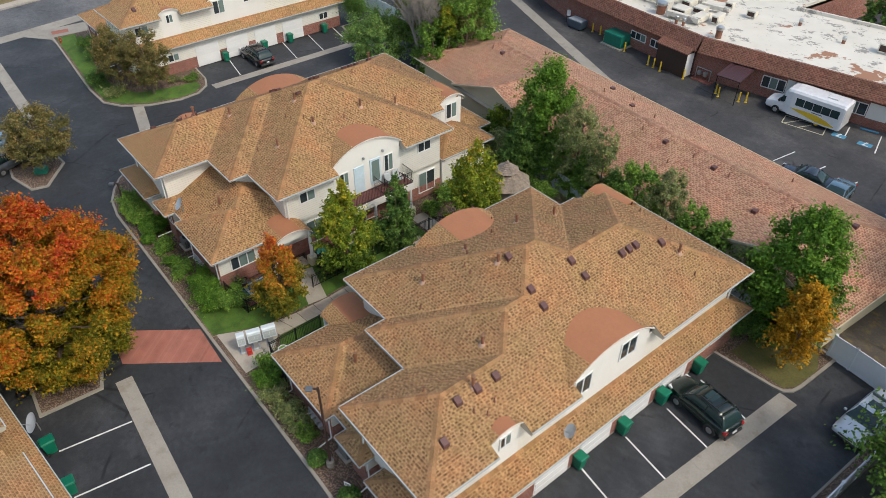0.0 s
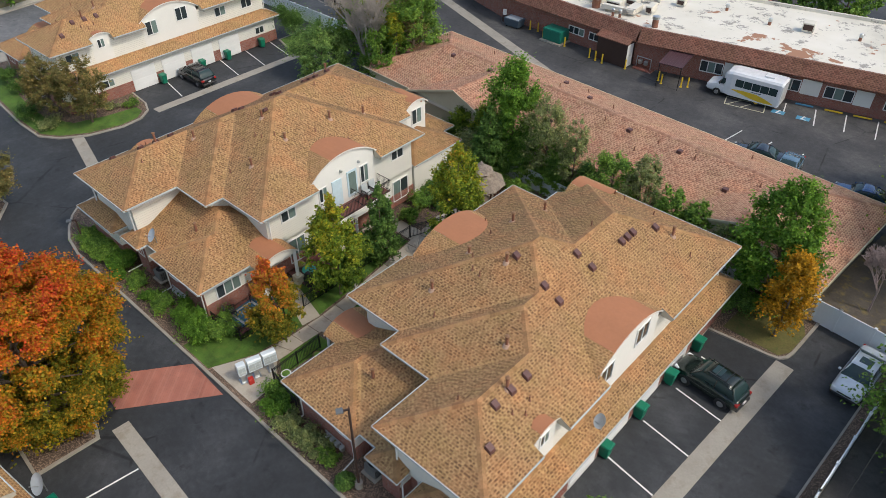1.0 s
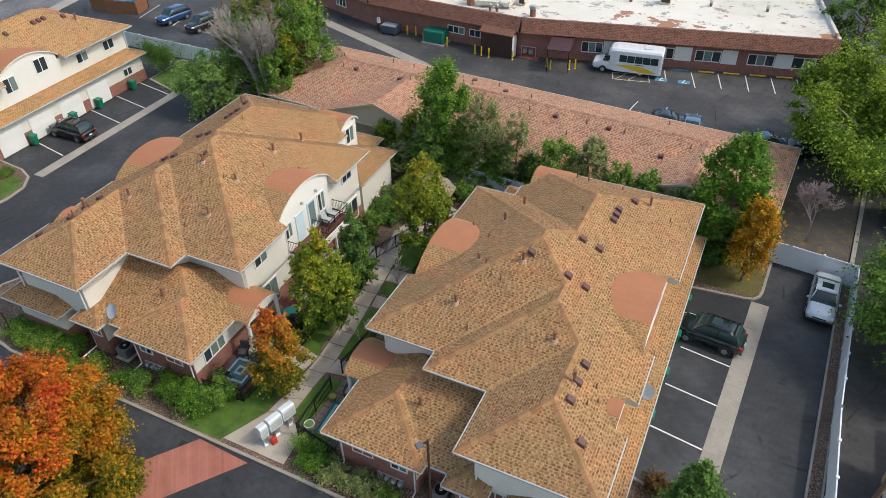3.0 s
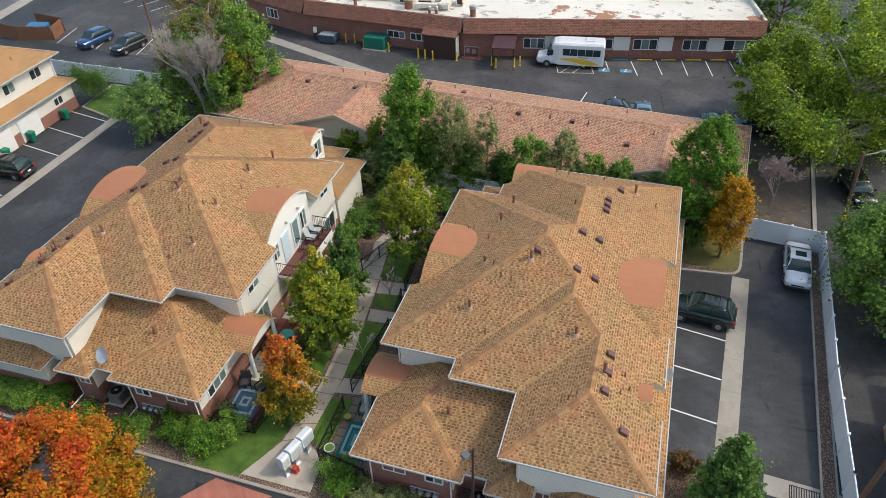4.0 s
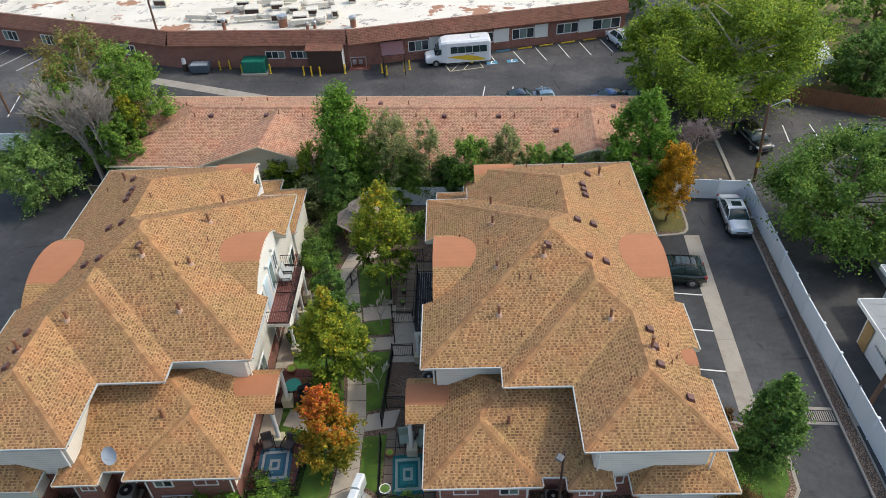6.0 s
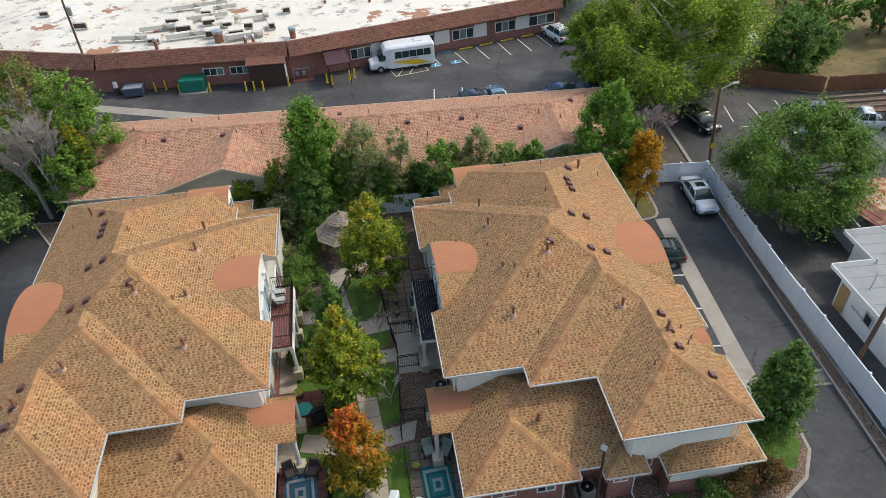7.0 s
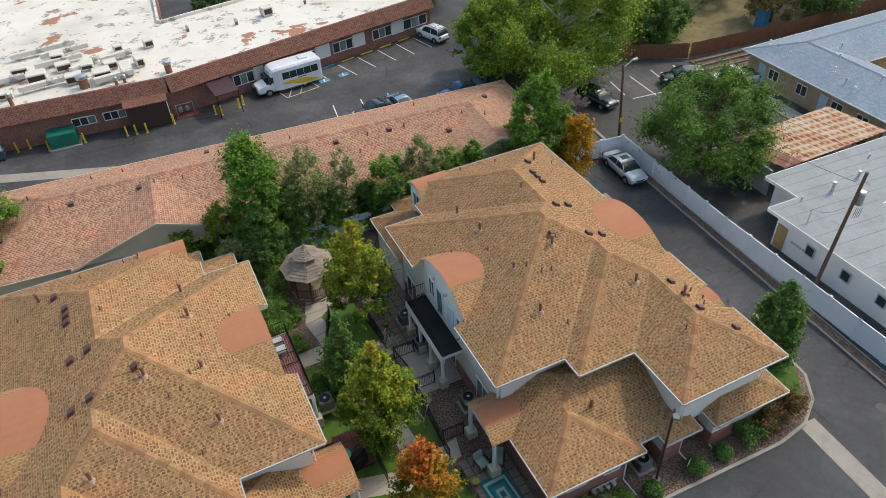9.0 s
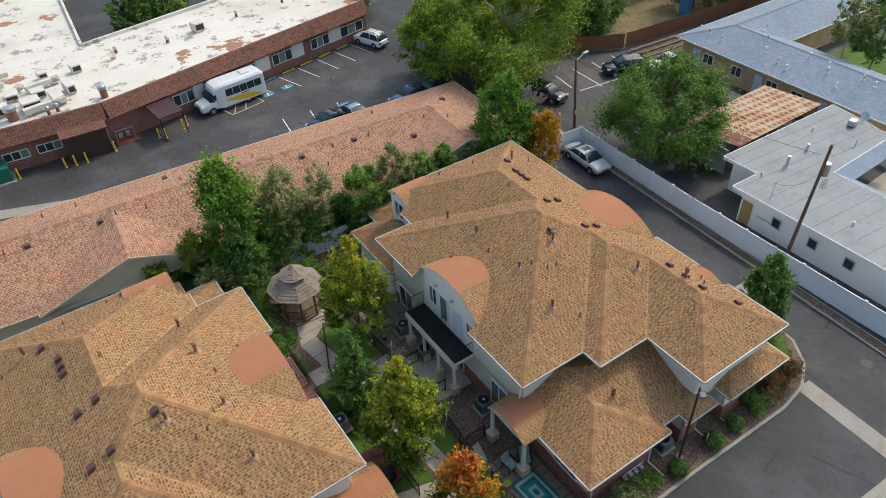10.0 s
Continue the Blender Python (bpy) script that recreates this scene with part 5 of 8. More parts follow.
# plant on the flat roof
def roof_unit(x, y, rz, w, d, h, hood=True):
    h *= 0.75
    t = thing("roof_unit", pose(x, y - 2.0, ROOF_Z, 0, 0, rz), "weathered metal air handler on the white roof", "air handler", "rooftop units")
    part("casing", soft(boxes((-w / 2, -d / 2, 0.15, w / 2, d / 2, h)), 0.04), COATED, t)
    part("curb", boxes((-w / 2 + 0.1, -d / 2 + 0.1, 0, w / 2 - 0.1, d / 2 - 0.1, 0.15)), STEEL, t)
    if hood:
        part("grille", boxes((-w / 2 + 0.12, -d / 2 - 0.02, 0.3, w / 2 - 0.12, -d / 2 + 0.005, h - 0.15)), DARK_BROWN, t)


for row in ((-29.9, 49.6, 5, 1.6, 1.2, 1.3), (-27.2, 49.2, 8, 1.7, 1.5, 1.4), (-24.9, 49.6, 8, 1.1, 2.2, 1.1), (-23.6, 51.0, 12, 0.8, 1.8, 1.3), (-28.7, 52.6, 0, 1.2, 1.6, 1.0), (-22.4, 55.4, 12, 1.0, 1.0, 1.2),
            (-31.6, 55.6, 0, 1.3, 1.3, 1.5), (-8.9, 58.4, 15, 1.2, 1.2, 1.4), (-36.2, 48.8, 0, 1.4, 0.8, 1.0), (-46, 55, 0, 1.6, 1.4, 1.3), (-52, 60, 0, 1.2, 1.2, 1.1), (-33.4, 51.4, 4, 1.8, 1.5, 1.5), (-31.0, 53.2, 10, 1.5, 1.1, 1.2), (-26.4, 51.6, 8, 1.3, 1.3, 1.1), (-35.0, 53.4, 0, 1.6, 1.2, 1.6), (-25.6, 55.8, 12, 0.9, 0.9, 1.0)):
    roof_unit(*row)


def roof_duct(x0, y0, x1, y1):
    t = thing("roof_duct", pose(x0, y0 - 2.0, ROOF_Z, 0, 0, math.degrees(math.atan2(y1 - y0, x1 - x0))), "whitewashed rectangular duct across the flat roof", "duct", "rooftop ducts")
    n = math.hypot(x1 - x0, y1 - y0)
    part("duct", soft(boxes((0, -0.28, 0.3, n, 0.28, 0.8)), 0.03), COATED, t)
    for k in range(max(2, int(n / 2))):
        part("stand", boxes((0.3 + k * 1.9, -0.2, 0, 0.4 + k * 1.9, 0.2, 0.3)), STEEL, t)


for r in ((-35.0, 49.2, -30.6, 50.0), (-33.8, 54.4, -29.2, 55.4), (-33.4, 56.9, -28.6, 58.0), (-30.2, 51.6, -27.6, 54.0), (-28.0, 47.8, -24.2, 48.6), (-41, 50, -37, 49.6), (-36.4, 58.2, -30.0, 59.6), (-38.6, 52.0, -34.6, 52.6), (-27.4, 53.0, -24.2, 53.8)):
    roof_duct(*r)


def roof_fan(x, y, r=0.35, h=1.0):
    t = thing("exhaust_fan", pose(x, y - 2.2, ROOF_Z, 0, 0, 0), "round metal exhaust fan on the white roof", "exhaust fan", "rooftop fans")
    part("shaft", tubes(((0, 0, 0), (0, 0, h), r * 0.8), n=14), PIPE, t)
    part("hood", tubes(((0, 0, h), (0, 0, h + 0.3), r, r), ((0, 0, h + 0.3), (0, 0, h + 0.38), r, r * 0.6), n=14), STEEL, t)


for x, y, r, h in ((-20.9, 47.9, 0.42, 0.9), (-29.0, 48.2, 0.6, 1.0), (-26.0, 47.3, 0.2, 0.5), (-25.2, 47.5, 0.2, 0.5), (-35.6, 47.4, 0.25, 0.9), (-18, 58, 0.2, 0.4), (-12.6, 57.4, 0.22, 0.4), (-4, 60, 0.2, 0.4), (2, 61, 0.2, 0.4)):
    roof_fan(x, y, r, h)

# car park markings
CREAM_LINE = plain("faded_line", (0.62, 0.58, 0.40), 0.2, 1.2, 9.0, 0.7, bump=0.05)
PK = [((-5.3, 47.0), (-4.4, 44.7)), ((-3.0, 48.4), (-1.7, 44.9)), ((-0.4, 49.4), (0.8, 45.8)), ((2.3, 50.3), (3.4, 46.5)), ((4.8, 51.0), (5.9, 47.2)), ((7.3, 51.7), (8.4, 48.0)), ((-5.7, 47.6), (-4.8, 45.0))]


def lot_lines(rows, material, label, width=0.11):
    for (x0, y0), (x1, y1) in rows:
        d = Vector((x1 - x0, y1 - y0)).normalized()
        n = Vector((-d.y, d.x)) * width / 2
        solid("lot_line", slab([(x0 - n.x, y0 - n.y), (x1 - n.x, y1 - n.y), (x1 + n.x, y1 + n.y), (x0 + n.x, y0 + n.y)], 0.0, 0.014), material, I4, label, "marking", "lot lines", "structure")


lot_lines(PK[1:], PAINT_LINE, "white painted bay line")
lot_lines([((-37.0 + 3.0 * k, 35.8), (-37.0 + 3.0 * k, 33.4)) for k in range(10)] + [((-6.0 + 3.0 * k, 39.2), (-6.2 + 3.0 * k, 36.2)) for k in range(3)], PAINT_LINE, "white painted bay line")
lot_lines([((-76 + 3.1 * k, 37.2), (-74.6 + 3.1 * k, 32.4)) for k in range(9)], PAINT_LINE, "white painted bay line")
lot_lines([((-72 + 3.0 * k, 51.3 - 0.8 * k), (-73.5 + 3.0 * k, 46.8 - 0.8 * k)) for k in range(8)], PAINT_LINE, "white painted bay line")
lot_lines([((-10.6, 44.6), (-6.9, 45.6)), ((-10.0, 43.0), (-6.3, 44.0)), ((-10.6, 44.6), (-10.0, 43.0)), ((-6.9, 45.6), (-6.3, 44.0)), ((-9.8, 43.1), (-9.1, 45.0)), ((-8.5, 43.4), (-7.9, 45.3))], CREAM_LINE, "faded cream hatched no-parking box", 0.1)
setting("gutter_strip", slab([(-53.2, 43.2), (-28.0, 35.3), (-20.2, 33.2), (-20.0, 34.4), (-27.5, 36.6), (-52.4, 44.4)], 0.0, 0.018), CONCRETE, "concrete drainage strip across the car park")
for k, (x, y) in enumerate(((-5.3, 45.2), (-3.0, 45.7))):
    sg = solid("parking_symbol", slab([(x - 0.6, y - 0.55), (x + 0.6, y - 0.25), (x + 0.45, y + 0.5), (x - 0.75, y + 0.2)], 0.0, 0.015), BLUE_PAINT, I4, "blue painted accessible-bay square", "marking", "accessible symbols", "structure")
    part("symbol", tubes(((x - 0.1, y + 0.35, 0.014), (x - 0.1, y + 0.35, 0.02), 0.12), n=10), PAINT_LINE, sg)
    part("symbol", slab([(x - 0.2, y + 0.2), (x - 0.25, y - 0.35), (x + 0.3, y - 0.25), (x + 0.28, y - 0.15), (x - 0.1, y - 0.2), (x - 0.05, y + 0.22)], 0.014, 0.019), PAINT_LINE, sg)


def wheel_stop(x0, y0, x1, y1, material, label):
    n = math.hypot(x1 - x0, y1 - y0)
    bm = boxes((0, -0.08, 0, n, 0.08, 0.14))
    solid("wheel_stop", soft(bm, 0.03), material, pose(x0, y0, 0.005, 0, 0, math.degrees(math.atan2(y1 - y0, x1 - x0))), label, "wheel stop", "wheel stops")


wheel_stop(-5.0, 48.1, -3.4, 48.6, BLUE_PAINT, "blue painted concrete wheel stop on asphalt")
wheel_stop(-7.8, 47.4, -6.2, 47.9, BLUE_PAINT, "blue painted concrete wheel stop on asphalt")
for r in ((-2.4, 48.9, -0.8, 49.4), (0.1, 49.7, 1.7, 50.2), (2.7, 50.5, 4.3, 51.0), (5.3, 51.3, 6.9, 51.8)):
    wheel_stop(*r, YELLOW, "yellow painted concrete wheel stop on asphalt")
for k in range(6):
    x = -70 + 3.0 * k
    wheel_stop(x, 52.0 - 0.8 * k, x + 1.6, 51.5 - 0.8 * k, YELLOW, "yellow painted concrete wheel stop on asphalt")

# ---------------------------------------------------------------- east side
flat("verge", [(9.2, 19.2), (15.3, 19.2), (15.3, 36.5), (11.0, 36.5), (9.6, 32.0)], DIRT, "bare weedy strip behind the long building", 0.03)
setting("kerb", boxes((15.35, 19.0, 0, 15.65, 37.0, 0.16)), CONCRETE, "pale concrete kerb of the neighbouring car park")
setting("kerb", boxes((15.65, 36.6, 0, 34.0, 36.9, 0.16)), CONCRETE, "pale concrete kerb of the neighbouring car park")
kerbed("planting_bed", [(15.55, -14.0), (16.5, -14.0), (15.75, 18.4), (15.0, 18.4)], MULCH, "narrow gravel bed with timber edging along the fence", 0.12, 0.12)
setting("alley", slab([(16.9, -20), (60, -20), (60, 30), (34.5, 30.0), (34, 36.5), (15.7, 36.5), (15.75, 19)], -0.03, 0.006), ASPHALT_OLD, "dark worn asphalt alley and car park")
lot_lines([((22.3, 31.0), (22.0, 27.8)), ((24.8, 31.2), (24.8, 26.2)), ((27.6, 31.4), (27.2, 26.5)), ((30.4, 31.4), (30.0, 26.6)), ((22.3, 26.8), (32.0, 26.4)), ((19.6, 31.0), (19.4, 27.6))], PAINT_LINE, "white painted bay line")
setting("yard", slab([(26, 37.0), (34.5, 32.2), (75, 33.5), (75, 70), (22, 70), (18, 38)], -0.03, 0.05), DRY, "dry brown yard behind a wooden fence")
setting("walk", slab([(33.6, 5.0), (35.3, 5.0), (34.3, 26.6), (32.6, 26.6)], -0.02, 0.12), WALK, "concrete walk along the brick building")
setting("planting_bed", slab([(32.6, 27.2), (40.2, 27.6), (40.0, 31.4), (32.4, 31.2)], -0.02, 0.14), MULCH, "bare soil bed with timber steps")
for k in range(4):
    setting("timber_edge", boxes((32.6, 27.4 + 1.0 * k, 0.1, 40.0, 27.55 + 1.0 * k, 0.24 + 0.06 * k)), WOOD, "weathered timber step edge")
blue = thing("motel_building", pose(34.9, 26.5, 0, 0, 0, 2.9), "tan brick building with a pale blue-grey shingle roof", "building")
BLUE_HIP = Hip([(0, -42, 8.2, 0), (0, -8.2, 34, 0)], 2.9, 0.36)
tile_roof(blue, BLUE_HIP, SLATE_BLUE, SLATE_BLUE, WHITE)
part("wall", outline_wall([(0.6, -41.4), (7.6, -41.4), (7.6, -7.6), (33.4, -7.6), (33.4, -0.6), (0.6, -0.6)], 0, 2.75), BRICK_TAN, blue)
for k, y in enumerate((-2.6, -6.2, -10.4, -13.2, -17.4, -20.2, -24.5)):
    if k % 2 == 0:
        part("door", soft(boxes((0.5, y - 0.45, 0.1, 0.6, y + 0.45, 2.15)), 0.01), DOOR_BLUE, blue, "pale door")
    w = part("window", boxes((0.52, y - 2.2, 1.0, 0.6, y - 0.9, 1.07), (0.52, y - 2.2, 2.03, 0.6, y - 0.9, 2.1), (0.52, y - 2.2, 1.07, 0.6, y - 2.13, 2.03), (0.52, y - 1.58, 1.07, 0.6, y - 1.52, 2.03), (0.52, y - 0.97, 1.07, 0.6, y - 0.9, 2.03)), WHITE, blue)
    part("pane", boxes((0.56, y - 2.12, 1.07, 0.59, y - 0.98, 2.03)), WINDOW, w)
rng = random.Random(8)
for k in range(22):
    x, y = rng.uniform(1.2, 7.0), -1.5 - 1.35 * k + rng.uniform(-0.5, 0.5)
    z = BLUE_HIP.z(x, y)
    part("vent_pipe", tubes(((x, y, z - 0.1), (x, y, z + 0.4), 0.06), ((x, y, z + 0.4), (x, y, z + 0.5), 0.12, 0.1), ((x, y, z - 0.05), (x, y, z + 0.05), 0.18, 0.1), n=8), STEEL if k % 2 else WHITE, blue)
port = thing("carport", I4, "open carport with a rusty corrugated metal roof", "carport")
RUST = [(23.6, 7.6), (35.2, 8.5), (34.0, 13.9), (21.8, 12.9)]
m, nt, b_ = mat("rusty_corrugated", 0.65)
p_ = where(nt)
sp_ = node(nt, "ShaderNodeSeparateXYZ", Vector=p_)
fx_ = sums(nt, "FRACT", sums(nt, "DIVIDE", sp_.outputs[0], 0.62))
fy_ = sums(nt, "FRACT", sums(nt, "DIVIDE", sp_.outputs[1], 0.8))
edge_ = sums(nt, "MINIMUM", sums(nt, "MULTIPLY", sums(nt, "MINIMUM", fx_, sums(nt, "SUBTRACT", 1.0, fx_)), 1.6), sums(nt, "MINIMUM", fy_, sums(nt, "SUBTRACT", 1.0, fy_)))
pat = sums(nt, "ADD", sums(nt, "MULTIPLY", edge_, 0.55), sums(nt, "ADD", sums(nt, "MULTIPLY", noise_of(nt, p_, 0.35, 3), 0.55), sums(nt, "MULTIPLY", noise_of(nt, p_, 3.5, 4, 0.7), 0.3)))
c_ = ramp(nt, pat, [(0.42, (0.46, 0.39, 0.29)), (0.52, (0.46, 0.27, 0.13)), (0.62, (0.34, 0.12, 0.045)), (0.74, (0.17, 0.045, 0.03))])
nt.links.new(c_, b_.inputs["Base Color"])
bump_to(nt, b_, sums(nt, "FRACT", sums(nt, "DIVIDE", sp_.outputs[0], 0.12)), 0.5, 0.03)
RED_SHEET = plain("red_rusted_sheet", (0.2, 0.06, 0.045), 0.3, 0.8, 6.0, 0.75, bump=0.2, stain=(0.34, 0.2, 0.12))
for k in range(12):
    q0, q1 = k / 12, (k + 1) / 12
    a, b, c, d = lerp(RUST[0], RUST[1], q0 + 0.002), lerp(RUST[0], RUST[1], q1 - 0.002), lerp(RUST[3], RUST[2], q1 - 0.002), lerp(RUST[3], RUST[2], q0 + 0.002)
    part("roof_sheet", slab([a, b, c, d], 2.55, 2.6 + 0.012 * (k % 2)), RED_SHEET if k < 2 else m, port, "dark red sheet" if k < 2 else "")
for q in (0.02, 0.35, 0.68, 0.98):
    for A_, B_ in ((RUST[0], RUST[1]), (RUST[3], RUST[2])):
        x, y = lerp(A_, B_, q)
        part("post", boxes((x - 0.06, y - 0.06 + 0.2, 0, x + 0.06, y + 0.06 + 0.2, 2.55)), WOOD, port)
part("back_wall", boxes((22.6, 7.9, 0, 22.75, 12.6, 2.4)), GREY_ROOF, port)
white_h = thing("white_building", I4, "low white building with a flat grey roof", "building")
WH = [(18.1, 3.4), (18.8, -6.5), (19.3, -16), (26.9, -16), (25.75, 0.45), (34.2, 1.3), (34.9, 7.3), (20.7, 6.7), (20.95, 3.5)]
part("flat_roof", slab(WH, 3.0, 3.16), GREY_ROOF, white_h)
inn = inset(WH, 0.6)
bm = bmesh.new()
for i in range(len(inn)):
    a, b = inn[i], inn[(i + 1) % len(inn)]
    face(bm, [(*a, 0), (*b, 0), (*b, 3.0), (*a, 3.0)])
bmesh.ops.remove_doubles(bm, verts=bm.verts[:], dist=0.001)
part("wall", bm, WHITE, white_h)
for i in range(len(WH)):
    a, b = Vector(WH[i]), Vector(WH[(i + 1) % len(WH)])
    d = (b - a).normalized()
    n = Vector((d.y, -d.x))
    part("fascia", slab([tuple(a), tuple(a + n * 0.06), tuple(b + n * 0.06), tuple(b)][::1], 2.92, 3.19), WHITE, white_h)
for k, y in enumerate((2.2, -0.4, -3.4, -6.2, -9.4)):
    x = 18.66 + (3.4 - y) * 0.072
    if k in (0,):
        part("door", boxes((x - 0.05, y - 0.45, 0.1, x + 0.02, y + 0.45, 2.1)), plain("door_tan", (0.4, 0.25, 0.1), 0.2, 2, 8, 0.5), white_h)
    else:
        w = part("window", boxes((x - 0.07, y - 0.4, 1.2, x, y + 0.4, 1.27), (x - 0.07, y - 0.4, 2.0, x, y + 0.4, 2.07), (x - 0.07, y - 0.4, 1.27, x, y - 0.33, 2.0), (x - 0.07, y + 0.33, 1.27, x, y + 0.4, 2.0)), GUTTER, white_h)
        part("pane", boxes((x - 0.04, y - 0.32, 1.28, x - 0.01, y + 0.32, 1.99)), WINDOW, w)
for a, b, out in (((25.75, 0.45), (34.2, 1.3), (0.12, -1.25)), ((26.9, -16.0), (25.75, 0.45), (1.25, 0.08))):
    bm = bmesh.new()
    bm.loops.layers.uv.new("UVMap")
    L_ = (Vector(b) - Vector(a)).length
    c, d = (b[0] + out[0], b[1] + out[1]), (a[0] + out[0], a[1] + out[1])
    if out[0] > 1:
        c = (b[0] + 1.2, b[1] - 1.2)
    else:
        d = (a[0] + 1.2, a[1] - 1.2)
    face(bm, [(*a, 3.17), (*d, 2.75), (*c, 2.75), (*b, 3.17)], [(0, 1.3), (0, 0), (L_, 0), (L_, 1.3)])
    face(bm, [(*a, 3.05), (*b, 3.05), (*c, 2.63), (*d, 2.63)], [(0, 1.3), (L_, 1.3), (L_, 0), (0, 0)])
    face(bm, [(*d, 2.63), (*c, 2.63), (*c, 2.75), (*d, 2.75)], [(0, 0), (L_, 0), (L_, 0.1), (0, 0.1)])
    part("porch_roof", bm, SLATE_BLUE, white_h, "blue-grey shingled porch roof")
SEAM = plain("roof_seam", (0.19, 0.20, 0.20), 0.25, 1.5, 6.0, 0.8, bump=0.1)
for k in range(6):
    y = 6.1 - 1.05 * k
    part("roof_seam", boxes((20.9 if y > 3.3 else 18.5, y, 3.155, 34.3 if y > 1.4 else 25.9, y + 0.05, 3.168)), SEAM, white_h)
for k in range(9):
    y = -0.6 - 1.3 * k
    part("roof_seam", boxes((18.7 + 0.02 * k, y, 3.155, 25.6 + 0.06 * k, y + 0.05, 3.168)), SEAM, white_h)
for x, y, h, r in ((23.5, 2.95, 0.95, 0.12), (26.7, 3.6, 0.6, 0.1), (29.7, 5.4, 0.3, 0.06), (20.9, 3.15, 0.3, 0.06), (30.4, 1.9, 0.6, 0.05), (21.2, -4.6, 0.3, 0.06), (23.8, -9.2, 0.4, 0.07)):
    part("vent_pipe", tubes(((x, y, 3.1), (x, y, 3.16 + h), r), ((x, y, 3.16 + h), (x, y, 3.24 + h), r * 1.35, r * 1.2), ((x, y, 3.15), (x, y, 3.3), r * 2.2, r), n=10), STEEL, white_h)
part("service_mast", tubes(((19.2, 0.8, 3.1), (19.2, 0.8, 4.5), 0.035), ((19.2, 0.8, 3.15), (19.2, 0.8, 3.25), 0.12, 0.05), n=8), STEEL, white_h)
cool = thing("roof_unit", pose(33.0, 4.1, 3.16, 0, 0, 10), "small grey cooler unit on the grey roof", "air handler", "rooftop units")
part("casing", soft(boxes((-0.35, -0.3, 0.1, 0.35, 0.3, 0.6)), 0.03), STEEL, cool)
part("curb", boxes((-0.3, -0.25, 0, 0.3, 0.25, 0.1)), DARK_BROWN, cool)
satellite_dish(pose(33.9, 3.8, 3.16, 0, 0, 140), 0.36)
setting("walk", slab([(26.0, -15.0), (45, -14.0), (45, 4.0), (35.2, 4.6), (34.6, 0.6), (25.8, -0.4)], -0.02, 0.05), WALK, "tan paved court of the white building")
mt_ = thing("meter_bank", pose(19.05, 0.7, 0, 0, 0, 4), "row of electric meters on the white wall", "meter")
for k in range(6):
    part("meter", tubes(((0.02, 0.5 - k * 0.26, 1.3), (-0.16, 0.5 - k * 0.26, 1.3), 0.11), ((0.02, 0.5 - k * 0.26, 0.95), (-0.1, 0.5 - k * 0.26, 0.95), 0.08), n=10), STEEL, mt_)
part("panel", boxes((0.0, -1.0, 0.6, 0.05, 0.75, 1.6)), GREY_ROOF, mt_)
grey_b = thing("garden_shed", pose(24.6, 41.5, 0, 0, 0, 20), "grey garden building with a pale metal roof", "shed")
part("wall", boxes((-4, -3, 0, 4, 3, 2.4)), plain("shed_grey", (0.42, 0.45, 0.45), 0.1, 0.5, 6, 0.7), grey_b)
bm = bmesh.new()
for s in (-1, 1):
    p = [(-4.3, s * 3.3, 2.3), (4.3, s * 3.3, 2.3), (4.3, 0, 3.8), (-4.3, 0, 3.8)]
    face(bm, p if s < 0 else p[::-1])
part("roof", bm, plain("pale_metal_roof", (0.62, 0.65, 0.67), 0.08, 0.5, 5, 0.5), grey_b)


hut = thing("portable_toilet", pose(45.6, 35.4, 0.05, 0, 0, 20), "small blue plastic cabin behind the wooden fence", "cabin")
HUT = glossy("cabin_blue", (0.06, 0.24, 0.42), 0.45)
part("cabin", soft(boxes((-0.6, -0.6, 0, 0.6, 0.6, 2.1)), 0.05), HUT, hut)
part("cabin_door", boxes((-0.45, -0.64, 0.1, 0.45, -0.605, 1.95)), HUT, hut)
part("cabin_roof", soft(boxes((-0.65, -0.65, 2.1, 0.65, 0.65, 2.28)), 0.08), GUTTER, hut)
# ---------------------------------------------------------------- vehicles
CAR_GLASS = glossy("car_glass", (0.022, 0.045, 0.045), 0.05)
RIM = glossy("alloy", (0.45, 0.46, 0.47), 0.3, 0.8)
TAIL = glossy("tail_lamp", (0.35, 0.015, 0.012), 0.2)
HEAD = glossy("head_lamp", (0.7, 0.72, 0.74), 0.15)
TRIM = glossy("dark_trim", (0.025, 0.025, 0.027), 0.5)


def loft(sections, close=True):
    """Skins rings of equal length, lengthwise."""
    bm = bmesh.new()
    rings = [[bm.verts.new(p) for p in s] for s in sections]
    n = len(rings[0])
    for a, b in zip(rings[:-1], rings[1:]):
        for k in range(n):
            bm.faces.new((a[k], a[(k + 1) % n], b[(k + 1) % n], b[k]))
    if close:
        bm.faces.new(rings[0][::-1])
        bm.faces.new(rings[-1])
    bmesh.ops.recalc_face_normals(bm, faces=bm.faces[:])
    return bm


def ring(x, w, z0, z1, tuck=0.1):
    """A rounded cross-section of a car body at x: sill z0, shoulder z1."""
    h = z1 - z0
    pts = []
    for u, v in ((-0.86, 0.0), (-1.0, 0.22), (-1.0, 0.62), (-0.95, 0.86), (-0.8, 0.985), (-0.45, 1.03), (0.45, 1.03), (0.8, 0.985), (0.95, 0.86), (1.0, 0.62), (1.0, 0.22), (0.86, 0.0)):
        pts.append((x, u * w / 2, z0 + v * h))
    return pts


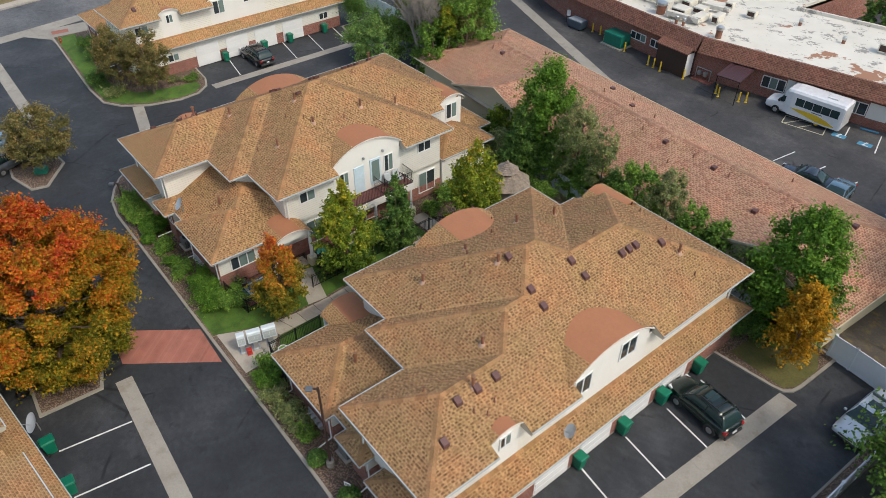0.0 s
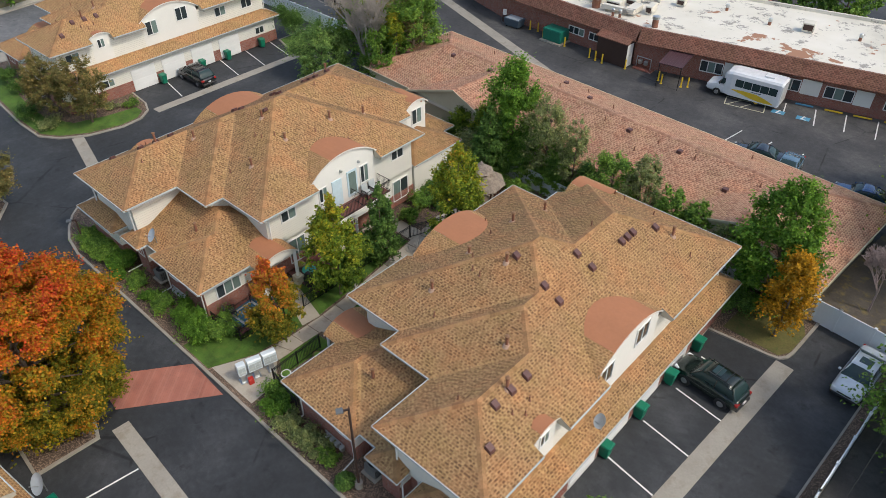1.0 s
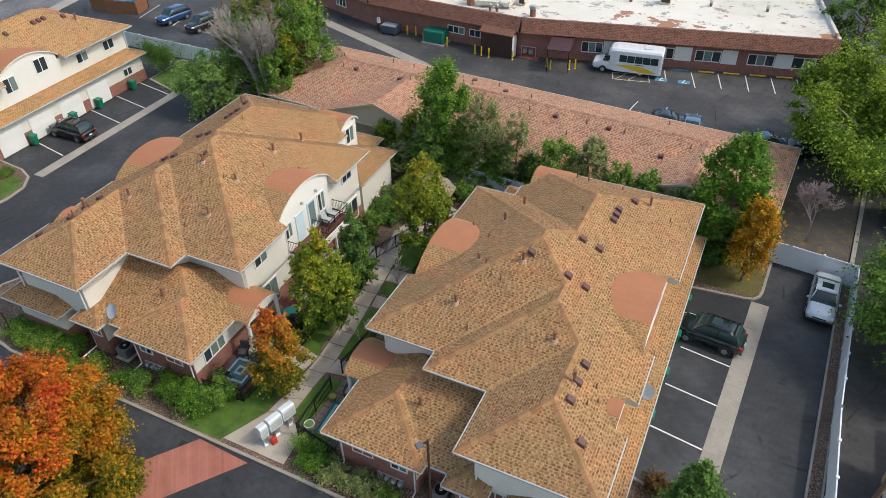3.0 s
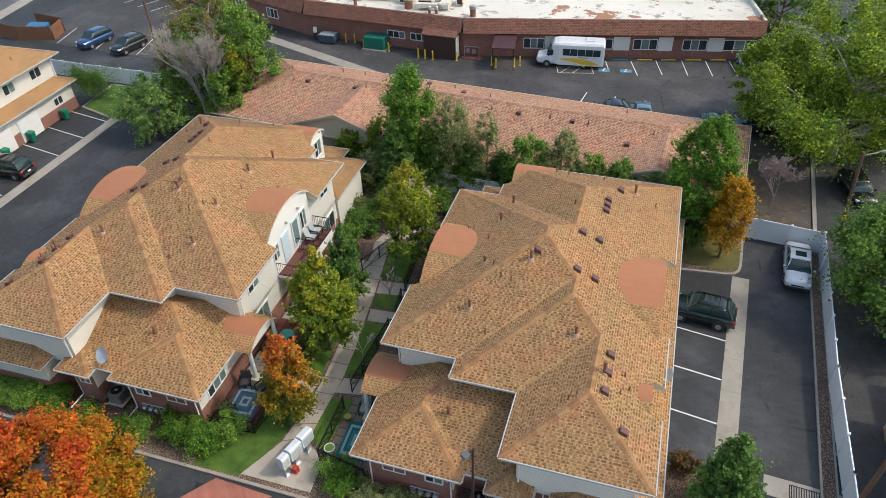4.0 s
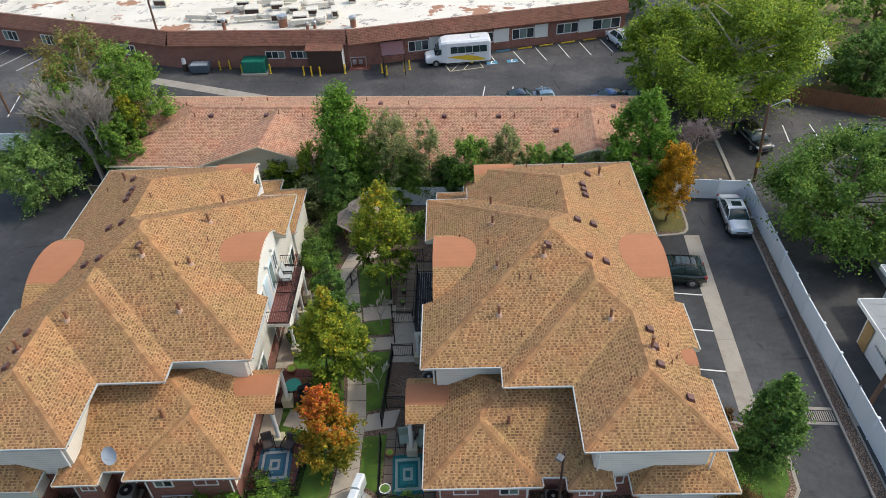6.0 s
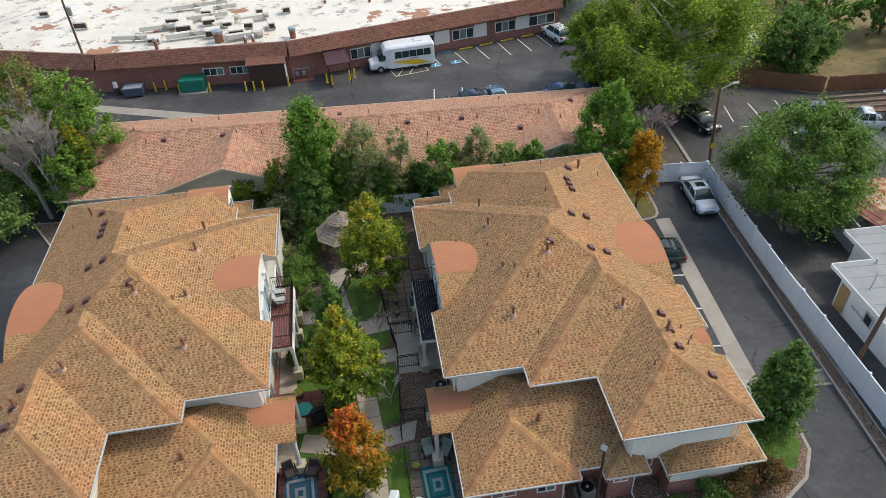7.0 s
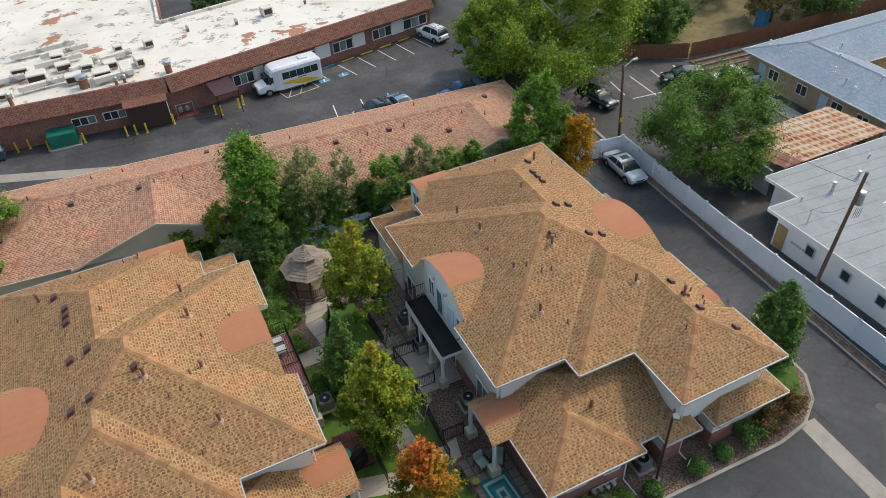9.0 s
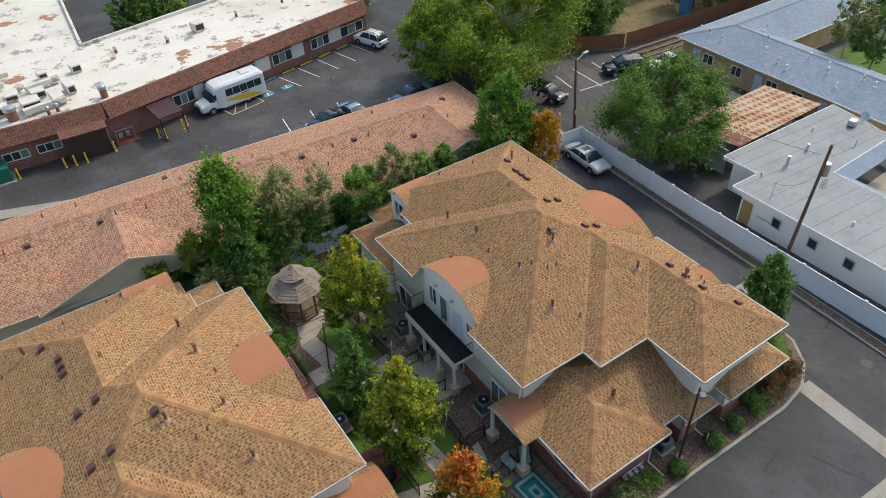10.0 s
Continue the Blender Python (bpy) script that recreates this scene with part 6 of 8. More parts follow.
def car(m, paint, label, kind="sedan", length=4.7, width=1.8, group="parked cars", roof_mat=None, sunroof=False, rails=False):
    t = thing("car", m, label, "car", group)
    H = {"sedan": 1.44, "suv": 1.76, "hatch": 1.5, "pickup": 1.8}[kind]
    hood, deck = {"sedan": (0.92, 0.98), "suv": (1.08, 1.1), "hatch": (0.95, 1.0), "pickup": (1.1, 1.12)}[kind]
    a = length / 2
    body = loft([ring(a, width * 0.72, 0.42, hood - 0.28), ring(a - 0.1, width * 0.88, 0.3, hood - 0.14), ring(a - 0.45, width * 0.97, 0.24, hood - 0.05), ring(a - 1.25, width, 0.22, hood),
                 ring(0.2, width, 0.22, hood + 0.04), ring(-a + 1.1, width, 0.22, deck), ring(-a + 0.35, width * 0.97, 0.26, deck - 0.03), ring(-a + 0.08, width * 0.9, 0.32, deck - 0.12), ring(-a, width * 0.8, 0.42, deck - 0.22)])
    for f in body.faces:
        f.smooth = True
    part("body", body, paint, t)
    # greenhouse: windscreen foot, roof front, roof rear, rear window foot along x
    f0, f1, r1, r0 = {"sedan": (a - 1.2, a - 1.95, -a + 1.5, -a + 0.7), "suv": (a - 1.05, a - 1.75, -a + 0.62, -a + 0.16), "hatch": (a - 1.1, a - 1.75, -a + 0.8, -a + 0.2), "pickup": (a - 1.4, a - 2.0, a - 3.1, a - 3.3)}[kind]
    wb, wt = width * 0.91, width * 0.7
    zb, zt = hood - 0.02, H

    def cabin(stations, low, grow=0.0):
        """Rounded cross-sections of the cabin; low: share of its height at which the skin begins."""
        out = []
        for x, z in stations:
            pts = []
            for q, inset in ((low, 0.0), ((low + 1) / 2, 0.0), (0.9, 0.015), (0.975, 0.08), (1.0, 0.26)):
                zz = zb + (z - zb) * q
                pts.append(((wb + (wt - wb) * (zz - zb) / (zt - zb)) / 2 + grow - inset, zz + grow))
            out.append([(x, -y, zz) for y, zz in pts] + [(x, 0, pts[-1][1] + 0.015)] + [(x, y, zz) for y, zz in pts[::-1]])
        bm = loft(out)
        for f in bm.faces:
            f.smooth = True
        return bm

    rise = zt - zb
    roofline = [(f1 - 0.04, zt - 0.05), (f1 - 0.4, zt - 0.012), ((f1 + r1) / 2, zt), (r1 + 0.4, zt - 0.02), (r1 + 0.04, zt - 0.07)]
    part("glass", cabin([(f0, zb + 0.02), (f0 + (f1 - f0) * 0.5, zb + 0.54 * rise)] + roofline + [((r0 + r1) / 2, zb + 0.55 * rise), (r0, zb + 0.04)], 0.0), CAR_GLASS, t, "dark tinted glass")
    part("roof", cabin(roofline, 0.86, 0.014), roof_mat or paint, t)
    mid = (f1 + r1) / 2 + 0.05
    for s in (-1, 1):
        for xb, xt in ((f0 - 0.04, f1 + 0.04), (mid, mid - 0.03), (r0 + 0.12, r1 + 0.02)):
            part("pillar", tubes(((xb, s * (wb / 2 - 0.03), zb - 0.03), (xt, s * (wt / 2 + 0.0), zt - 0.07), 0.05, 0.045), n=6), paint, t)
        part("mirror", soft(boxes((f0 - 0.32, s * (width / 2 + 0.0), hood + 0.02, f0 - 0.18, s * (width / 2 + 0.17), hood + 0.16)), 0.03), paint, t)
        part("headlight", soft(boxes((a - 0.42, s * width * 0.3, hood - 0.31, a - 0.05, s * width * 0.455, hood - 0.14)), 0.04), HEAD, t)
        part("tail_light", soft(boxes((-a - 0.0, s * width * 0.3, deck - 0.38, -a + 0.22, s * width * 0.46, deck - 0.16)), 0.03), TAIL, t)
        for x in (a - 0.92, -a + 0.95):
            part("wheel_arch", tubes(((x, s * (width / 2 - 0.2), 0.35), (x, s * (width / 2 + 0.006), 0.35), 0.4), n=20), TRIM, t)
            w = part("wheel", tubes(((x, s * (width / 2 - 0.2), 0.33), (x, s * (width / 2 + 0.012), 0.33), 0.33), n=18), RUBBER, t)
            part("rim", tubes(((x, s * (width / 2 - 0.02), 0.33), (x, s * (width / 2 + 0.025), 0.33), 0.22, 0.2), n=14), RIM, w)
    part("bumper", soft(boxes((a - 0.14, -width * 0.4, 0.3, a + 0.04, width * 0.4, 0.48)), 0.04), TRIM, t)
    part("bumper", soft(boxes((-a - 0.05, -width * 0.42, 0.32, -a + 0.12, width * 0.42, 0.52)), 0.04), TRIM if kind in ("suv", "pickup") else paint, t)
    part("grille", soft(boxes((a - 0.14, -width * 0.24, hood - 0.4, a + 0.015, width * 0.24, hood - 0.26)), 0.03), TRIM, t)
    part("number_plate", boxes((-a - 0.06, -0.16, 0.6, -a + 0.02, 0.16, 0.72)), WHITE, t)
    if sunroof:
        part("sunroof", boxes((f1 - 0.95, -0.36, zt - 0.02, f1 - 0.38, 0.36, zt + 0.036)), CAR_GLASS, t)
    if rails:
        for s in (-1, 1):
            part("roof_rail", tubes(((f1 - 0.2, s * wt * 0.42, zt + 0.05), (r1 + 0.2, s * wt * 0.42, zt + 0.05), 0.025), n=6), TRIM, t)
        for k in range(3):
            x = f1 - 0.7 - k * 0.65
            part("cross_bar", tubes(((x, -wt * 0.42, zt + 0.06), (x, wt * 0.42, zt + 0.06), 0.022), n=6), TRIM, t)
    if kind == "pickup":
        part("bed", boxes((-a + 0.15, -width * 0.42, deck - 0.01, a - 3.4, width * 0.42, deck + 0.03)), TRIM, t)
    return t


P_DGREEN = glossy("paint_dark_green", (0.012, 0.022, 0.02), 0.2, 0.3, 0.6)
P_SILVER = glossy("paint_silver", (0.60, 0.65, 0.69), 0.28, 0.35, 0.6)
P_BLACK = glossy("paint_black", (0.012, 0.012, 0.014), 0.15, 0.2, 0.8)
P_BLUE = glossy("paint_blue", (0.02, 0.075, 0.2), 0.2, 0.4, 0.7)
P_GREY = glossy("paint_grey", (0.16, 0.18, 0.20), 0.25, 0.4, 0.6)
P_NAVY = glossy("paint_navy", (0.02, 0.03, 0.05), 0.2, 0.4, 0.7)
P_WHITE = glossy("paint_white", (0.72, 0.73, 0.74), 0.25, 0.0, 0.6)
P_TEAL = glossy("paint_teal", (0.02, 0.07, 0.075), 0.2, 0.4, 0.7)
P_LBLUE = glossy("paint_light_blue", (0.16, 0.26, 0.34), 0.25, 0.4, 0.6)
car(pose(8.25, 8.6, 0, 0, 0, 178), P_DGREEN, "very dark green sport utility vehicle in a stall", "suv", 4.3, 1.78, sunroof=True, rails=True)
car(pose(14.15, 15.75, 0, 0, 0, -90), P_SILVER, "silver saloon with a sunroof parked by the fence", "sedan", 4.85, 1.8, sunroof=True)
car(pose(-51.9, 7.0, 0, 0, 0, 186), P_BLACK, "black sport utility vehicle parked before garage doors", "suv", 4.8, 1.9, rails=True)
car(pose(-43.7, -19.6, 0.0, 0, 0, 118), P_GREY, "grey car parked at the street corner", "suv", 4.5, 1.8)
car(pose(-47.5, -20.6, 0.0, 0, 0, 118), P_LBLUE, "pale blue car parked at the street corner", "sedan", 4.6, 1.8)
car(pose(-66.4, 33.8, 0, 0, 0, 264), P_BLUE, "blue sport utility vehicle in the car park", "suv", 4.6, 1.85)
car(pose(-60.9, 33.5, 0, 0, 0, 262), P_BLACK, "black crossover in the car park", "suv", 4.5, 1.85)
car(pose(-2.5, 35.3, 0, 0, 0, 195), P_NAVY, "dark saloon beside the long building", "sedan", 4.6, 1.8)
car(pose(0.3, 35.1, 0, 0, 0, -80), P_LBLUE, "pale blue-grey saloon beside the long building", "sedan", 4.6, 1.8)
car(pose(6.6, 35.3, 0, 0, 0, 195), P_BLUE, "blue saloon beside the long building", "sedan", 4.6, 1.8)
car(pose(9.6, 35.5, 0, 0, 0, 195), P_NAVY, "dark blue saloon beside the long building", "sedan", 4.6, 1.8)
car(pose(9.4, 50.3, 0, 0, 0, 112), P_WHITE, "white sport utility vehicle with a roof rack", "suv", 4.4, 1.8, rails=True)
car(pose(18.6, 27.8, 0, 0, 0, 285), P_BLACK, "black estate car in the neighbouring car park", "hatch", 4.7, 1.78)
car(pose(28.9, 27.4, 0, 0, 0, 160), P_BLACK, "black sport utility vehicle in the neighbouring car park", "suv", 4.8, 1.9)
car(pose(28.2, 23.8, 0, 0, 0, 160), P_TEAL, "dark green saloon in the neighbouring car park", "sedan", 4.6, 1.8)
car(pose(33.2, 25.2, 0, 0, 0, 165), P_WHITE, "white pickup truck by the brick building", "pickup", 5.2, 1.9)


def shuttle_bus(m):
    t = thing("shuttle_bus", m, "white shuttle bus with a yellow swoosh and dark windows", "bus")
    body = loft([[(x, -w, z0), (x, w, z0), (x, w, z1 - 0.25), (x, w * 0.86, z1 - 0.05), (x, w * 0.6, z1), (x, -w * 0.6, z1), (x, -w * 0.86, z1 - 0.05), (x, -w, z1 - 0.25)]
                 for x, w, z0, z1 in ((-3.75, 1.1, 0.5, 2.75), (-3.55, 1.16, 0.4, 2.9), (1.2, 1.16, 0.4, 2.9), (1.75, 1.05, 0.5, 2.8), (2.0, 0.9, 1.6, 2.55))])
    part("body", body, P_WHITE, t)
    nose = loft([ring(3.6, 1.7, 0.45, 1.0), ring(3.5, 1.9, 0.4, 1.15), ring(2.7, 2.0, 0.35, 1.35), ring(1.6, 2.05, 0.35, 1.4)])
    part("bonnet", nose, P_WHITE, t)
    cab = loft([[(2.55, -0.9, 1.34), (2.55, 0.9, 1.34), (1.5, 0.98, 1.34), (1.5, -0.98, 1.34)], [(1.85, -0.82, 2.2), (1.85, 0.82, 2.2), (1.5, 0.9, 2.2), (1.5, -0.9, 2.2)]])
    part("windscreen", cab, CAR_GLASS, t)
    for s in (-1, 1):
        for k in range(5):
            x0 = -3.3 + k * 0.82
            part("window", boxes((x0, s * 1.155, 1.5, x0 + 0.78, s * 1.175, 2.25)), CAR_GLASS, t)
        part("cab_window", boxes((1.45, s * 1.0, 1.45, 2.1, s * 1.03, 2.0)), CAR_GLASS, t)
        bm = bmesh.new()
        tops = [(-3.2, 0.55, 0.62), (-2.4, 0.5, 0.95), (-1.4, 0.55, 1.2), (-0.2, 0.8, 1.22), (0.9, 1.05, 1.15), (1.1, 1.1, 1.12)]
        for (x0, l0, h0), (x1, l1, h1) in zip(tops[:-1], tops[1:]):
            q = [(x0, s * 1.166, l0), (x1, s * 1.166, l1), (x1, s * 1.166, h1), (x0, s * 1.166, h0)]
            face(bm, q if s < 0 else q[::-1])
        part("swoosh", bm, YELLOW, t, "yellow painted swoosh")
        part("wordmark", boxes((-1.9, s * 1.163, 1.28, -0.9, s * 1.168, 1.36)), P_GREY, t)
        for x in (2.45, -1.6):
            w = part("wheel", tubes(((x, s * 0.75, 0.4), (x, s * 1.1, 0.4), 0.4), n=18), RUBBER, t)
            part("rim", tubes(((x, s * 1.05, 0.4), (x, s * 1.125, 0.4), 0.25, 0.2), n=14), RIM if x > 0 else YELLOW, w)
        part("mirror", soft(boxes((2.2, s * 1.05, 1.4, 2.32, s * 1.35, 1.75)), 0.03), TRIM, t)
        part("headlight", soft(boxes((3.4, s * 0.55, 0.8, 3.62, s * 0.85, 1.0)), 0.03), HEAD, t)
    part("bumper", soft(boxes((3.45, -0.95, 0.35, 3.72, 0.95, 0.6)), 0.05), TRIM, t)
    part("grille", boxes((3.55, -0.45, 0.65, 3.64, 0.45, 0.95)), TRIM, t)
    part("vent", soft(boxes((-2.6, -0.5, 2.9, -1.6, 0.5, 3.02)), 0.04), P_WHITE, t)


shuttle_bus(pose(-9.4, 45.55, 0, 0, 0, 190))


# ---------------------------------------------------------------- bins, air conditioners, meters
def wheelie_bin(m):
    t = thing("wheelie_bin", m, "green plastic wheeled bin beside a garage door", "bin", "green wheeled bins")
    bm = boxes((-0.33, -0.3, 0.08, 0.33, 0.3, 1.0))
    for v in bm.verts:
        if v.co.z < 0.5:
            v.co.x *= 0.8
            v.co.y *= 0.8
    part("body", soft(bm, 0.03), GREEN_BIN, t)
    bm = boxes((-0.38, -0.34, 1.0, 0.4, 0.34, 1.1))
    for v in bm.verts:
        if v.co.z > 1.05:
            v.co.x *= 0.85
            v.co.y *= 0.85
    part("lid", soft(bm, 0.025), GREEN_BIN, t)
    part("handle", tubes(((-0.42, -0.25, 0.98), (-0.42, 0.25, 0.98), 0.02), n=6), GREEN_BIN, t)
    for s in (-1, 1):
        part("wheel", tubes(((-0.24, s * 0.26, 0.12), (-0.24, s * 0.32, 0.12), 0.12), n=12), RUBBER, t)
    return t


bin0 = wheelie_bin(pose(6.75, 0.15, 0, 0, 0, 5))
for x, y, a in ((6.55, 3.75, 4), (6.35, 7.2, 6), (6.05, 10.85, 2), (-53.7, 4.1, 8), (-54.1, 8.9, 3), (-54.4, 12.2, 6), (-54.8, 16.9, 0), (-10.6, -23.1, 96), (-7.3, -22.8, 92), (-3.6, -22.6, 95)):
    copy_thing(bin0, pose(x, y, 0, 0, 0, a))


def air_conditioner(m, s=1.0):
    t = thing("air_conditioner", m, "grey outdoor air conditioner unit on a pad", "air conditioner", "air conditioners")
    part("pad", boxes((-0.55, -0.55, 0, 0.55, 0.55, 0.08)), CONCRETE, t)
    part("casing", soft(boxes((-0.42, -0.42, 0.08, 0.42, 0.42, 0.85)), 0.05, 2), plain("ac_grey", (0.17, 0.17, 0.16), 0.1, 2, 12, 0.5), t)
    part("fan_guard", tubes(((0, 0, 0.85), (0, 0, 0.875), 0.34, 0.34), n=18), BLACK_METAL, t)
    part("fan_hub", tubes(((0, 0, 0.875), (0, 0, 0.9), 0.1, 0.08), n=10), STEEL, t)
    for k in range(7):
        z = 0.16 + k * 0.09
        part("louvre", boxes((-0.43, -0.36, z, 0.43, 0.36, z + 0.03)), BLACK_METAL, t)
    return t


ac0 = air_conditioner(M_B @ pose(-8.1, 0.75, 0.11))
for mm in (M_A @ pose(8.1, 0.75, 0.11), M_B @ pose(-15.3, 17.2, 0.11), M_B @ pose(-14.7, 8.9, 0.11), M_B @ pose(-15.3, 14.5, 0.11), M_A @ pose(16.2, 11.9, 0.11)):
    copy_thing(ac0, mm)
for mm, sx in ((M_B, 1), (M_A, -1)):
    gm = thing("gas_meters", mm @ pose(-10.9 * sx, 0.5, 0, 0, 0, 0), "row of grey gas meters on the brick wall", "meter", "gas meter rows")
    for k in range(4):
        x = -0.6 + 0.4 * k
        part("meter", soft(boxes((x - 0.14, -0.28, 0.35, x + 0.14, -0.04, 0.7)), 0.04), STEEL, gm)
        part("dial", tubes(((x, -0.28, 0.58), (x, -0.3, 0.58), 0.06), n=10), WHITE, gm)
    part("pipe", tubes(((-0.8, -0.1, 0.85), (0.8, -0.1, 0.85), 0.03), ((-0.8, -0.1, 0.85), (-0.8, -0.1, 0.1), 0.03), n=6), STEEL, gm)

# ---------------------------------------------------------------- fences
def vinyl_fence(pts, label="white vinyl privacy fence with square posts", h=1.83):
    for i in range(len(pts) - 1):
        a, b = Vector(pts[i]), Vector(pts[i + 1])
        n = max(1, round((b - a).length / 2.44))
        ang = math.degrees(math.atan2((b - a).y, (b - a).x))
        L_ = (b - a).length
        t = thing("vinyl_fence", pose(a.x, a.y, 0, 0, 0, ang), label, "fence", "white fences")
        for k in range(n + 1):
            x = L_ * k / n
            p = part("post", boxes((x - 0.065, -0.065, 0, x + 0.065, 0.065, h + 0.06)), VINYL, t)
            bm = boxes((x - 0.085, -0.085, h + 0.06, x + 0.085, 0.085, h + 0.09))
            part("post_cap", bm, VINYL, p)
            if k < n:
                x1 = L_ * (k + 1) / n
                q = part("panel", boxes((x + 0.065, -0.015, 0.12, x1 - 0.065, 0.015, h - 0.1)), VINYL, t)
                part("rail", boxes((x + 0.065, -0.035, h - 0.1, x1 - 0.065, 0.035, h)), VINYL, q)
                part("rail", boxes((x + 0.065, -0.035, 0.04, x1 - 0.065, 0.035, 0.12)), VINYL, q)


vinyl_fence([(9.9, 18.75), (11.3, 18.75), (15.65, 18.55)])
vinyl_fence([(15.7, 18.5), (16.0, 5.0), (16.45, -2.4), (16.7, -7.0), (17.3, -16.0)])
vinyl_fence([(-68.0, 25.0), (-60.0, 25.2), (-49.6, 25.8)])
vinyl_fence([(-18.6, 17.0), (-9.5, 17.2), (4.6, 17.6)], "pale grey privacy fence behind the courtyard")


def wood_fence(a, b, h=1.8, label="reddish brown wooden board fence"):
    a, b = Vector(a), Vector(b)
    L_, ang = (b - a).length, math.degrees(math.atan2((b - a).y, (b - a).x))
    t = thing("board_fence", pose(a.x, a.y, 0, 0, 0, ang), label, "fence", "wooden fences")
    n = int(L_ / 0.3)
    rng = random.Random(int(L_ * 10))
    for k in range(n):
        d = rng.uniform(-0.03, 0.03)
        part("board", boxes((k * 0.3 + 0.01, -0.012, 0.05, k * 0.3 + 0.29, 0.012, h + d)), WOOD_RED, t)
    for z in (0.4, 1.4):
        part("rail", boxes((0, 0.015, z, L_, 0.06, z + 0.09)), WOOD_RED, t)


wood_fence((22.5, 36.2), (33.0, 32.0))
wood_fence((33.0, 32.0), (47.5, 31.9))
wood_fence((47.5, 31.9), (66.0, 33.0))
for a_, b_ in (((-80.4, 31.9), (-76.8, 31.6)), ((-76.8, 31.6), (-72.4, 33.0)), ((-72.4, 33.0), (-73.4, 35.8)), ((-73.4, 35.8), (-78.6, 36.2))):
    wood_fence(a_, b_, 1.8, "brown wooden boards of a bin enclosure")
dm = thing("dumpster", pose(-76.0, 34.0, 0.01, 0, 0, 14), "blue metal dumpster in a wooden enclosure", "dumpster")
bm = boxes((-1.3, -0.8, 0.15, 1.3, 0.8, 1.25))
for v in bm.verts:
    if v.co.z > 1 and v.co.y < 0:
        v.co.z -= 0.25
DUMP = glossy("dumpster_blue", (0.03, 0.16, 0.32), 0.45)
part("body", soft(bm, 0.03), DUMP, dm)
bm = boxes((-1.32, -0.85, 1.27, 1.32, 0.82, 1.31))
for v in bm.verts:
    if v.co.y < 0:
        v.co.z -= 0.25
part("lid", bm, DUMP, dm)
for x in (-1.0, 1.0):
    part("skid", boxes((x - 0.1, -0.75, 0, x + 0.1, 0.75, 0.15)), BLACK_METAL, dm)


def iron_fence(pts, h=1.15):
    for i in range(len(pts) - 1):
        a, b = Vector(pts[i]), Vector(pts[i + 1])
        L_, ang = (b - a).length, math.degrees(math.atan2((b - a).y, (b - a).x))
        if L_ < 0.3:
            continue
        t = thing("iron_fence", pose(a.x, a.y, 0.1, 0, 0, ang), "low black metal patio fence with thin pickets", "fence", "patio fences")
        n = max(1, round(L_ / 1.8))
        for k in range(n + 1):
            x = L_ * k / n
            part("post", boxes((x - 0.03, -0.03, 0, x + 0.03, 0.03, h + 0.06)), BLACK_METAL, t)
        for z in (0.1, h - 0.16, h - 0.03):
            part("rail", boxes((0, -0.018, z, L_, 0.018, z + 0.035)), BLACK_METAL, t)
        bm = bmesh.new()
        for k in range(int(L_ / 0.115)):
            x = 0.06 + k * 0.115
            box(bm, x - 0.009, -0.009, 0.1, x + 0.009, 0.009, h)
        part("picket_infill", bm, BLACK_METAL, t, kind="stuff")


def b_pts(*pts):
    return [to_world(M_B, x, y) for x, y in pts]


def a_pts(*pts):
    return [to_world(M_A, x, y) for x, y in pts]


iron_fence(b_pts((-14.3, 0.4), (-17.2, 0.9)))
iron_fence(b_pts((-17.2, 0.9), (-17.35, 4.6)))
iron_fence(b_pts((-17.4, 5.9), (-17.1, 11.4)))
iron_fence(b_pts((-17.05, 12.6), (-17.3, 14.4)))
iron_fence(b_pts((-17.4, 15.4), (-17.9, 20.9), (-15.4, 20.9)))
iron_fence(b_pts((-17.2, 7.2), (-15.9, 7.2)))
iron_fence(b_pts((-17.1, 11.4), (-15.8, 11.4)))
iron_fence(b_pts((-17.3, 14.4), (-15.9, 14.4)))
iron_fence(a_pts((14.4, 0.6), (17.0, 0.9)))
iron_fence(a_pts((17.0, 0.9), (17.3, 4.2)))
iron_fence(a_pts((17.6, 5.6), (17.6, 9.6)))
iron_fence(a_pts((17.5, 10.8), (17.6, 16.0), (19.0, 19.5)))

# ---------------------------------------------------------------- patios
PAVE_GREY = plain("patio_paver", (0.21, 0.165, 0.125), 0.2, 0.8, 9.0, 0.9, bump=0.2)
JOINT = plain("joint_soil", (0.05, 0.04, 0.03), 0.3, 2.0, 12.0, 0.95)
PAVE_RED = plain("patio_tile_red", (0.17, 0.06, 0.05), 0.2, 0.8, 9.0, 0.85, bump=0.2)


def patio(m, x0, y0, x1, y1, material, label, size=0.6):
    t = solid("patio", boxes((x0, y0, 0.05, x1, y1, 0.118)), JOINT, m, label, "patio", kind="structure")
    nx, ny = max(1, round((x1 - x0) / size)), max(1, round((y1 - y0) / size))
    sx, sy = (x1 - x0) / nx, (y1 - y0) / ny
    bm = boxes((0.025, 0.025, 0.1, sx - 0.025, sy - 0.025, 0.132))
    first = None
    for i in range(nx):
        for j in range(ny):
            if first is None:
                first = part("paver", bm, material, t)
                first.location = (x0, y0, 0)
            else:
                ob = new("paver", first.data)
                ob.parent = t
                ob.location = (x0 + i * sx, y0 + j * sy, 0)


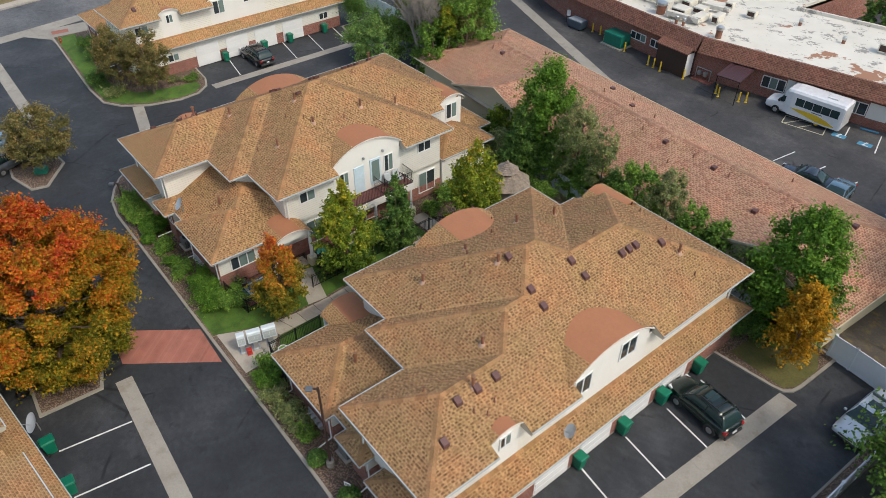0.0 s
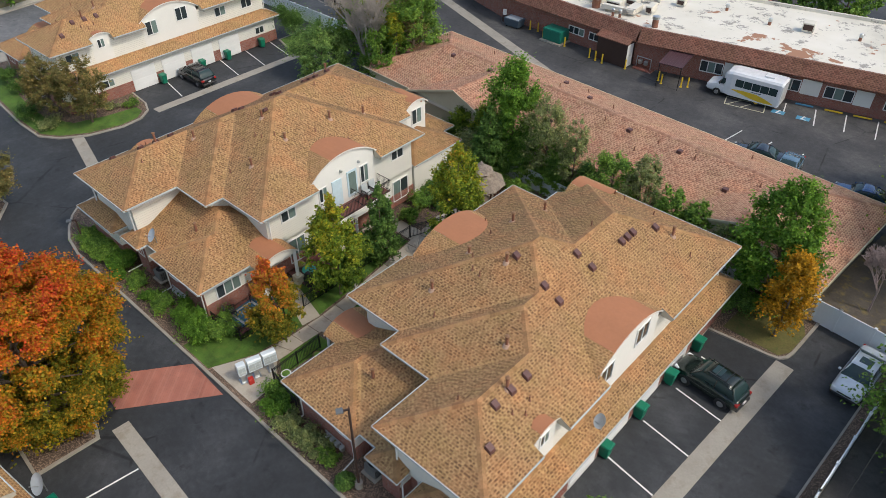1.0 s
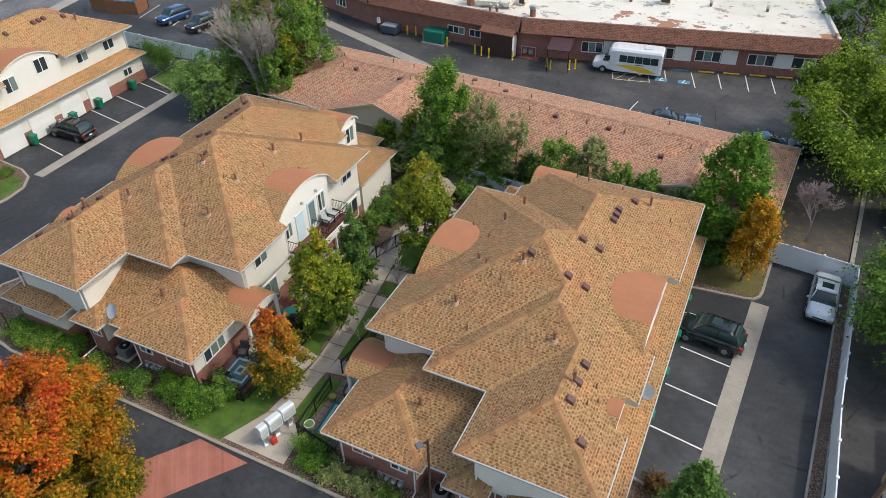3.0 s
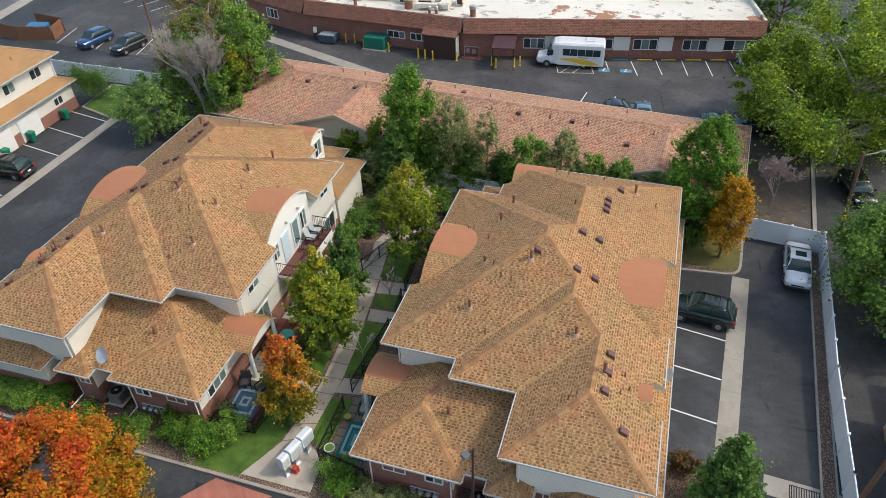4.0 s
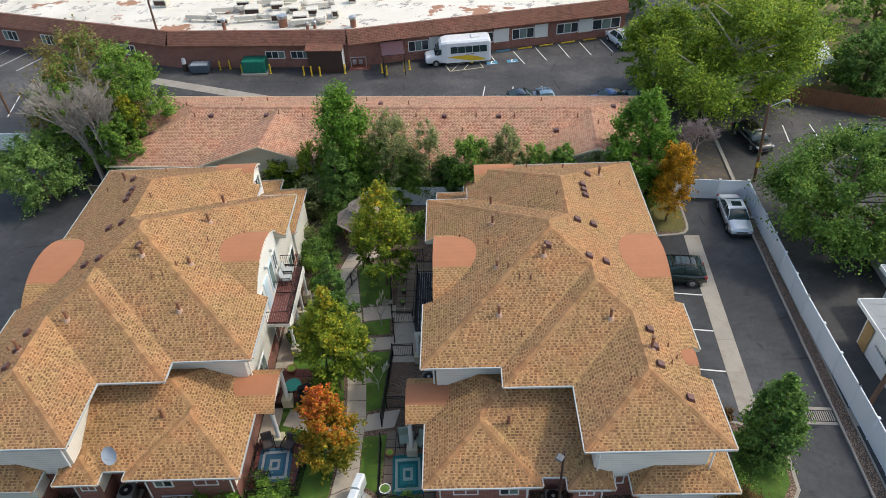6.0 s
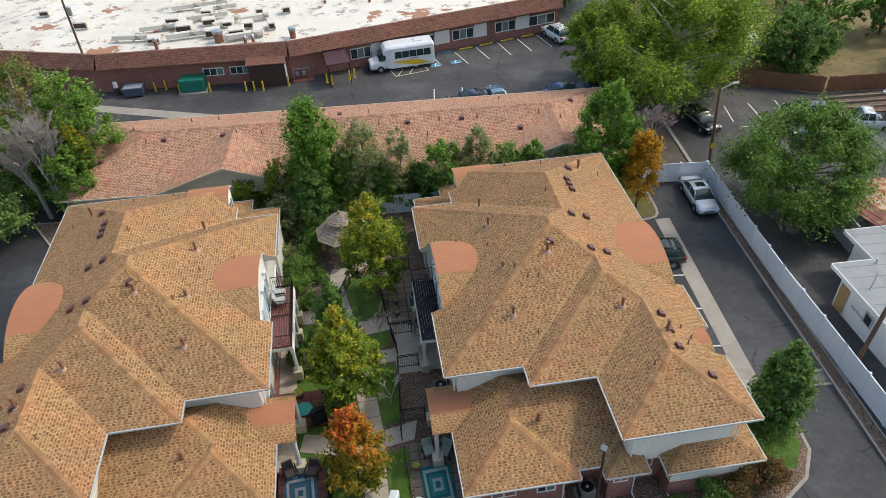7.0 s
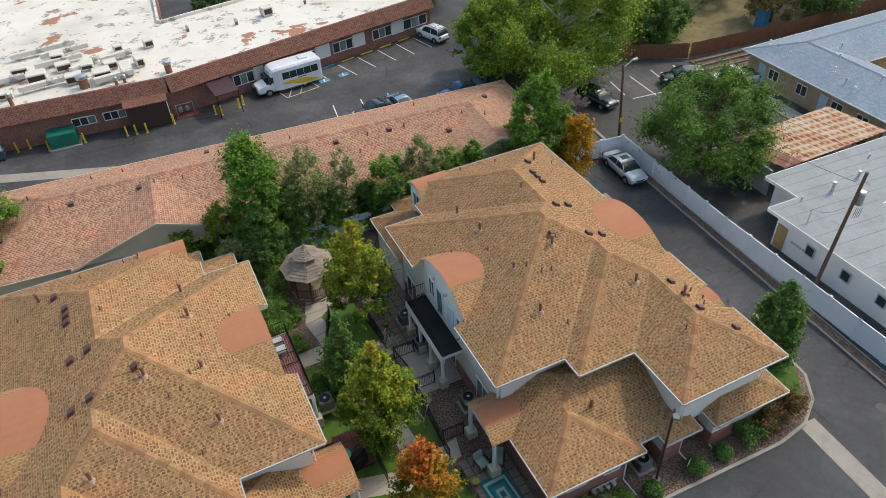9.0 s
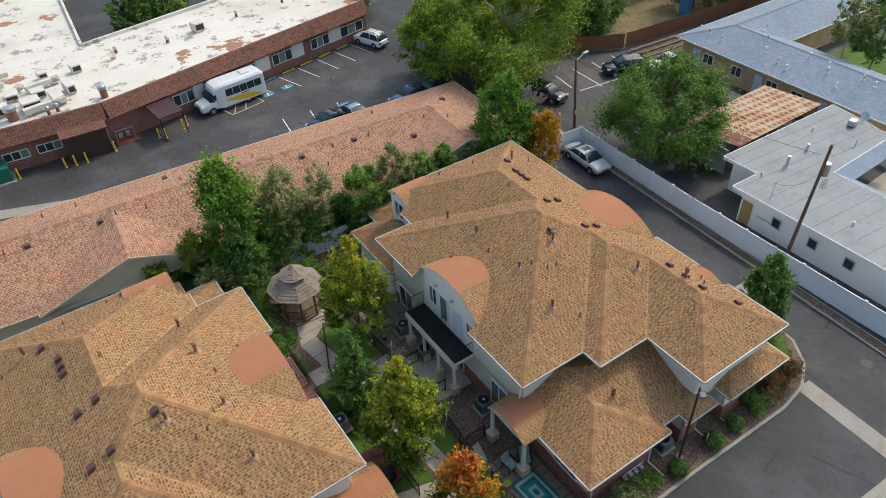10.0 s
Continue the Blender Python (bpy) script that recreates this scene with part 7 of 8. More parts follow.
patio(M_B, -17.2, 15.2, -14.1, 20.7, PAVE_GREY, "grey square pavers of a fenced patio")
patio(M_B, -17.1, 1.0, -14.3, 5.6, PAVE_GREY, "grey square pavers of a fenced patio")
patio(M_A, 14.2, 6.9, 17.4, 9.6, PAVE_RED, "dark red tiles of a fenced patio")
patio(M_A, 14.3, 1.0, 16.9, 4.4, PAVE_RED, "dark red tiles of a fenced patio")
flat("patio", b_pts((-17.2, 10.9), (-14.1, 10.9), (-14.1, 15.1), (-17.2, 15.1)), WALK, "concrete porch floor under the balcony", 0.105)
flat("patio", a_pts((14.1, 4.4), (17.3, 4.4), (17.3, 6.8), (14.1, 6.8)), WALK, "concrete porch floor", 0.105)
flat("patio", a_pts((14.1, 10.0), (17.3, 10.0), (17.3, 15.6), (14.1, 15.6)), WALK, "concrete porch floor under the balcony", 0.105)


def rug(m, w, d, c1, c2, c3, label):
    t = thing("outdoor_rug", m, label, "rug", "outdoor rugs")
    for k, (s, c) in enumerate(((1.0, c1), (0.82, c2), (0.66, c1), (0.5, c3), (0.32, c2), (0.16, c1))):
        mm_ = plain("rug_%d" % (int(c[0] * 100) + int(c[2] * 10) + k), c, 0.1, 2, 20, 0.95, bump=0.2)
        part("rug_band", boxes((-w / 2 * s, -d / 2 * s, 0.0, w / 2 * s, d / 2 * s, 0.012 + 0.003 * k)), mm_, t)


rug(M_B @ pose(-15.75, 2.7, 0.135, 0, 0, 3), 1.7, 2.5, (0.01, 0.13, 0.14), (0.28, 0.38, 0.33), (0.02, 0.2, 0.2), "teal outdoor rug with concentric pale rectangles on pavers")
rug(M_A @ pose(15.5, 2.6, 0.135, 0, 0, 3), 1.8, 2.2, (0.04, 0.13, 0.2), (0.4, 0.43, 0.42), (0.05, 0.16, 0.22), "blue and white patterned outdoor rug on tiles")
CUSH = plain("cushion_sage", (0.32, 0.40, 0.33), 0.1, 2, 14, 0.95, bump=0.2)
CUSH_D = plain("cushion_dark", (0.07, 0.06, 0.06), 0.15, 2, 14, 0.95, bump=0.2)
TEAL_PL = glossy("teal_plastic", (0.01, 0.28, 0.22), 0.4)


def armchair(m, cushion, label):
    t = thing("patio_chair", m, label, "chair", "patio chairs")
    part("seat", soft(boxes((-0.3, -0.3, 0.34, 0.3, 0.3, 0.48)), 0.04), cushion, t)
    bm = boxes((-0.3, 0.26, 0.42, 0.3, 0.38, 0.95))
    for v in bm.verts:
        if v.co.z > 0.7:
            v.co.y += 0.12
    part("backrest", soft(bm, 0.04), cushion, t)
    for s in (-1, 1):
        part("armrest", boxes((s * 0.32, -0.3, 0.6, s * 0.38, 0.34, 0.64)), BLACK_METAL, t)
        for y in (-0.28, 0.3):
            part("leg", boxes((s * 0.35 - 0.02, y - 0.02, 0, s * 0.35 + 0.02, y + 0.02, 0.6)), BLACK_METAL, t)
    return t


armchair(M_B @ pose(-15.1, 4.5, 0.135, 0, 0, -30), CUSH, "black metal chair with sage cushions on pavers")
armchair(M_B @ pose(-16.0, 4.7, 0.135, 0, 0, 10), CUSH, "black metal chair with sage cushions on pavers")
armchair(M_A @ pose(15.0, 3.7, 0.135, 0, 0, 20), CUSH_D, "dark wicker chair with dark cushions on the patio")
armchair(M_A @ pose(16.2, 3.6, 0.135, 0, 0, -20), CUSH_D, "dark wicker chair with dark cushions on the patio")
armchair(M_A @ pose(15.0, 1.7, 0.135, 0, 0, 160), CUSH_D, "dark wicker chair with dark cushions on the patio")
for x in (0.0, 0.75):
    armchair(M_A @ pose(14.75, 14.6 + x, 3.0, 0, 0, 90), plain("cushion_grey", (0.42, 0.45, 0.45), 0.1, 2, 14, 0.9), "grey cushioned chair on the balcony")


def planter(m, r, h, material, plant, label):
    t = thing("planter", m, label, "planter", "plant pots")
    bm = bmesh.new()
    tube(bm, (0, 0, 0), (0, 0, h), r * 0.72, r, 14)
    part("pot", bm, material, t)
    part("rim", tubes(((0, 0, h - 0.05), (0, 0, h + 0.02), r * 1.06, r * 1.06), n=14), material, t)
    part("soil", tubes(((0, 0, h - 0.01), (0, 0, h + 0.025), r * 0.9, r * 0.85), n=14), plant, t)


TERRA = plain("terracotta", (0.3, 0.12, 0.07), 0.15, 2, 10, 0.8)
planter(M_B @ pose(-16.9, 1.6, 0.13), 0.3, 0.4, WHITE, G_DARK, "white round pot by the patio fence")
planter(M_B @ pose(-16.8, 3.9, 0.13), 0.24, 0.35, TERRA, G_MID, "terracotta pot with a green plant")
for y in (16.2, 17.4, 18.8):
    planter(M_B @ pose(-16.7, y, 0.13), 0.2, 0.3, CUSH_D, G_DARK, "dark pot on the grey pavers")
planter(M_A @ pose(14.6, 7.8, 0.13), 0.38, 0.45, WOOD, DRY_LEAF, "round wooden tub by the wall")
planter(M_A @ pose(15.4, 9.3, 0.13), 0.3, 0.4, TERRA, G_MID, "terracotta pot with a green plant")
tbl = thing("patio_table", M_A @ pose(15.8, 7.7, 0.13), "round teal patio table", "table")
part("tabletop", tubes(((0, 0, 0.68), (0, 0, 0.72), 0.5), n=20), TEAL_PL, tbl)
for k in range(4):
    c, s = math.cos(k * math.pi / 2), math.sin(k * math.pi / 2)
    part("leg", tubes(((0.1 * c, 0.1 * s, 0.68), (0.38 * c, 0.38 * s, 0), 0.02), n=6), BLACK_METAL, tbl)
gr = thing("barbecue_grill", M_A @ pose(16.6, 7.2, 0.13, 0, 0, 20), "black covered barbecue grill on the patio", "grill")
part("cart", soft(boxes((-0.45, -0.28, 0, 0.45, 0.28, 0.8)), 0.04), BLACK_METAL, gr)
part("hood", soft(boxes((-0.42, -0.26, 0.8, 0.42, 0.26, 1.12)), 0.1, 2), BLACK_METAL, gr)


# ---------------------------------------------------------------- mailboxes, lamps, poles, gazebo
MAIL_WHITE = plain("mailbox_enamel", (0.70, 0.76, 0.78), 0.05, 1.0, 6.0, 0.4, bump=0.02)


def mailbox_unit(m, w, label):
    t = thing("mailbox_cluster", m, label, "mailbox", "mailbox clusters")
    prof = [(-0.24, 0.7), (0.24, 0.7), (0.24, 1.42), (0.2, 1.5), (-0.16, 1.56), (-0.24, 1.5)]
    rows = [[(x, y, z) for y, z in prof] for x in (-w / 2, w / 2)]
    part("cabinet", loft(rows), MAIL_WHITE, t)
    cnt = max(2, int(w / 0.3))
    for i in range(cnt):
        for j in range(3):
            x = -w / 2 + 0.04 + i * (w - 0.08) / cnt
            part("door", boxes((x + 0.01, -0.25, 0.8 + j * 0.18, x + (w - 0.08) / cnt - 0.01, -0.24, 0.96 + j * 0.18)), GUTTER, t)
    part("pedestal", boxes((-0.15, -0.15, 0, 0.15, 0.15, 0.75)), STEEL, t)
    part("base", boxes((-0.25, -0.25, 0, 0.25, 0.25, 0.04)), STEEL, t)


mailbox_unit(pose(-11.2, -9.75, 0.12, 0, 0, 78), 0.85, "white mailbox cluster with a rounded top")
mailbox_unit(pose(-11.35, -10.7, 0.12, 0, 0, 78), 0.85, "white mailbox cluster with a rounded top")
mailbox_unit(pose(-11.5, -11.5, 0.12, 0, 0, 78), 0.5, "smaller white parcel locker beside the mailboxes")
fx = thing("flyer_box", pose(-11.05, -11.25, 0.12, 0, 0, 80), "small red flyer box on the walk", "box")
part("box", soft(boxes((-0.16, -0.14, 0, 0.16, 0.14, 0.45)), 0.02), glossy("flyer_red", (0.5, 0.03, 0.02), 0.4), fx)


def lamp_post(m, h=5.0):
    t = thing("lamp_post", m, "dark lamp post with a square shoebox head", "street lamp", "lamp posts")
    part("base", tubes(((0, 0, 0), (0, 0, 0.45), 0.22, 0.22), n=12), CONCRETE, t)
    part("pole", tubes(((0, 0, 0.45), (0, 0, h), 0.075, 0.06), n=8), DARK_BROWN, t)
    part("arm", boxes((-0.3, -0.04, h - 0.12, 0.0, 0.04, h - 0.04)), DARK_BROWN, t)
    part("head", soft(boxes((-0.62, -0.16, h - 0.13, -0.26, 0.16, h + 0.01)), 0.03), LAMP_HEAD, t)


lamp_post(pose(-0.95, -10.9, 0.1, 0, 0, 60), 6.5)
lamp_post(pose(-31.6, -13.2, 0.1, 0, 0, 60), 2.4)


def street_light(m, h=7.2):
    t = thing("street_light", m, "leaning wooden pole with a cobra-head street light", "street light", "poles")
    part("pole", tubes(((0, 0, 0), (-0.5, 0.1, h), 0.14, 0.1), n=10), POLE, t)
    part("arm", tubes(((-0.5, 0.1, h - 0.3), (0.7, 0.2, h + 0.1), 0.035), n=6), STEEL, t)
    part("head", soft(boxes((0.6, 0.06, h + 0.02, 1.25, 0.34, h + 0.16)), 0.05, 2), STEEL, t)
    part("sign", boxes((-0.32, -0.16, 1.5, 0.1, -0.13, 1.95)), YELLOW, t, "small yellow sign")


street_light(pose(17.2, 21.3, 0, 0, 0, 10))


def utility_pole(m, h, can=True, lean=0.0, arm=True):
    t = thing("utility_pole", m, "dark brown wooden utility pole", "utility pole", "poles")
    part("pole", tubes(((0, 0, 0), (lean, lean * -0.6, h), 0.145, 0.1), n=10), POLE, t)
    if can:
        c = part("transformer_can", tubes(((lean * 0.8 + 0.36, -0.1, h * 0.77), (lean * 0.8 + 0.36, -0.1, h * 0.77 + 0.85), 0.25), ((lean * 0.8 + 0.36, -0.1, h * 0.77 + 0.85), (lean * 0.8 + 0.36, -0.1, h * 0.77 + 0.95), 0.27, 0.2), n=14), STEEL, t, "grey metal transformer can")
        for k in range(4):
            part("cable_loop", tubes(((lean * 0.8 + 0.2 + 0.12 * k, -0.36, h * 0.76), (lean * 0.8 + 0.2 + 0.12 * k, -0.3, h * 0.68), 0.015), n=5), BLACK_METAL, c)
    if arm:
        part("crossarm", boxes((lean - 0.9, -0.05, h * 0.93, lean + 0.9, 0.05, h * 0.93 + 0.1)), POLE, t)
    else:
        part("bracket", tubes(((lean * 0.95, lean * -0.55, h * 0.95), (lean * 0.95 + 0.5, lean * -0.55 - 0.1, h * 0.91), 0.025), n=6), STEEL, t)


utility_pole(pose(17.05, -2.95, 0, 0, 0, -20), 10.5, True, 0.34, False)
utility_pole(pose(-56.2, 33.1, 0, 0, 0, 4), 11.0, can=False)
utility_pole(pose(-43.6, 45.2, 0, 0, 0, 4), 11.0)


def wire(a, b, sag, n=10):
    bm = bmesh.new()
    a, b = Vector(a), Vector(b)
    side = Vector((a.y - b.y, b.x - a.x, 0)).normalized() * 0.012
    rings = []
    for k in range(n + 1):
        p = a.lerp(b, k / n) - Vector((0, 0, sag * 4 * (k / n) * (1 - k / n)))
        rings.append([bm.verts.new(p + o) for o in (side, Vector((0, 0, 0.012)), -side, Vector((0, 0, -0.012)))])
    for r0, r1 in zip(rings[:-1], rings[1:]):
        for j in range(4):
            bm.faces.new((r0[j], r0[(j + 1) % 4], r1[(j + 1) % 4], r1[j]))
    solid("overhead_wire", bm, BLACK_METAL, I4, "thin black overhead wire between poles", "wire", "wires")


wire((17.2, -2.85, 9.6), (16.8, 21.5, 7.0), 0.6)
wire((17.25, -2.8, 7.6), (19.2, 0.8, 4.5), 0.35)
wire((-56.2, 33.1, 10.2), (-43.6, 45.2, 10.2), 0.5)

gz = thing("gazebo", pose(-14.55, 12.2, 0.11, 0, 0, 10), "eight-sided wooden gazebo with a weathered two-tier shingle roof", "gazebo")
GZ_ROOF = plain("cedar_grey", (0.27, 0.22, 0.175), 0.45, 2.0, 7.0, 0.95, bump=0.7)


def octo(r, z, n=8):
    return [(r * math.cos(2 * math.pi * (k + 0.5) / n), r * math.sin(2 * math.pi * (k + 0.5) / n), z) for k in range(n)]


part("floor", slab([p[:2] for p in octo(1.55, 0)], 0, 0.12), WOOD, gz)
for lo, hi, z0, z1 in ((2.0, 0.75, 2.3, 3.15), (1.0, 0.12, 3.35, 3.95)):
    a, b = octo(lo, z0), octo(hi, z1)
    for k in range(8):
        a0, a1, b1, b0 = Vector(a[k]), Vector(a[(k + 1) % 8]), Vector(b[(k + 1) % 8]), Vector(b[k])
        rows = 6
        bm = bmesh.new()
        for r in range(rows):
            q0, q1 = r / rows, (r + 1) / rows
            l0, l1, h1, h0 = a0.lerp(b0, q0), a1.lerp(b1, q0), a1.lerp(b1, q1), a0.lerp(b0, q1)
            up = Vector((0, 0, 0.035))
            face(bm, [tuple(l0 + up), tuple(l1 + up), tuple(h1), tuple(h0)])
            face(bm, [tuple(l0), tuple(l1), tuple(l1 + up), tuple(l0 + up)])
        part("roof_panel", bm, GZ_ROOF, gz)
part("cupola_ring", slab([p[:2] for p in octo(0.72, 0)], 3.1, 3.38), WOOD, gz)
part("finial", tubes(((0, 0, 3.9), (0, 0, 4.05), 0.16, 0.16), ((0, 0, 4.05), (0, 0, 4.2), 0.1, 0.05), n=10), GZ_ROOF, gz)
RED_WOOD = plain("gazebo_redwood", (0.14, 0.06, 0.04), 0.2, 2, 12, 0.9)
for k in range(8):
    p, q = octo(1.45, 0)[k], octo(1.45, 0)[(k + 1) % 8]
    part("post", boxes((p[0] - 0.06, p[1] - 0.06, 0.12, p[0] + 0.06, p[1] + 0.06, 2.4)), RED_WOOD, gz)
    if k != 6:
        bm = bmesh.new()
        for z in (0.3, 0.95):
            tube(bm, (p[0], p[1], z), (q[0], q[1], z), 0.03, n=5)
        for j in range(1, 7):
            x, y = lerp(p, q, j / 7)
            tube(bm, (x, y, 0.3), (x, y, 0.95), 0.018, n=4)
        part("railing", bm, RED_WOOD, gz)
hy = thing("fire_hydrant", pose(-69.3, -9.9, 0.0, 0, 0, 0), "red fire hydrant at the kerb", "hydrant")
part("barrel", tubes(((0, 0, 0), (0, 0, 0.6), 0.13, 0.11), ((0, 0, 0.6), (0, 0, 0.72), 0.14, 0.05), n=12), glossy("hydrant_red", (0.45, 0.03, 0.02), 0.45), hy)
part("outlet", tubes(((-0.2, 0, 0.42), (0.2, 0, 0.42), 0.06), n=10), STEEL, hy)
sg = thing("yard_sign", pose(1.05, -10.9, 0.1, 0, 0, 30), "small white sign on a stake in the gravel", "sign")
part("stake", boxes((-0.025, -0.025, 0, 0.025, 0.025, 0.8)), WOOD, sg)
part("board", boxes((-0.2, -0.04, 0.6, 0.2, -0.02, 0.95)), WHITE, sg)
part("lettering", boxes((-0.12, -0.046, 0.72, 0.12, -0.04, 0.76)), P_GREY, sg)
part("lettering", boxes((-0.12, -0.046, 0.82, 0.12, -0.04, 0.86)), P_GREY, sg)
for x, y, mat_ in ((-40.9, -17.6, GREEN_METAL), (-42.8, -17.4, P_GREY)):
    ub = thing("utility_box", pose(x, y, 0.1, 0, 0, 60), "low green utility box in the gravel" if mat_ is GREEN_METAL else "low grey utility box in the gravel", "utility box", "utility boxes")
    part("cover", soft(boxes((-0.5, -0.35, 0, 0.5, 0.35, 0.55)), 0.06), mat_, ub)
mh = thing("manhole_cover", pose(14.1, -11.9, 0.0), "round iron manhole cover in the asphalt", "manhole")
part("cover", tubes(((0, 0, 0), (0, 0, 0.012), 0.38), n=24), plain("iron_cover", (0.09, 0.085, 0.08), 0.2, 3, 20, 0.8), mh)

# ---------------------------------------------------------------- trees and shrubs
def leaf_cloud(lumps, count, size, seed, feather=0.5, up=0.5, tip=1.0):
    """Leaves over sprays (x, y, z, rx, ry, rz), and on twigs that reach outwards from them; feather: the share on twigs."""
    g = np.random.default_rng(seed)
    L_ = np.array(lumps, float)
    area = L_[:, 3] * L_[:, 4] + L_[:, 4] * L_[:, 5] + L_[:, 3] * L_[:, 5]
    pick = g.choice(len(L_), count, p=area / area.sum())
    d = g.normal(size=(count, 3))
    d[:, 2] = np.where(g.random(count) < 0.75, np.abs(d[:, 2]), d[:, 2])
    d /= np.linalg.norm(d, axis=1)[:, None]
    c = L_[pick, :3] + d * g.uniform(0.6, 1.05, count)[:, None] * L_[pick, 3:]
    per = 12
    n = int(count * feather) // per
    if n:
        heart = L_[:, :3].mean(0) - np.array([0, 0, 0.3 * np.ptp(L_[:, 2])])
        own = g.choice(len(L_), n, p=area / area.sum())
        out = L_[own, :3] - heart
        out /= np.linalg.norm(out, axis=1)[:, None] + 1e-6
        way = out * 0.8 + g.normal(size=(n, 3)) * 0.42 + np.array([0, 0, 0.35])
        way /= np.linalg.norm(way, axis=1)[:, None]
        reach = L_[own, 3:].max(1) * g.uniform(0.9, 2.3, n) * tip
        q = (np.arange(per) + 0.5) / per
        line = L_[own, None, :3] + way[:, None] * (reach[:, None] * q)[..., None] - np.array([0, 0, 0.12]) * (reach[:, None] * q * q)[..., None]
        line = line + g.normal(size=(n, per, 3)) * (reach[:, None] * (0.15 - 0.1 * q))[..., None]
        c[:n * per] = line.reshape(-1, 3)
        d[:n * per] = np.repeat(way, per, 0)
    nrm = g.normal(size=(count, 3)) * 0.42 + d * 0.45 + np.array([0, 0, up])
    nrm /= np.linalg.norm(nrm, axis=1)[:, None]
    a = np.cross(nrm, g.normal(size=(count, 3)))
    a /= np.linalg.norm(a, axis=1)[:, None]
    b = np.cross(nrm, a)
    s = (size * 0.7 * g.uniform(0.65, 1.35, count))[:, None]
    a, b = a * s, b * s * 0.66
    v = np.stack([c - a, c - b + nrm * s * 0.15, c + a, c + b + nrm * s * 0.15], 1).reshape(-1, 3)
    me = bpy.data.meshes.new("leaves")
    me.vertices.add(len(v))
    me.vertices.foreach_set("co", v.ravel())
    me.loops.add(len(v))
    me.loops.foreach_set("vertex_index", np.arange(len(v)))
    me.polygons.add(count)
    me.polygons.foreach_set("loop_start", np.arange(count) * 4)
    me.polygons.foreach_set("loop_total", np.full(count, 4))
    me.update()
    me.validate()
    return me


def crown_width(shape, q):
    if shape == "round":
        return math.sin(math.pi * (0.14 + 0.80 * q)) ** 0.65
    if shape == "egg":
        return math.sin(math.pi * (0.2 + 0.76 * q)) ** 0.75
    if shape == "cone":
        return min(1.0, 0.6 + 1.6 * q) * (1.0 - q ** 2.2) ** 0.9
    if shape == "oval":
        return math.sin(math.pi * (0.12 + 0.82 * q)) ** 0.8
    return (0.5 + 0.5 * q) * min(1.0, 3.0 * (1.04 - q))


def crown_lumps(rng, shape, h0, h1, r, n):
    """Flat sprays of foliage in tiers over the crown's outside, with some within."""
    out, k = [], 0
    fit = 0.18 + 0.085 * r
    while len(out) < n:
        q = rng.random()
        w = crown_width(shape, q)
        if rng.random() > w + 0.12:
            continue
        k += 1
        inner = k % 4 == 0
        s = fit * rng.uniform(0.7, 1.25) * (0.6 + 0.4 * w)
        a = k * 2.39996 + rng.uniform(-0.35, 0.35)
        reach = max(0.0, r * w * (1.0 + 0.10 * math.sin(3 * a + 5 * q) + rng.uniform(-0.08, 0.08)) - 0.75 * s)
        dd = reach * (rng.uniform(0.25, 0.7) if inner else rng.uniform(0.82, 1.0))
        flat_ = 0.55 if shape != "vase" else 0.95
        out.append((dd * math.cos(a), dd * math.sin(a), h0 + (h1 - h0) * q - 0.1 * dd, s * rng.uniform(0.9, 1.25), s * rng.uniform(0.9, 1.25), s * flat_ * rng.uniform(0.8, 1.2)))
    return out


def branch_mesh(rng, h0, h1, r, thick, lumps, n):
    bm = bmesh.new()
    lean = Vector((rng.uniform(-0.04, 0.04), rng.uniform(-0.04, 0.04), 1))
    top = lean * (h0 + 0.75 * (h1 - h0))
    steps = 5
    pts = [lean * (top.z * k / steps) for k in range(steps + 1)]
    for k in range(steps):
        tube(bm, pts[k], pts[k + 1], thick * (1 - 0.8 * k / steps), thick * (1 - 0.8 * (k + 1) / steps), 7)
    for L_ in rng.sample(lumps, min(n, len(lumps))):
        end = Vector(L_[:3])
        z = max(h0 * 0.7, end.z - rng.uniform(0.4, 0.9) * max(0.5, math.hypot(end.x, end.y)))
        start = lean * min(z, top.z * 0.95)
        midp = start.lerp(end, 0.5) + Vector((rng.uniform(-0.2, 0.2), rng.uniform(-0.2, 0.2), 0.15))
        t0 = thick * (0.5 - 0.3 * start.z / max(top.z, 0.1))
        tube(bm, start, midp, t0, t0 * 0.6, 5, False)
        tube(bm, midp, end, t0 * 0.6, t0 * 0.15, 5, False)
    return bm


def tree(m, h, r, leaf_mat, label, shape="round", trunk=1.5, thick=0.16, n_lumps=26, count=6000, size=0.14, seed=1, bark=None, name="tree", extra=None, branches=14, group="", feather=0.6, tip=1.25):
    rng = random.Random(seed)
    r, n_lumps, count = r * 1.12, int(n_lumps * 4.6), int(count * 2.5)
    t = thing(name, m, label, "tree" if name == "tree" else name.replace("_", " "), group)
    lumps = crown_lumps(rng, shape, trunk, h, r, n_lumps) + list(extra or ())
    part("trunk", branch_mesh(rng, trunk, h, r, thick, lumps, branches), bark or BARK, t)
    me = leaf_cloud(lumps, count, size, seed, feather, 0.5, tip)
    me.materials.append(leaf_mat)
    ob = new("crown", me)
    ob.parent = t
    return t


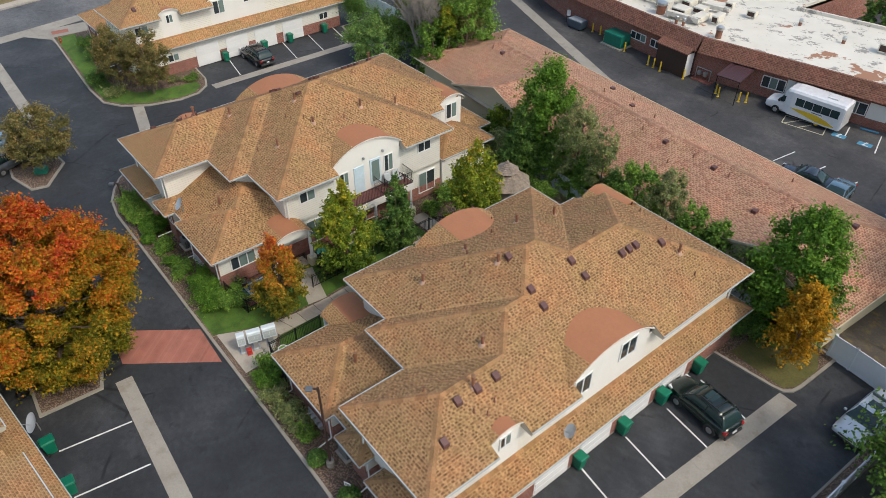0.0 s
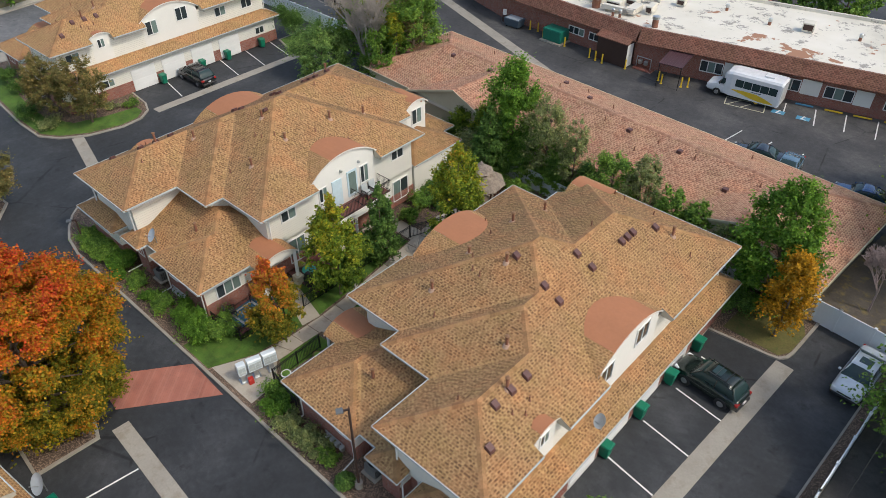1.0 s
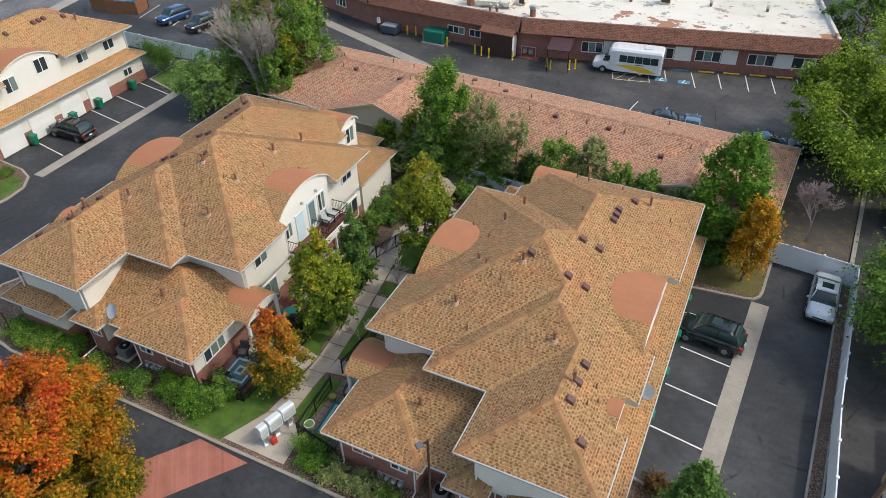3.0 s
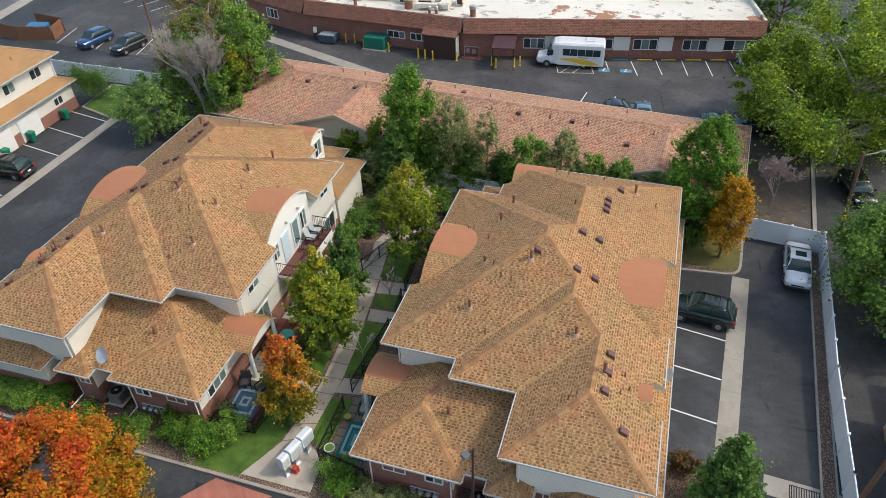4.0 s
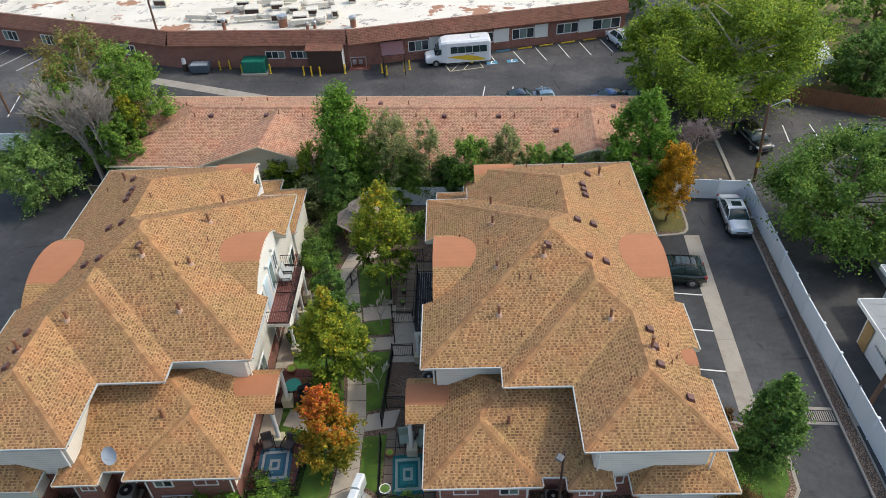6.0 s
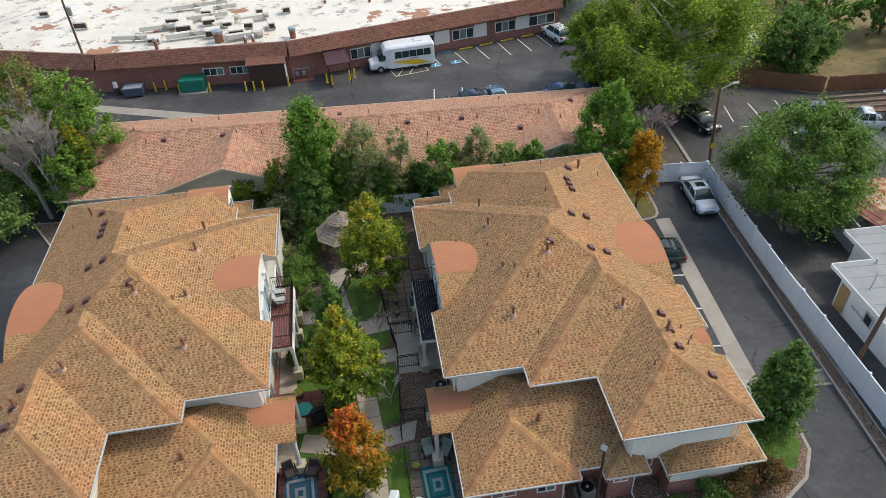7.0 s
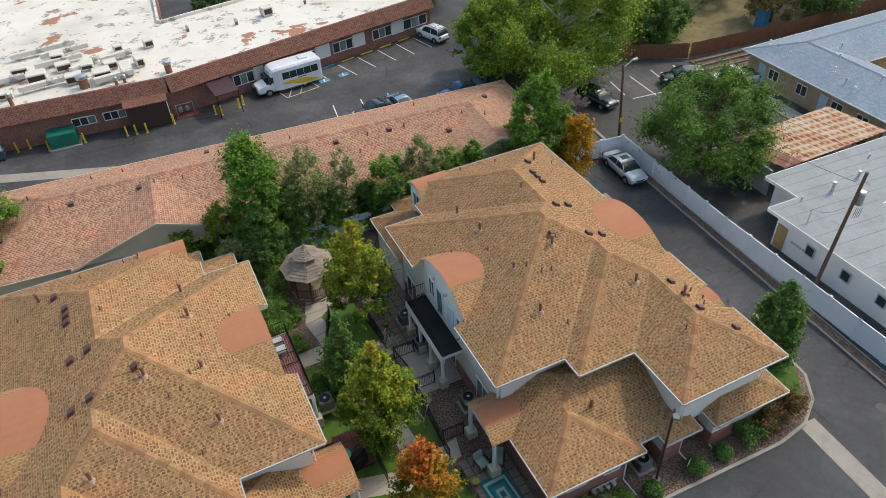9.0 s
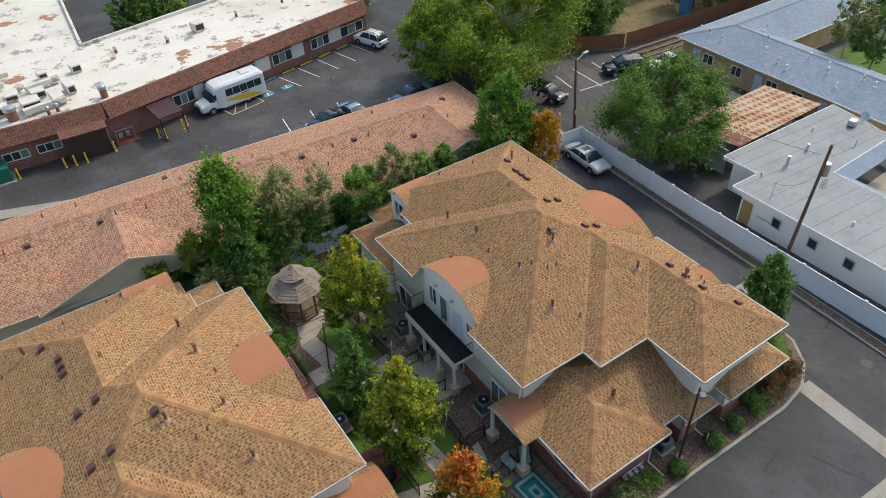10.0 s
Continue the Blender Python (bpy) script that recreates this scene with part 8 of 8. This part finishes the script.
def shrub(m, r, h, leaf_mat, label, seed=1, count=1300, size=0.07, shape="round", group="shrubs"):
    rng = random.Random(seed)
    t = thing("shrub", m, label, "shrub", group)
    lumps = [(rng.uniform(-0.62, 0.62) * r, rng.uniform(-0.62, 0.62) * r, h * rng.uniform(0.3, 0.62), r * rng.uniform(0.3, 0.5), r * rng.uniform(0.3, 0.5), h * rng.uniform(0.26, 0.38)) for _ in range(11)]
    if shape == "ball":
        lumps = [(0, 0, h * 0.5, r * 0.92, r * 0.92, h * 0.5), (0.1 * r, 0, h * 0.5, r * 0.8, r * 0.9, h * 0.48)]
    me = leaf_cloud(lumps, int(count * 1.7), size, seed, 0.0 if shape == "ball" else 0.3, 0.4)
    me.materials.append(leaf_mat)
    ob = new("foliage", me)
    ob.parent = t
    bm = bmesh.new()
    for k in range(6):
        a = k * 1.05
        tube(bm, (0, 0, 0), (0.4 * r * math.cos(a), 0.4 * r * math.sin(a), h * 0.6), 0.025, 0.008, 5, False)
    part("stems", bm, BARK, t)
    return t


def bare_tree(m, h, r, label, seed, bark=BARK_GREY, thick=0.1, name="tree", levels=5, kids=(2, 3, 3)):
    rng = random.Random(seed)
    t = thing(name, m, label, "tree")
    bm = bmesh.new()

    def grow(p, d, length, w, level):
        q = p + d * length
        tube(bm, p, q, max(w, 0.016), max(w * 0.6, 0.012), 4, False)
        if level == 0:
            return
        for _ in range(rng.choice(kids)):
            nd = (d + Vector((rng.uniform(-1, 1), rng.uniform(-1, 1), rng.uniform(-0.15, 0.7))) * 0.62 * r).normalized()
            grow(p.lerp(q, rng.uniform(0.55, 1.0)), nd, length * rng.uniform(0.55, 0.8), w * 0.55, level - 1)

    grow(Vector((0, 0, 0)), Vector((rng.uniform(-0.08, 0.08), rng.uniform(-0.08, 0.08), 1)).normalized(), h * 0.36, thick, levels)
    part("bare_crown", bm, bark, t)
    return t


# the red maple by the street
tree(pose(-18.0, -20.9, 0.1), 11.0, 5.0, O_MAPLE, "large maple in red and orange autumn leaf", "egg", 0.8, 0.26, 100, 80000, 0.115, 11, branches=40, feather=0.45, tip=0.75)
# courtyard
tree(pose(-12.1, 7.2, 0.1), 8.8, 2.15, G_YEL, "young maple turning yellow-green beside the walk", "cone", 1.5, 0.11, 26, 7500, 0.13, 21)
tree(pose(-13.7, -2.5, 0.1), 8.2, 1.95, G_YEL, "young maple turning yellow-green beside the walk", "cone", 1.4, 0.11, 28, 8500, 0.13, 22)
tree(pose(-13.1, -7.9, 0.1), 6.6, 1.55, O_MIX, "young maple in orange and red leaf", "cone", 1.1, 0.09, 24, 6000, 0.12, 23)
tree(pose(-14.6, 2.0, 0.1), 6.6, 1.2, G_DARK, "narrow dark green tree in the courtyard", "cone", 0.6, 0.09, 22, 5000, 0.12, 24)
bare_tree(pose(-11.9, 3.0, 0.1), 3.4, 1.0, "small bare grey sapling in the lawn strip", 3, thick=0.05)
bare_tree(pose(-11.3, -2.6, 0.1), 3.0, 0.9, "thin pale bare sapling in the lawn strip", 5, plain("bark_pale", (0.5, 0.46, 0.38), 0.2, 3, 20, 0.95), thick=0.035)
# row behind the buildings
tree(pose(-16.6, 17.95, 0.1), 10.1, 2.1, G_BRIGHT, "tall upright green tree with spreading branch tips", "vase", 1.0, 0.2, 20, 9500, 0.14, 31, branches=24, feather=0.8, tip=2.2)
tree(pose(-12.9, 17.95, 0.1), 8.2, 1.7, G_SAGE, "loose grey-green tree with thin foliage", "oval", 0.8, 0.15, 22, 6000, 0.10, 32, feather=0.8, tip=1.4)
tree(pose(-10, 17.95, 0.1), 7.3, 1.1, G_SAGE, "slim grey-green tree with thin foliage", "oval", 0.8, 0.1, 16, 3200, 0.10, 34, feather=0.8, tip=1.4)
tree(pose(-16.9, 15.6, 0.1), 6.6, 1.55, G_DARK, "dense dark green tree by the gazebo", "cone", 0.3, 0.14, 30, 9000, 0.12, 33)
tree(pose(-14.3, 17.9, 0.1), 5.6, 1.6, G_MID, "full green tree behind the gazebo", "round", 0.2, 0.12, 26, 7500, 0.12, 42)
tree(pose(-11.6, 18.2, 0.1), 4.2, 1.5, G_MID, "bushy green tree behind the gazebo", "round", 0.2, 0.1, 22, 6000, 0.12, 43)
tree(pose(-19.4, 17.95, 0.1), 4.9, 1.5, G_YEL, "bushy yellowish tree behind the building", "round", 0.3, 0.12, 20, 5000, 0.12, 44)
tree(pose(-18.9, 15.6, 0.1), 3.4, 1.5, G_SAGE, "dark grey-green bushy tree by the building corner", "round", 0.2, 0.12, 20, 5500, 0.11, 35)
tree(pose(-22.4, 17.95, 0.1), 3.4, 1.3, G_YEL, "low bushy tree behind the building", "round", 0.2, 0.1, 18, 4500, 0.12, 46)
tree(pose(-6.3, 17.95, 0.1), 5.8, 1.8, G_MID, "green bushy tree behind the building", "round", 0.4, 0.1, 24, 7500, 0.12, 36)
tree(pose(-3.7, 17.95, 0.1), 6.7, 1.4, G_SAGE, "loose grey-green tree behind the building", "round", 0.5, 0.1, 18, 4200, 0.11, 37, feather=0.8, tip=1.4)
tree(pose(-8.3, 17.95, 0.1), 3.9, 1.2, G_DARK, "dark bushy tree behind the building", "round", 0.2, 0.1, 18, 4500, 0.12, 47)
tree(pose(-1.4, 17.95, 0.1), 5.4, 1.3, G_MID, "small green tree behind the building", "round", 0.4, 0.1, 18, 4500, 0.12, 48)
tree(pose(0.9, 18, 0.1), 5.0, 1.2, G_MID, "small green tree behind the building", "round", 0.4, 0.1, 16, 3500, 0.12, 38)
tree(pose(3, 18, 0.1), 4.8, 1.0, G_SAGE, "small thin tree behind the building", "oval", 0.4, 0.08, 12, 2000, 0.11, 39)
tree(pose(6.7, 18, 0.1), 9.5, 2.35, G_BRIGHT, "full bright green tree beside the driveway end", "oval", 0.6, 0.18, 40, 13000, 0.14, 40, feather=0.65, tip=1.5)
tree(pose(8.9, 15.4, 0.1), 6.9, 1.15, O_GOLD, "golden orange tree on the dry lawn", "oval", 1.0, 0.1, 18, 4200, 0.12, 41, feather=0.8, tip=1.7)
bare_tree(pose(12.2, 22.4, 0), 5.6, 1.15, "bare purplish grey tree at the lot edge", 9, plain("bark_mauve", (0.36, 0.28, 0.27), 0.2, 3, 20, 0.95), thick=0.1, levels=6, kids=(3, 4, 4))
shrub(pose(5.9, 15.6, 0.1), 1.3, 2.2, G_DARK, "dark green bush by the building corner", 45, 3000, 0.09)
# north-west cluster
TWIG = plain("bark_twig_grey", (0.37, 0.33, 0.295), 0.25, 3.0, 20.0, 0.95, bump=0.4)
tree(pose(-41.2, 25.0, 0), 12.2, 4.2, DRY_LEAF, "tall half-bare tree with brownish foliage", "round", 1.8, 0.3, 22, 5000, 0.16, 51, BARK_GREY, branches=40, feather=0.8, tip=1.5)
bare_tree(pose(-38.0, 19.8, 0), 9.8, 1.0, "bare grey branches of a dead tree", 12, TWIG, thick=0.22, levels=6, kids=(3, 3, 4))
bare_tree(pose(-39.7, 20.4, 0), 10.6, 1.0, "bare grey branches of a dead tree", 14, TWIG, thick=0.22, levels=6, kids=(3, 3, 4))
bare_tree(pose(-39.4, 22.6, 0), 11.4, 1.0, "bare grey branches of a dead tree", 15, TWIG, thick=0.2, levels=6, kids=(3, 3, 4))
tree(pose(-43.4, 17.6, 0.1), 5.4, 2.7, G_SOFT, "soft drooping light green tree by the driveway end", "round", 0.6, 0.2, 22, 8000, 0.14, 52, feather=0.75, tip=1.5)
tree(pose(-42.2, 22.2, 0.1), 9.6, 2.7, G_MID, "green tree by the driveway end", "round", 0.8, 0.2, 24, 7500, 0.15, 58, feather=0.7, tip=1.4)
tree(pose(-36.6, 24.4, 0), 10.6, 2.7, G_MID, "tall green tree beside the long building", "oval", 1.0, 0.25, 24, 8000, 0.16, 53, feather=0.7, tip=1.5)
tree(pose(-36.6, 20.2, 0), 6.4, 1.6, G_MID, "leafy green tree at the corner of the long building", "round", 0.6, 0.15, 22, 6000, 0.14, 57)
tree(pose(-36.0, 21.6, 0), 8.0, 0.9, G_YEL, "slim tree with yellow leaves", "oval", 4.4, 0.1, 12, 1600, 0.13, 54)
tree(pose(-42.5, 28.5, 0), 10.0, 3.2, G_MID, "tall green tree beside the car park", "round", 1.2, 0.25, 26, 8500, 0.16, 55, feather=0.7, tip=1.4)
shrub(pose(-33.4, 21.0, 0), 1.2, 1.9, G_YEL, "yellowish bush beside the long building", 59, 2200, 0.09)
shrub(pose(-55.0, 21.4, 0.1), 1.5, 4.3, G_DARK, "rounded green bush on the lawn", 56, 8000, 0.09)
# east
tree(pose(17.0, 33.0, 0), 12.6, 6.4, G_BIG, "very large spreading tree over the car park", "round", 3.2, 0.42, 17, 33000, 0.15, 61, BARK_GREY, branches=70, feather=0.72, tip=2.0)
tree(pose(14.6, 32.6, 0), 7.6, 2.6, G_BIG, "green tree leaning over the car park kerb", "round", 1.6, 0.2, 20, 9000, 0.14, 161, BARK_GREY, branches=24, feather=0.7, tip=1.6)
tree(pose(11.6, 38.0, 0), 8.5, 3.6, G_BIG, "large green tree by the car park", "round", 1.2, 0.3, 36, 11000, 0.18, 62)
tree(pose(21.0, 38.4, 0), 9.6, 4.4, G_BIG, "large green tree behind the car park", "round", 1.4, 0.35, 44, 15000, 0.18, 63)
tree(pose(20.6, 13.0, 0), 8.3, 4.3, G_ALLEY, "broad green tree over the alley", "round", 1.8, 0.28, 22, 24000, 0.14, 64, branches=46, feather=0.75, tip=1.7)
tree(pose(31.6, 37.2, 0), 6.5, 3.2, G_DARK, "dark green tree behind the wooden fence", "round", 1.0, 0.25, 36, 9500, 0.17, 65)
tree(pose(10.4, -6.2, 0.1), 6.8, 1.45, G_DARK, "dark green tree on the corner lawn", "cone", 0.4, 0.12, 34, 8500, 0.12, 66)
tree(pose(47.5, 36.0, 0), 7.5, 3.0, DRY_LEAF, "brownish tree in the yard", "round", 1.0, 0.2, 24, 5000, 0.18, 67)
tree(pose(54.0, 34.5, 0), 8.0, 3.4, G_DARK, "dark tree in the yard", "round", 1.0, 0.25, 30, 7500, 0.18, 68)
tree(pose(48.5, 12.5, 0), 8.0, 2.6, G_DARK, "dark tree in the motel court", "oval", 2.5, 0.16, 24, 5000, 0.17, 69, BARK_GREY)
tree(pose(45.6, 14.0, 0), 8.6, 1.8, G_SAGE, "thin pale-stemmed tree in the motel court", "oval", 4.0, 0.12, 14, 2200, 0.16, 70, BARK_GREY)
setting("lawn", slab([(43.6, 5.0), (60, 4.0), (60, 18.0), (43.0, 17.6)], -0.02, 0.05), GRASS, "green lawn in the motel court")
for k, (x, y, s) in enumerate(((38, 44, 3.2), (46, 45, 3.0), (30, 50, 4.0), (56, 40, 3.4), (64, 36, 3.6), (20, 48, 4.2), (62, 46, 4), (12, 62, 4), (40, 56, 4), (-14, 68.0, 2.6), (-10, 70, 3.0))):
    tree(pose(x, y, 0), 5.0 + s, s, G_DARK if k % 2 else G_MID, "green tree in the distance", "round", 1.0, 0.2, 22, 2600, 0.27, 80 + k, group="distant trees")
# west
tree(pose(-50.3, -5.0, 0.1), 6.6, 2.1, DRY_LEAF, "small tree turning brown beside the garages", "round", 1.8, 0.12, 24, 5500, 0.12, 71)
tree(pose(-53.2, -7.4, 0.1), 6.2, 1.9, DRY_LEAF, "small tree turning brown beside the garages", "round", 1.6, 0.12, 22, 5000, 0.12, 79)
tree(pose(-41.2, -17.0, 0.1), 5.6, 2.3, DRY_LEAF, "small brownish green tree at the corner", "round", 1.2, 0.12, 28, 8000, 0.12, 72)
tree(pose(-90.0, 0.0, 0), 6.5, 3.0, G_BRIGHT, "green tree beyond the cross street", "round", 1.2, 0.15, 24, 5000, 0.16, 73)
shrub(pose(-55.9, -8.9, 0.1), 1.5, 1.6, G_DARK, "dark green bush beside the lawn", 74, 2600, 0.09)
shrub(pose(-62.0, -7.4, 0.1), 1.4, 1.9, G_DARK, "dark green bush by the wall", 75, 2600, 0.09)
shrub(pose(-65.0, -7.6, 0.1), 1.3, 1.8, G_DARK, "dark green bush by the wall", 78, 2600, 0.09)
shrub(pose(-52.0, -8.4, 0.1), 1.2, 1.0, G_SAGE, "low grey-green bush at the lawn edge", 76, 1800, 0.08)
shrub(pose(-51.8, -2.4, 0.1), 0.7, 0.6, G_SAGE, "low grey bush in the gravel", 80, 900, 0.07)
shrub(pose(-50.8, -0.9, 0.1), 0.8, 0.8, G_MID, "small green bush at the kerb", 77, 1100, 0.07)
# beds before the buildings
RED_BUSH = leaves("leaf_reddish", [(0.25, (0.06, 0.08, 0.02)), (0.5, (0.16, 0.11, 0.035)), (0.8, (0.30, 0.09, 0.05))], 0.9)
k = 0
for x, y, r, h, lm, lab in (
    (-31.4, -12.6, 1.1, 1.2, G_MID, "green bush in the gravel bed"), (-30.4, -12.7, 1.2, 1.1, G_MID, "clipped green bush in the gravel bed"), (-28.9, -12.5, 1.3, 1.25, G_MID, "clipped green bush in the gravel bed"),
    (-27.1, -12.2, 1.15, 1.15, G_BRIGHT, "round clipped green bush"), (-26.0, -13.0, 0.6, 0.7, G_BRIGHT, "small round clipped bush"), (-22.2, -12.3, 0.8, 0.9, G_BRIGHT, "round green bush in the gravel bed"),
    (-20.8, -12.2, 0.9, 1.1, G_MID, "green bush in the gravel bed"), (-18.7, -11.6, 1.1, 1.4, G_BRIGHT, "loose green bush by the kerb"), (-17.2, -11.5, 1.2, 1.5, G_BRIGHT, "loose green bush by the kerb"), (-18.2, -10.8, 0.8, 1.1, G_MID, "loose green bush by the patio"),
    (-15.9, -10.5, 1.2, 1.4, G_MID, "loose green bush by the lawn"), (-16.2, -11.6, 1.0, 1.1, G_BRIGHT, "loose green bush by the kerb"), (-24.4, -12.4, 0.9, 0.9, G_MID, "green bush in the gravel bed"),
    (-9.0, -10.6, 0.9, 1.2, G_MID, "green bush by the patio fence"), (-8.2, -11.2, 0.9, 1.0, G_BRIGHT, "green bush by the patio fence"), (-6.8, -11.3, 1.0, 0.9, G_SAGE, "soft grey-green ornamental grass"), (-5.5, -11.3, 0.9, 0.9, G_SAGE, "soft grey-green ornamental grass"),
    (-4.3, -11.2, 0.9, 0.8, G_SAGE, "soft grey-green ornamental grass"), (-3.3, -11.0, 0.7, 0.7, G_MID, "green low bush in the gravel"), (-1.5, -11.4, 0.6, 0.75, G_DARK, "round clipped green bush"), (1.5, -11.1, 0.65, 0.8, G_DARK, "round clipped green bush"),
    (3.4, -10.9, 0.6, 0.7, G_DARK, "small round clipped green bush"), (5.4, -10.5, 0.9, 1.3, G_DARK, "dark green bush at the corner"), (7.0, -10.3, 1.1, 1.5, RED_BUSH, "reddish brown bush at the corner"), (8.5, -9.8, 1.2, 1.6, RED_BUSH, "reddish brown bush at the corner"), (8.3, -8.2, 1.0, 1.4, G_MID, "green bush at the corner"),
    (8.6, -3.9, 0.8, 1.0, RED_BUSH, "reddish bush by the garage end"), (-17.6, 8.6, 1.0, 1.3, G_MID, "green bush by the patio"), (-18.2, 10.4, 1.1, 1.5, G_DARK, "dark bush by the walk"), (-16.9, 6.6, 0.8, 1.1, G_MID, "green bush by the walk"), (-19.4, 12.6, 1.0, 1.2, G_SAGE, "grey-green bush near the gazebo"),
    (-17.0, 1.4, 1.0, 1.2, G_DARK, "dark clipped hedge bush by the patio"), (-17.2, 12.6, 1.1, 1.5, G_DARK, "dark green bush beside the gazebo"), (-16.9, 14.0, 1.0, 1.7, G_MID, "green bush beside the gazebo"),
    (-15.6, 15.2, 1.0, 1.5, G_DARK, "dark green bush behind the gazebo"), (-13.2, 15.0, 1.1, 1.6, G_MID, "green bush behind the gazebo"), (-11.8, 14.2, 0.9, 1.2, G_DARK, "dark green bush near the gazebo"), (-16.6, 9.6, 0.9, 1.0, G_DARK, "low dark bush by the walk"), (-17.4, 10.8, 1.0, 1.2, G_MID, "green bush by the walk"), (-10.8, 13.6, 1.0, 1.4, G_MID, "green bush behind the patio"), (-20.8, 17.4, 1.2, 1.8, G_DARK, "dark bush behind the building"), (-24.5, 17.5, 1.2, 1.6, G_MID, "green bush behind the building")):
    k += 1
    ball = "clipped" in lab
    shrub(pose(x, y, 0.1), r if ball else r * 0.9, h * 1.1, lm, lab, 100 + k, int(1900 * r * r) + 900, 0.085, "ball" if ball else "round")

# clipped hedge beside the balcony patio
for hx, hy in ((-16.2, 3.1), (-16.2, 2.4), (-16.2, 1.7)):
    shrub(pose(hx, hy, 0.1), 0.62, 1.05, G_DARK, "dark clipped hedge bush by the patio", int(hy * 10) + 300, 2600, 0.06, "ball")
